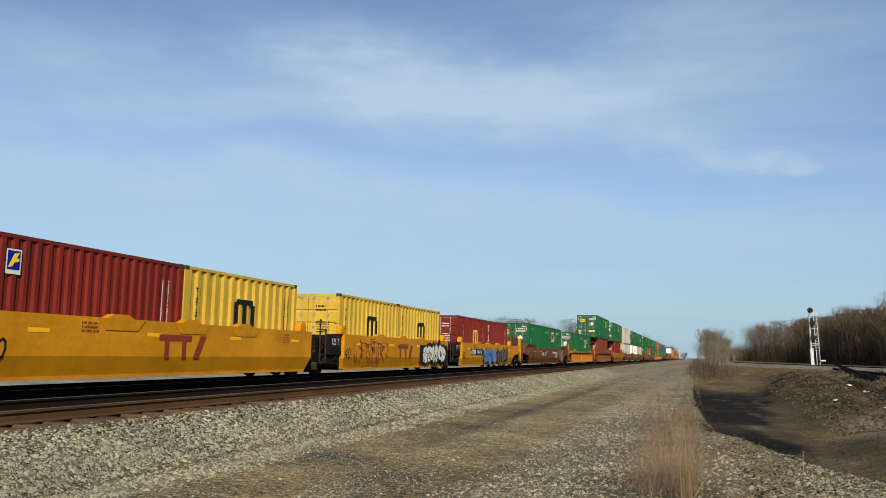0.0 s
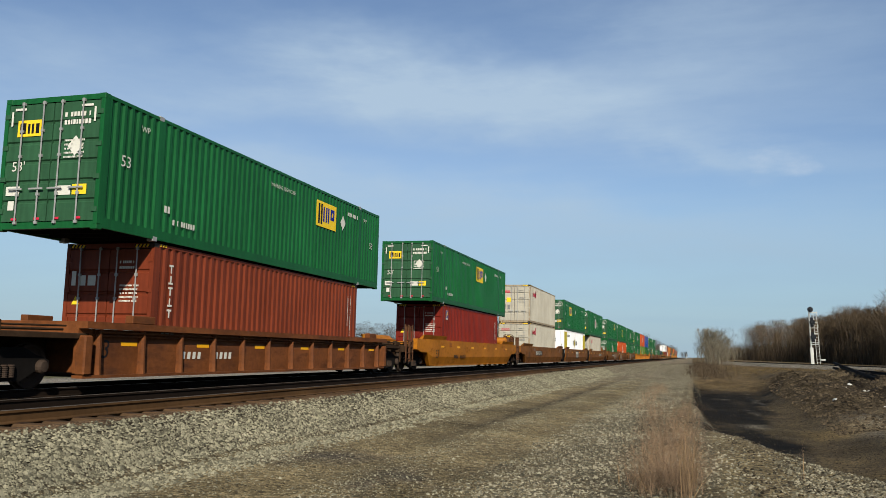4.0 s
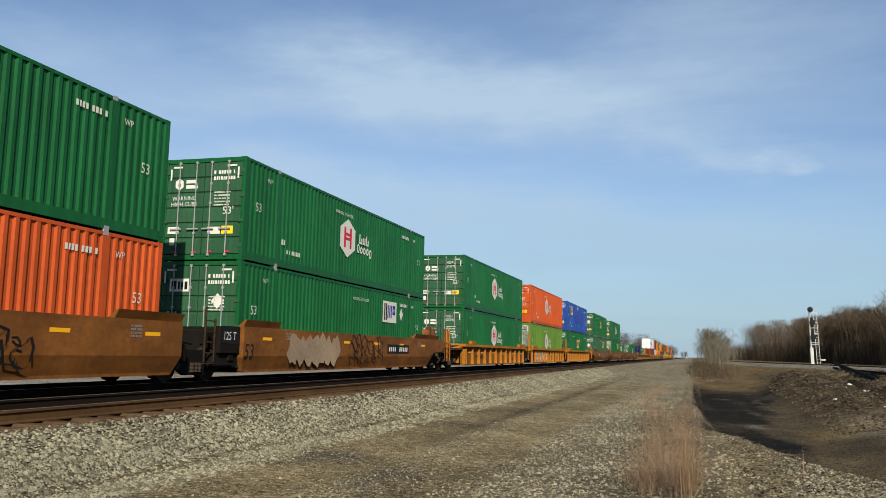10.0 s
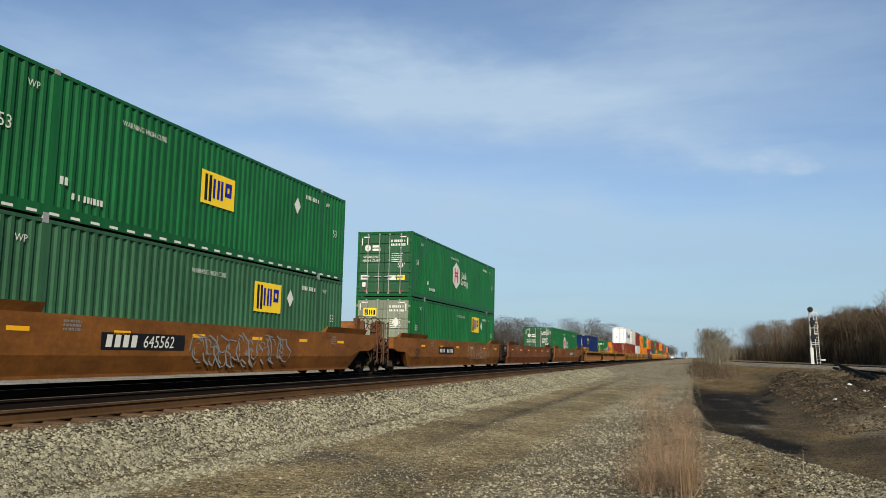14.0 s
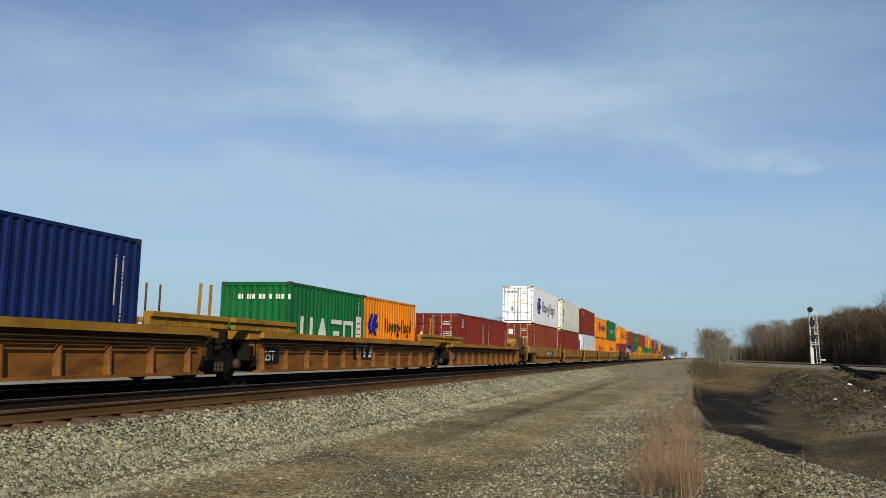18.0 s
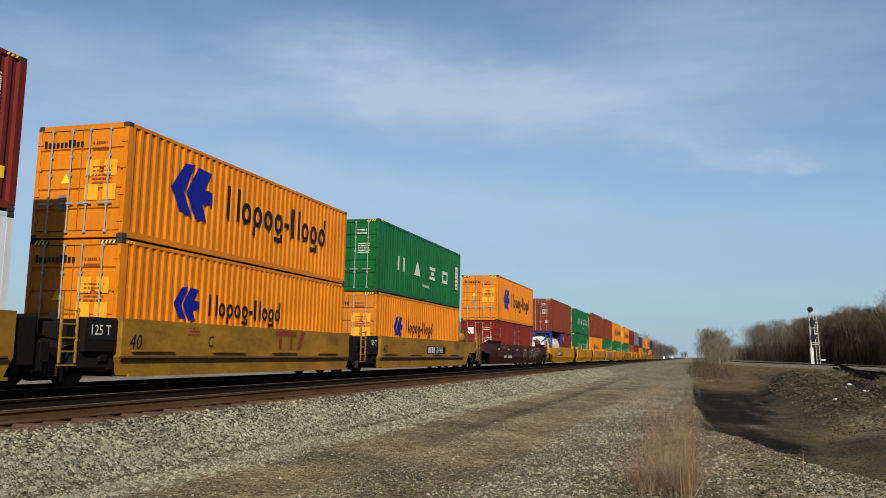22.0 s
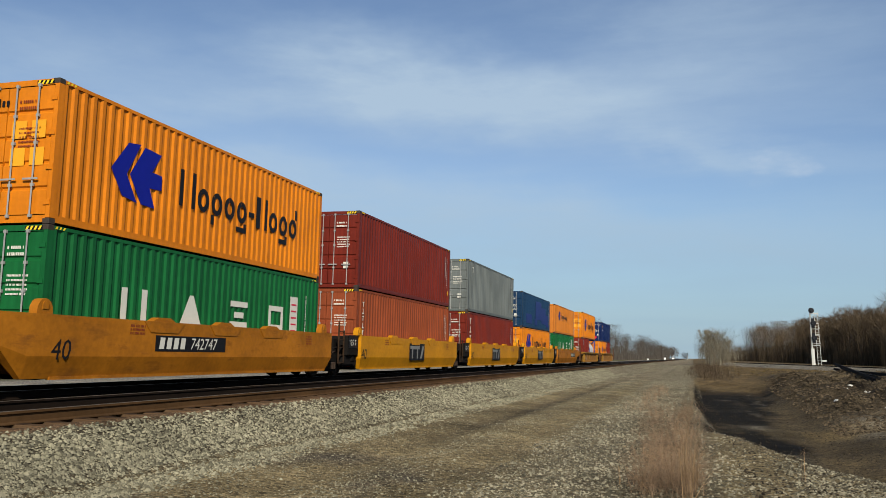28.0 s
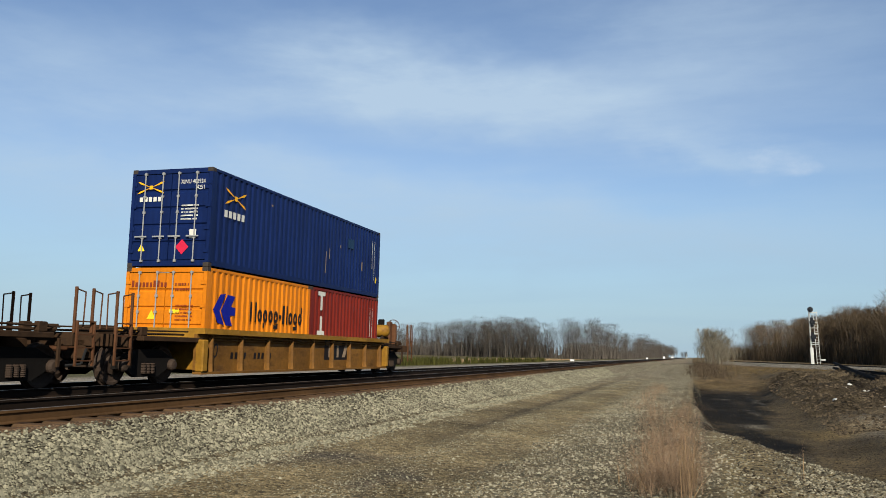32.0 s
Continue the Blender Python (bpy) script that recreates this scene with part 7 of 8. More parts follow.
def cream(s, z):
    c = container(s, z, L40, H9, CREAM, CRM, folds=5, frame_col=RUSTCREAM)
    sh, w = glyph_row("xxxL", 0.36, 0.11, 0.06)
    sh = [[(x * 1.5 / w, y) for x, y in q] for q in sh]
    marks("sign_lettering", "ool", sh, PRED, c, on_side(1.12, 2.02), "red block sign shapes")
    marks("door_sign_mark", "oold", [sh2 for i in range(4) for sh2 in ring(0.16 * i, 0, 0.13, 0.16, 0.04)], PRED, c, on_front(-0.98, H9 - 0.62))
    marks("label_plate", "oly", [rect(0, 0, 0.34, 0.34)], PYEL, c, on_front(-0.62, 1.55), "yellow label")
    marks("hazard_strip", "olh", [rect(-1.05 + 0.07 * i, 2.79, 0.035, 0.07, 0.03) for i in range(5)] + [rect(0.65 + 0.07 * i, 2.79, 0.035, 0.07, 0.03) for i in range(5)], PYEL, c, on_front(0, 0, 0.012), "black and yellow hazard strip")
    marks("data_plate", "olg", [rect(0, 0, 0.3, 0.42), rect(0.44, 0, 0.18, 0.36)], PGREY, c, on_front(-0.98, 0.98), "grey data plate")
    id_marks(c, H9, PGREY, False)
    return c


a = well_car(158.41 - IN, 53, "smooth", CARBROWN, "c", "j", B53, number=(3.05, 1, "724743"), brake="front", tape=False)
cream(158.41, LOW)
cream(158.41, UP40)
a = well_car(175.96, 53, "smooth", CARBROWN, "j", "j", B53, board=(6.9, PW, True))
c = container(175.96, LOW, 16.154, H9, WHITE, "white 53-foot container with yellow ends and a sun sign", face="blank", door_col=WHITE)
for y in (0.03, 14.28):
    marks("end_panel", "axy", [rect(0, 0.24, 1.85, 2.5)], LEMON, c, on_side(y, 0), "yellow end panel")
marks("sign_mark", "axs", [[(0.36 * math.cos(k * math.pi / 6), 0.42 * math.sin(k * math.pi / 6)) for k in range(12)]], LEMON, c, on_side(7.5, 1.75), "yellow round sign mark")
marks("sign_mark", "axr", [[(0.30 * math.cos(k * math.pi / 3 + 0.52 - 0.12), 0.36 * math.sin(k * math.pi / 3 + 0.52 - 0.12)), (0.62 * math.cos(k * math.pi / 3 + 0.52), 0.78 * math.sin(k * math.pi / 3 + 0.52)), (0.30 * math.cos(k * math.pi / 3 + 0.52 + 0.12), 0.36 * math.sin(k * math.pi / 3 + 0.52 + 0.12))] for k in range(6)], PK, c, on_side(7.5, 1.75, 0.008), "black rays")
sh, w = glyph_row("x", 0.5, 0.14, 0.1)
marks("sign_lettering", "ax1", sh, PK, c, on_side(6.45, 1.5))
sh, w = glyph_row("xxx", 0.5, 0.14, 0.12)
marks("sign_lettering", "ax2", [[(x * 1.35 / w, y) for x, y in q] for q in sh], PK, c, on_side(8.2, 1.5), "black sign lettering")
marks("serial_marking", "axn", bars(1, 1.6, 0.2, 0, 3), PGREY, c, on_side(2.2, 2.3))
marks("end_lettering", "axe", bars(2, 1.0, 0.12, 0.06, 4), PGREY, c, on_front(-0.5, 2.0))
domestic(175.96, UP40, GREEN, "green 53-foot container with gold square sign, stacked high", sign_y=3.45, sign_z=1.52, dia=7.93)
a = well_car(195.75, 53, "smooth", CARBROWN, "j", "c", B53, number=(9.75, 1, "724743"), brake="rear")
cream(195.75 + IN, LOW)
domestic(195.75, UP40, GREEN, "green 53-foot container with white hexagon sign, stacked high", "hub")

# three articulated brown wells, sprayed
a = well_car(219.25, 53, "smooth", CARBROWN, "c", "j", B53 + " and spray paint", number=(5.0, 1))
graffiti(a, 7.3, 0.45, 2.0, 0.75, 9, PLILAC, None)
graffiti(a, 9.9, 0.38, 1.9, 0.85, 10, PLILAC, PK)
domestic(219.25, LOW, GREEN, "green 53-foot container with white hexagon sign", "hub")
domestic(219.25, UP40, GREEN, "green 53-foot container with yellow square sign, stacked high", sign_y=10.16, door_col=GREEN_OLD)
a = well_car(238.73, 53, "smooth", CARBROWN, "j", "j", B53 + " and spray paint", board=(6.7, PBROWN, False))
graffiti(a, 0.2, 0.4, 2.4, 0.8, 12, PLILAC, None)
graffiti(a, 9.2, 0.4, 2.6, 0.9, 13, None, PK)
domestic(238.73, LOW, VERMIL, "vermilion 53-foot container with white hexagon sign", "hub")
domestic(238.73, UP40, GREEN, "green 53-foot container with gold square sign, stacked high", sign_y=5.95, sign_z=0.85, sign_h=1.25, diamond=False)
a = well_car(258.42, 53, "smooth", CARBROWN, "j", "c", B53 + " and large spray paint", number=(11.0, 1), brake="rear")
graffiti(a, 2.6, 0.35, 3.6, 0.95, 14, PLILAC, None)
graffiti(a, 7.2, 0.35, 3.2, 1.0, 15, None, PK)
domestic(258.42, LOW, GREEN, "green 53-foot container with pale square sign", sign_y=11.0, backing=PW)
domestic(258.42, UP40, GREEN, "green 53-foot container with white hexagon sign, stacked high", "hub")

# three articulated ribbed wells
a = well_car(281.75, 53, "ribbed", CARAMBER, "c", "j", R53, number=(2.2, 2), web=RIBAMBER)
domestic(281.75, LOW, GREEN, "green 53-foot container with white hexagon sign", "hub", ids="HGIU\n505940", door_col=GREEN_OLD)
domestic(281.75, UP40, GREEN, "green 53-foot container with white hexagon sign, stacked high", "hub", ids="HGWU\n652173", door_col=GREEN_OLD)
a = well_car(301.28, 53, "ribbed", CARAMBER, "j", "j", R53 + ", sprayed white", web=RIBAMBER)
graffiti(a, 2.2, 0.3, 5.0, 0.85, 17, PW, PK, 1.316)
domestic(301.28, LOW, LIME, "lime green 53-foot container with grey-green doors", "hub", door_col=GREYGREEN, ids="HGWU\n640642")
domestic(301.28, UP40, VERMIL, "vermilion 53-foot container stacked over a lime green one", "hub", ids="HGIU\n635297")
a = well_car(320.71, 53, "ribbed", CARAMBER, "j", "c", R53, brake="rear", board=(6.2, PBROWN, False), web=RIBAMBER)
domestic(320.71, LOW, GREEN, "green 53-foot container with yellow square sign", sign_y=7.16, sign_z=1.25)
c = domestic(320.71, UP40, BLUE, "blue 53-foot container with a repainted band and yellow sign", sign_y=2.49, diamond=False)
marks("repainted_patch", "blp", [rect(0, 0, 6.4, 1.15), rect(-0.6, 0.5, 0.6, 0.6)], BLUE_DEEP, c, on_side(5.0, 0.95, 0.004), "deeper blue repainted patch")
marks("label_plate", "bl10", [rect(7.7, 2.35, 0.5, 0.38), rect(15.0, 1.0, 0.4, 0.36)], PW, c, on_side(0, 0), "white numbered label")
marks("end_stripe", "blr", [rect(15.98, 0.1, 0.17, 2.7)], PRED, c, on_side(0, 0), "red corner post stripe")

# a single brown well, then three articulated ones, the middle one empty
a = well_car(344.3, 53, "smooth", CARBROWN, "c", "c", B53 + ", single", number=(3.4, 1, "645562"), brake="rear")
graffiti(a, 6.6, 0.45, 5.0, 0.75, 19, None, PGREY)
domestic(344.3, LOW, GREEN_OLD, "faded green 53-foot container with yellow square sign", sign_y=10.0, sign_z=1.55)
domestic(344.3, UP40, GREEN, "green 53-foot container with yellow square sign, stacked high", sign_y=7.08, sign_z=1.22, dia=12.42)
marks("reflective_tape", "dash53", [rect(0.3 + 0.58 * i, 0.05, 0.27, 0.055) for i in range(27)], PW, TRAIN[-1][0], on_side(0, 0), "row of white reflective dashes")
a = well_car(367.95, 53, "smooth", CARBROWN, "c", "j", B53, number=(3.6, 1), brake="front")
graffiti(a, 9.0, 0.5, 4.6, 0.7, 20, None, PLILAC)
domestic(367.95, LOW, GREEN, "green 53-foot container with grey-green doors", sign_y=10.6, door_col=GREYGREEN)
domestic(367.95, UP40, GREEN, "green 53-foot container with white hexagon sign, stacked high", "hub", door_col=GREEN_OLD)
well_car(387.5, 53, "smooth", CARBROWN_RED, "j", "j", "empty red-brown well car between loaded ones")
a = well_car(406.89, 53, "smooth", CARBROWN, "j", "c", B53, number=(9.4, 1, "766199"), tape=False, brake="rear", unit="A")
graffiti(a, 4.0, 0.45, 1.5, 0.8, 21, None, PBROWN)
domestic(406.89, LOW, GREEN, "green 53-foot container low in its well", "hub")

# three articulated ribbed brown wells with single boxes
RB = "ochre-brown well car with ribbed sides and raised guide rails"
a = well_car(432.31 - IN, 53, "ribbed", CAROCHRE, "c", "j", RB, number=(2.26, 1, "725241", 0.7), tape=False, web=RIBDARK)
c = plain(432.31, LOW, L40, H9, NAVY, "navy blue 40-foot container with a small yellow sign", face="blank")
sh, w = glyph_row("xxxxx", 0.34, 0.1, 0.04)
marks("sign_lettering", "seac", [[(x * 1.5 / w, y) for x, y in q] for q in sh], PYEL, c, on_side(0.5, 2.15), "yellow sign blocks")
marks("sign_mark", "seac2", [rect(0, 0, 0.55, 0.11)], PRED, c, on_side(0.7, 1.9))
marks("sign_mark", "seac7", [rect(0, 0.02, 0.08, 0.07)] + [rect(0.75 + 0.12 * i, 0.01, 0.08, 0.08) for i in range(5)], PW, c, on_side(0.58, 1.88))
marks("data_marking", "seac3", [rect(0, 0.11 * i, 0.065, 0.08) for i in range(19)], PW, c, on_front(0.62, 0.35))
marks("hazard_strip", "seac4", [rect(-1.1, 0, 0.42, 0.085), rect(0.68, 0, 0.42, 0.085)], PK, c, on_front(0, H9 - 0.115, 0.001), "black and yellow hazard strip")
marks("hazard_stripes", "seac5", [rect(x + 0.1 * i, 0.004, 0.05, 0.077, 0.04) for x in (-1.09, 0.69) for i in range(4)], PYEL, c, on_front(0, H9 - 0.115, 0.004))
a = well_car(451.87 - IN, 53, "ribbed", CAROCHRE, "j", "j", RB, board=(7.0, PW, True), tape=False, web=RIBDARK)
uasc(451.87, LOW, L20, H8, "green 20-foot container with large white block shapes", face="blank")
hapag(451.87 + 6.1, LOW, L20, H8, ORANGE, "orange 20-foot container with black sign lettering")
a = well_car(471.4 - IN, 53, "ribbed", CAROCHRE, "j", "c", RB, number=(9.0, 2), brake="rear", tape=False, web=RIBDARK)
plain(471.4, LOW, L20, H8, RED_DARK, "dark red 20-foot container with a small square sign", fesco=True)
plain(471.4 + 6.1, LOW, L20, H8, RED_DARK, "dark red 20-foot container with white marks", column=(0.6, PW, 5, 0.2))

# five articulated ochre wells
OC = "ochre smooth-sided articulated well car with brake pipe along the sill"
a = well_car(492.97, 40, "piped", CAROCHRE, "c", "j", OC, number=(5.0, 1, "760453"), brake="front", tape=False)
SEAT["drop"] = 0.01
plain(492.97, LOW, L40, H9, BROWNRED, "brown-red 40-foot container under a white one", column=(0.55, PW, 6, 0.27), white_box=True)
hapag(492.97, UP40, L40, H9, WHITE, "white refrigerated 40-foot container with blue bird sign", reefer=True)
a = well_car(508.24, 40, "piped", CAROCHRE, "j", "j", OC, board=(6.4, PBROWN, False), tape=False)
SEAT["drop"] = 0.01
plain(508.24, LOW, L40, H9, RED_DARK, "dark red 40-foot container under a white one")
c = container(508.24, UP40, L40, H9, OFFWHITE, "aged white refrigerated 40-foot container with red sign", reefer=True)
marks("sign_panel", "tal", [rect(0, 0, 0.42, 0.75)], PRED, c, on_side(0.62, 1.25), "upright red sign panel")
marks("sign_mark", "tal2", [rect(0, -0.30, 0.42, 0.26), rect(0, 1.55, 0.42, 0.2), rect(0.08, 0.85, 0.26, 0.08), rect(0.16, 0.6, 0.1, 0.3)], PBLUE, c, on_side(0.62, 1.05, 0.009))
marks("sign_panel", "tald", [rect(0, 0, 0.3, 0.9)], PRED, c, on_front(-0.85, 1.3))
marks("warning_label", "talw", [rect(0.0, 0, 0.16, 0.2), rect(0.4, 0.0, 0.2, 0.2)], PYEL, c, on_front(-0.2, 1.1))
marks("vent_plate", "talv", [rect(2.3, 0.5, 0.3, 0.22), rect(4.0, 0.5, 0.25, 0.2)], PGREY, c, on_side(0, 0), "grey vent plate")
a = well_car(523.73, 40, "piped", CAROCHRE, "j", "j", OC, board=(6.5, PBROWN, False), tape=False, unit="D")
SEAT["drop"] = 0.01
plain(523.73, LOW, L40, H9, PALEGREY, "pale grey refrigerated container with its blue cooling unit", mark=PK, column=(0.7, PK, 6, 0.27), face="blank", reefer=True, rear=False)
c = TRAIN[-1][0]
marks("serial_marking", "prs", bars(1, 0.62, 0.12, 0, 5) + [rect(0, -0.40, 0.2, 0.09)], PK, c, on_side(10.65, 2.25))
marks("warning_triangle", "prt", [[(0, 0), (0.26, 0), (0.13, 0.24)]], PYEL, c, on_side(11.0, 1.22), "yellow warning triangle")
marks("label_plate", "prl", [rect(0, 0, 0.11, 0.2), rect(0.28, 0, 0.12, 0.2)], PGREY, c, on_side(10.75, 1.65))
marks("scuff", "prf", [rect(4.7, 2.0, 0.3, 0.02), rect(5.15, 2.02, 0.45, 0.025), rect(5.5, 2.3, 0.16, 0.08), rect(2.9, 2.35, 0.2, 0.03), rect(8.6, 1.35, 1.1, 0.02)], PGREY, c, on_side(0, 0), "grey scrape")
cu = tagged(new("cooling_unit"), "blue and orange cooling unit hung on a container end", "cooling unit")
TRAIN.append((cu, 523.73 - 0.55, LOW - SEAT["drop"]))
part("housing", "gen", lambda bm: cbox(bm, -0.95, 0.95, 0, 0.53, 1.15, 2.25, 0.05), FRAMEBLUE, cu)
part("upper_panel", "gen2", lambda bm: cbox(bm, -0.95, 0.6, 0.02, 0.53, 2.26, 2.75, 0.04), ORANGE, cu, "orange upper panel")
part("grille", "gen3", lambda bm: [box(bm, -0.7, 0.7, -0.012, 0.0, 1.3 + 0.1 * i, 1.35 + 0.1 * i) for i in range(7)], GALV, cu, "grille slats")
plain(523.73, UP40, L40, H9, RED_DARK, "dark red 40-foot container over a pale grey one", fesco=True)
a = well_car(538.93, 40, "piped", CAROCHRE, "j", "j", OC, board=(6.7, PBROWN, False), tape=False, unit="C")
hapag(538.93, LOW, L40, H9, ORANGE, "orange 40-foot container with small sign, low in its well", small=True)
hapag(538.93, UP40, L40, H8, ORANGE, "orange 40-foot container with blue bird sign, stacked high")
a = well_car(554.37, 40, "piped", CAROCHRE, "j", "c", OC, number=(5.8, 1, "760453"), brake="rear", tape=False)
hapag(554.37, LOW, L40, H9, ORANGE, "orange 40-foot container with faded doors, low in its well", small=True, door_col=ORANGE_PALE)
uasc(554.37, UP40, L40, H9, "green 40-foot container with white block shapes over an orange one", top=True)

# a single maroon well
a = well_car(575.77 - IN, 53, "smooth", CARMAROON, "c", "c", "dark maroon single well car with scratched paint", number=(2.6, 2), brake="rear")
graffiti(a, 9.1, 0.4, 1.0, 1.0, 23, None, PLILAC)
graffiti(a, 11.3, 0.55, 2.6, 0.7, 27, None, PGREY)
marks("stencil_marking", "mrs", bars(3, 1.9, 0.09, 0.10, 14), PLILAC, a, Matrix.Translation((1.506, 13.2, 1.22)) @ SIDE)
plain(575.77, LOW, L20, H8, RED, "oxide red 20-foot container in a maroon well car", column=(0.6, PW, 4, 0.2), white_box=True)
plain(575.77 + 6.1, LOW, L20, H8, RED, "oxide red 20-foot container in a maroon well car", column=(0.6, PW, 4, 0.2))
hapag(575.77, UP20, L40, H9, ORANGE, "orange 40-foot container stacked on two red 20-foot ones")

# five articulated yellow wells
a = well_car(597.23, 40, "smooth", CARYELLOW, "c", "j", Y40, number=(1.6, 1, "744602"), tape=False)
tank(597.23, LOW, "white tank in an open blue frame, in a yellow well car", False)
plain(597.23 + 6.1, LOW, L20, H8, RED_DARK, "dark red 20-foot container behind a tank", fesco=True)
plain(597.23, UP20, L40, H9, BROWNRED, "brown-red 40-foot container resting over a tank")
a = well_car(612.81, 40, "smooth", CARYELLOW, "j", "j", Y40, board=(5.5, PBROWN, False), tape=False)
uasc(612.81, LOW, L40, H9, "green 40-foot container with white block shapes", face="doors")
uasc(612.81, UP40, L40, H8, "green 40-foot container with white block shapes, stacked high", top=True)
a = well_car(628.17, 40, "smooth", CARYELLOW, "j", "j", Y40, board=(5.5, PBROWN, False), tape=False)
hapag(628.17, LOW, L40, H9, ORANGE, "orange 40-foot container with small sign, low in its well", small=True)
plain(628.17, UP40, L40, H9, BROWNRED, "brown-red 40-foot container with a pale scrape", white_box=True)
a = well_car(643.7, 40, "smooth", CARYELLOW, "j", "j", Y40 + " sprayed along its sill", tape=False)
graffiti(a, 2.4, 0.35, 6.0, 0.95, 25, PLILAC, PBROWN)
uasc(643.7, LOW, L40, H9, "green 40-foot container with white block shapes")
plain(643.7, UP40, L40, H9, BROWNRED, "brown-red 40-foot container over a green one")
a = well_car(659.37, 40, "smooth", CARYELLOW, "j", "c", Y40, tape=False, brake="rear")
uasc(659.37, LOW, L40, H9, "green 40-foot container with white block shapes")
hapag(659.37, UP40, L40, H9, ORANGE, "orange 40-foot container with blue bird sign over a green one")

# five articulated amber wells
AM = "amber smooth-sided articulated well car with stained sills"
a = well_car(679.0, 40, "smooth", CARAMBER, "c", "j", AM, number=(3.2, 1, "742747"), tape=False)
uasc(679.0, LOW, L40, H9, "green 40-foot container with white block shapes")
hapag(679.0, UP40, L40, H9, ORANGE, "orange 40-foot container with blue bird sign over a green one")
a = well_car(694.51, 40, "smooth", CARYELLOW, "j", "j", AM, board=(5.4, PGREY, True), tape=False)
plain(694.51, LOW, L40, H9, TERRA, "faded terracotta 40-foot container", column=(0.55, PW, 6, 0.2))
plain(694.51, UP40, L40, H9, RED_DARK, "dark red 40-foot container over a terracotta one")
a = well_car(710.33, 40, "smooth", CARYELLOW, "j", "j", AM, board=(5.0, PGREY, True), tape=False)
plain(710.33, LOW, L40, H9, RED_DARK, "dark red 40-foot container under a grey one", tex=True, column=(0.5, PW, 3, 0.36))
plain(710.33, UP40, L40, H9, GREY, "grey 40-foot container with stained ribs", frame_col=GREY, column=(0.9, PW, 1, 0.3))
a = well_car(725.66, 40, "smooth", CARYELLOW, "j", "j", AM, board=(5.2, PGREY, True), tape=False)
hapag(725.66, LOW, L40, H8, ORANGE, "orange 40-foot container with a scorched sign, low in its well")
c = plain(725.66, UP20, L40, H8, NAVY_OLD, "faded navy 40-foot container with repainted patches")
marks("repainted_patch", "nvp", [rect(5.4, 0.75, 2.6, 1.45), rect(8.0, 0.5, 2.1, 1.3), rect(5.0, 0.3, 1.2, 0.5), rect(10.1, 0.3, 1.3, 1.0), rect(1.6, 0.35, 2.3, 0.7)], BLUE_MID, c, on_side(0, 0, 0.003), "deeper blue repainted patch")
marks("door_sign", "nvd", [rect(0, 0, 0.5, 0.26), rect(0.06, -0.6, 0.4, 0.4)], PW, c, on_front(-0.98, 1.9), "white door sign")
a = well_car(740.78, 40, "smooth", CARAMBER, "j", "c", AM, number=(8.4, 1, "742747"), tape=False, brake="rear")
uasc(740.78, LOW, L40, H8, "green 40-foot container with white block shapes")
hapag(740.78, UP20, L40, H8, ORANGE_PALE, "faded orange 40-foot container with a blank ribbed end", face="blank", small=True)

# the last two ribbed cars
RO = "rusty ochre ribbed well car at the train's end"
a = well_car(760.5, 40, "ribbed", CAROCHRE, "c", "c", RO, number=(0.6, 2, "745063"), tape=False, web=RIBWEB)
marks("repainted_patch", "ypat", [rect(0, 0, 1.2, 0.75)], CARYELLOW, a, Matrix.Translation((1.318, 5.4, 0.32)) @ SIDE, "bright yellow patch on the side")
plain(760.5, LOW, L20, H8, RED, "oxide red 20-foot container beside a tank", fesco=True)
tank(760.5 + 6.1, LOW, "white tank with a blue band in a blue frame", True)
hapag(760.5, UP20, L40, H9, ORANGE, "orange 40-foot container over a red box and a tank")
a = well_car(780.68, 40, "ribbed", CAROCHRE, "c", "c", RO, number=(1.0, 2), board=(7.2, PLILAC, True), tape=False, brake="rear", web=RIBWEB)
hapag(780.68, LOW, L20, H8, ORANGE, "orange 20-foot container with black sign lettering")
plain(780.68 + 6.1, LOW, L20, H8, RED, "oxide red 20-foot container at the train's end", column=(0.55, PW, 2, 0.62))
c = plain(780.68, UP20, L40, H8, NAVY, "navy blue 40-foot container with an orange star sign", tri=(-0.92, 0.40), ids="XINU 402924\n4251")
star = [[(0, 0), (0.34, 0.10), (0.42, 0.17), (0.30, 0.14)], [(0, 0), (0.34, -0.10), (0.42, -0.17), (0.30, -0.14)], [(0, 0), (-0.34, 0.10), (-0.42, 0.17), (-0.30, 0.14)], [(0, 0), (-0.34, -0.10), (-0.42, -0.17), (-0.30, -0.14)], [(-0.05, -0.05), (0.05, -0.05), (0.05, 0.05), (-0.05, 0.05)]]
marks("sign_mark", "xs", [[(x * 1.3, y * 1.3) for x, y in q] for q in star], PORANGE, c, on_side(1.2, 1.95), "orange star sign mark")
marks("sign_lettering", "xs2", [rect(0.22 * i, 0, 0.15, 0.19) for i in range(5)], PW, c, on_side(0.65, 1.38), "white block sign shapes")
marks("door_sign_mark", "xs3", star, PORANGE, c, on_front(-0.62, 2.1))
marks("door_sign_mark", "xs4", [rect(0.14 * i, 0, 0.10, 0.12) for i in range(5)], PW, c, on_front(-0.95, 1.72))
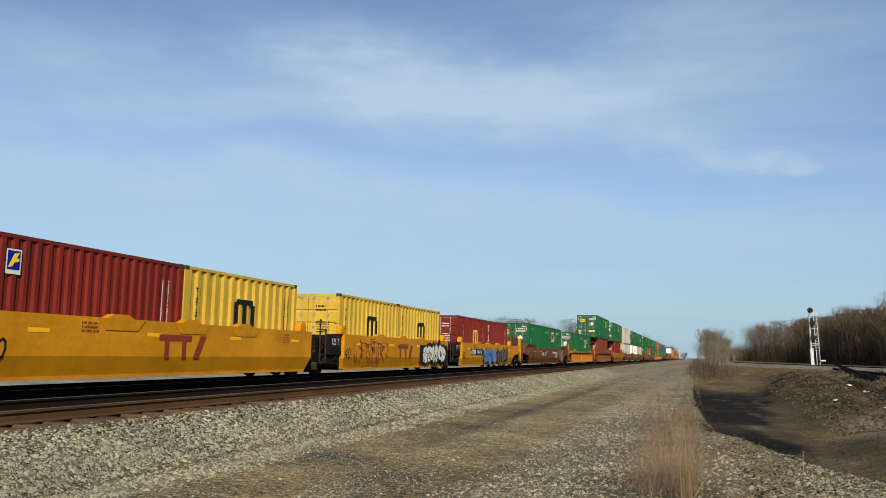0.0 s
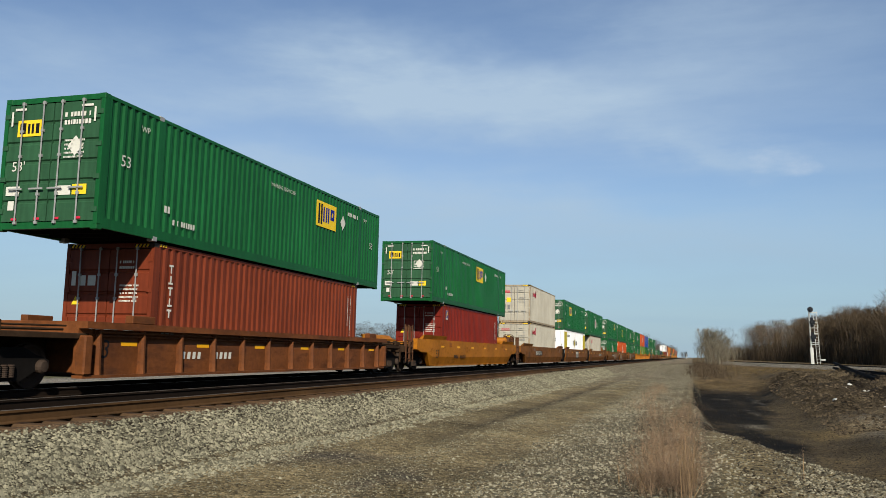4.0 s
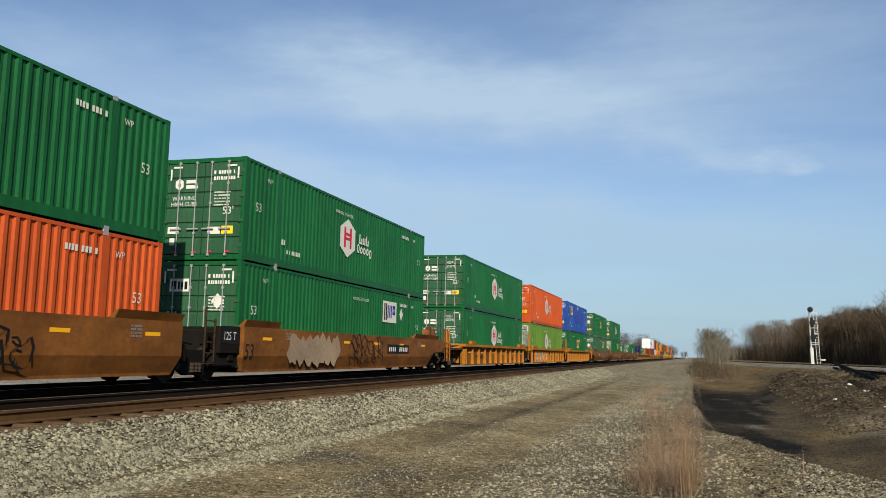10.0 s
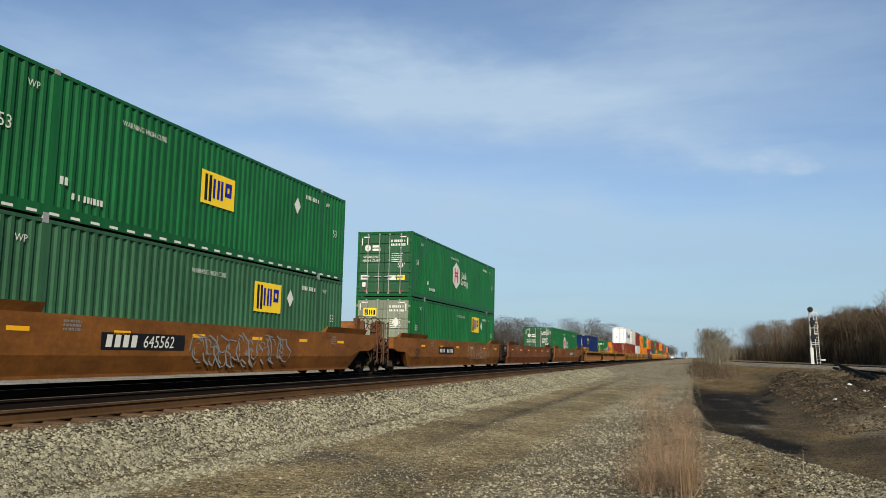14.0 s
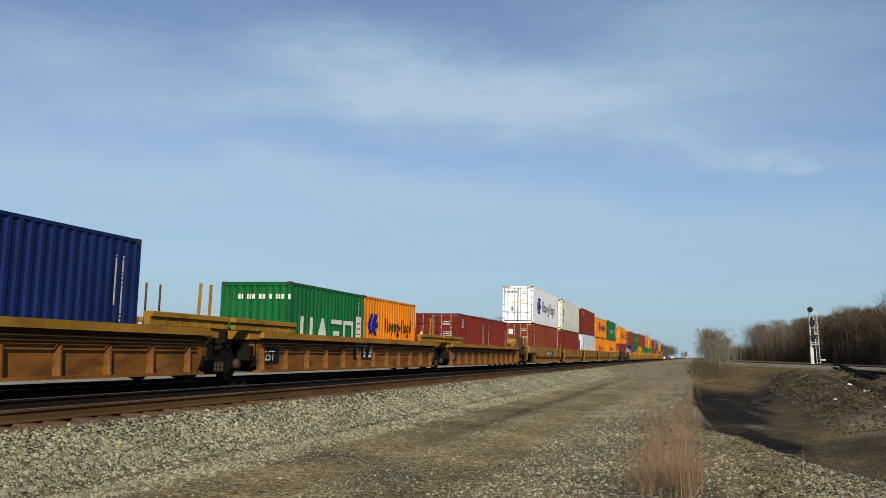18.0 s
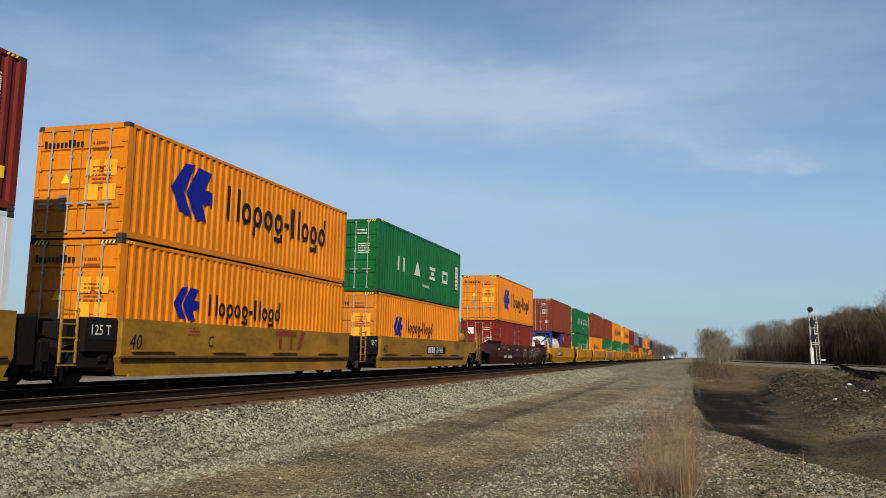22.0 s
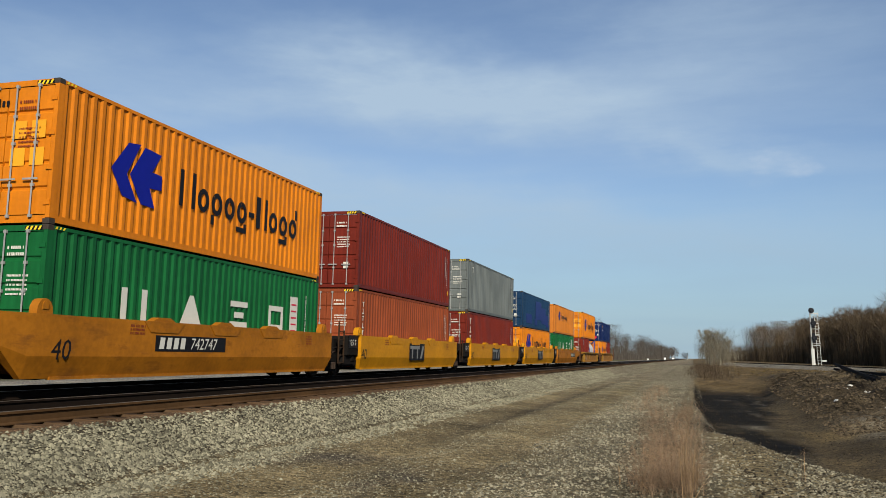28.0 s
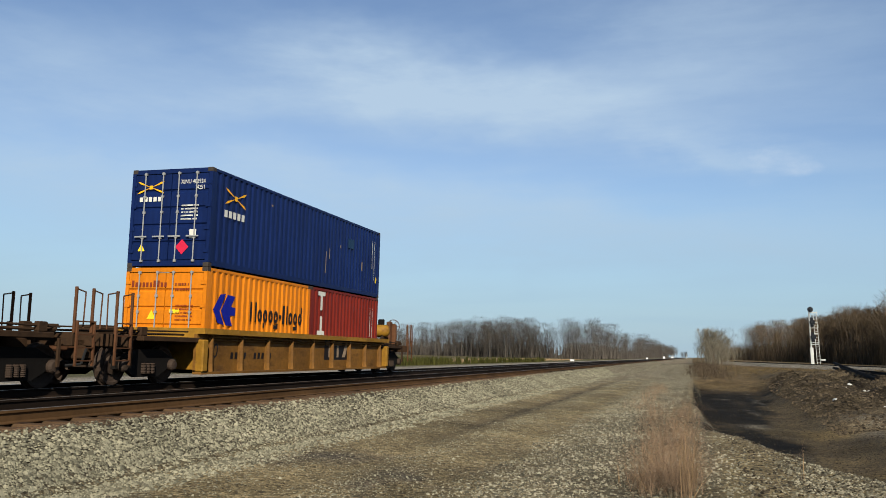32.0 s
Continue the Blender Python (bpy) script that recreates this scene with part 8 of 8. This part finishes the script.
marks("placard", "xs5", [[(0, -0.2), (0.2, 0), (0, 0.2), (-0.2, 0)]], PRED, c, on_front(0.42, 0.5), "red diamond placard")
marks("scuff", "xs7", [rect(7.1, 0.5, 0.05, 0.75, 0.03), rect(7.4, 1.0, 0.04, 0.4), rect(10.3, 0.9, 0.10, 0.32), rect(8.3, 1.5, 0.07, 0.1), rect(3.2, 2.1, 0.1, 0.06)], PLILAC, c, on_side(0, 0, 0.004), "pale scrape")
marks("label_plate", "xs6", [rect(0, 0, 0.55, 0.34)], NAVY_OLD, c, on_side(9.0, 1.6), "faded blue patch")
eot = part("end_marker", "eot", lambda bm: [cbox(bm, -0.16, 0.16, 0, 0.22, 0.8, 1.25, 0.03), tube(bm, (0, 0.1, 1.25), (0, 0.1, 1.9), 0.03, None, 6), cbox(bm, -0.13, 0.13, 0.0, 0.2, 1.9, 2.25, 0.04)], STEEL_DARK, a, "end-of-train marker on the coupler", pose(0, 12.25 + 3.45, 0))


def motions():
    """The train runs at an even pace towards the camera and past it."""
    stops = [(0, 0.0), (4, 95.379), (8, 190.633), (12, 285.746), (16, 380.912), (20, 476.275), (24, 571.102), (28, 666.014), (32, 762.091)]

    def gone(t):
        for (t0, d0), (t1, d1) in zip(stops, stops[1:]):
            if t <= t1:
                return d0 + (d1 - d0) * (t - t0) / (t1 - t0)
        return stops[-1][1]
    for ob, s, z in TRAIN:
        walk(ob, [(t, pose(TRACK_X, s - d, z)) for t, d in stops])
    for ob, s, y in WHEELS:
        t0, t1 = max(0.0, (s - 70) / 23.8), min(32.0, (s + 4) / 23.8)
        k0, k1 = int(t0 * FPS), int(t1 * FPS)
        rows = [(0.0, pose(0, y, 0.433))] if k0 > 0 else []
        if k1 > k0:
            rows += [(k / FPS, pose(0, y, 0.433, math.degrees((gone(k / FPS) - gone(k0 / FPS)) / 0.433) % 360)) for k in range(k0, k1 + 1)]
        if not rows or rows[-1][0] < 32.0 - 1e-6:
            rows.append((32.0, rows[-1][1] if rows else pose(0, y, 0.433)))
        walk(ob, rows)


motions()
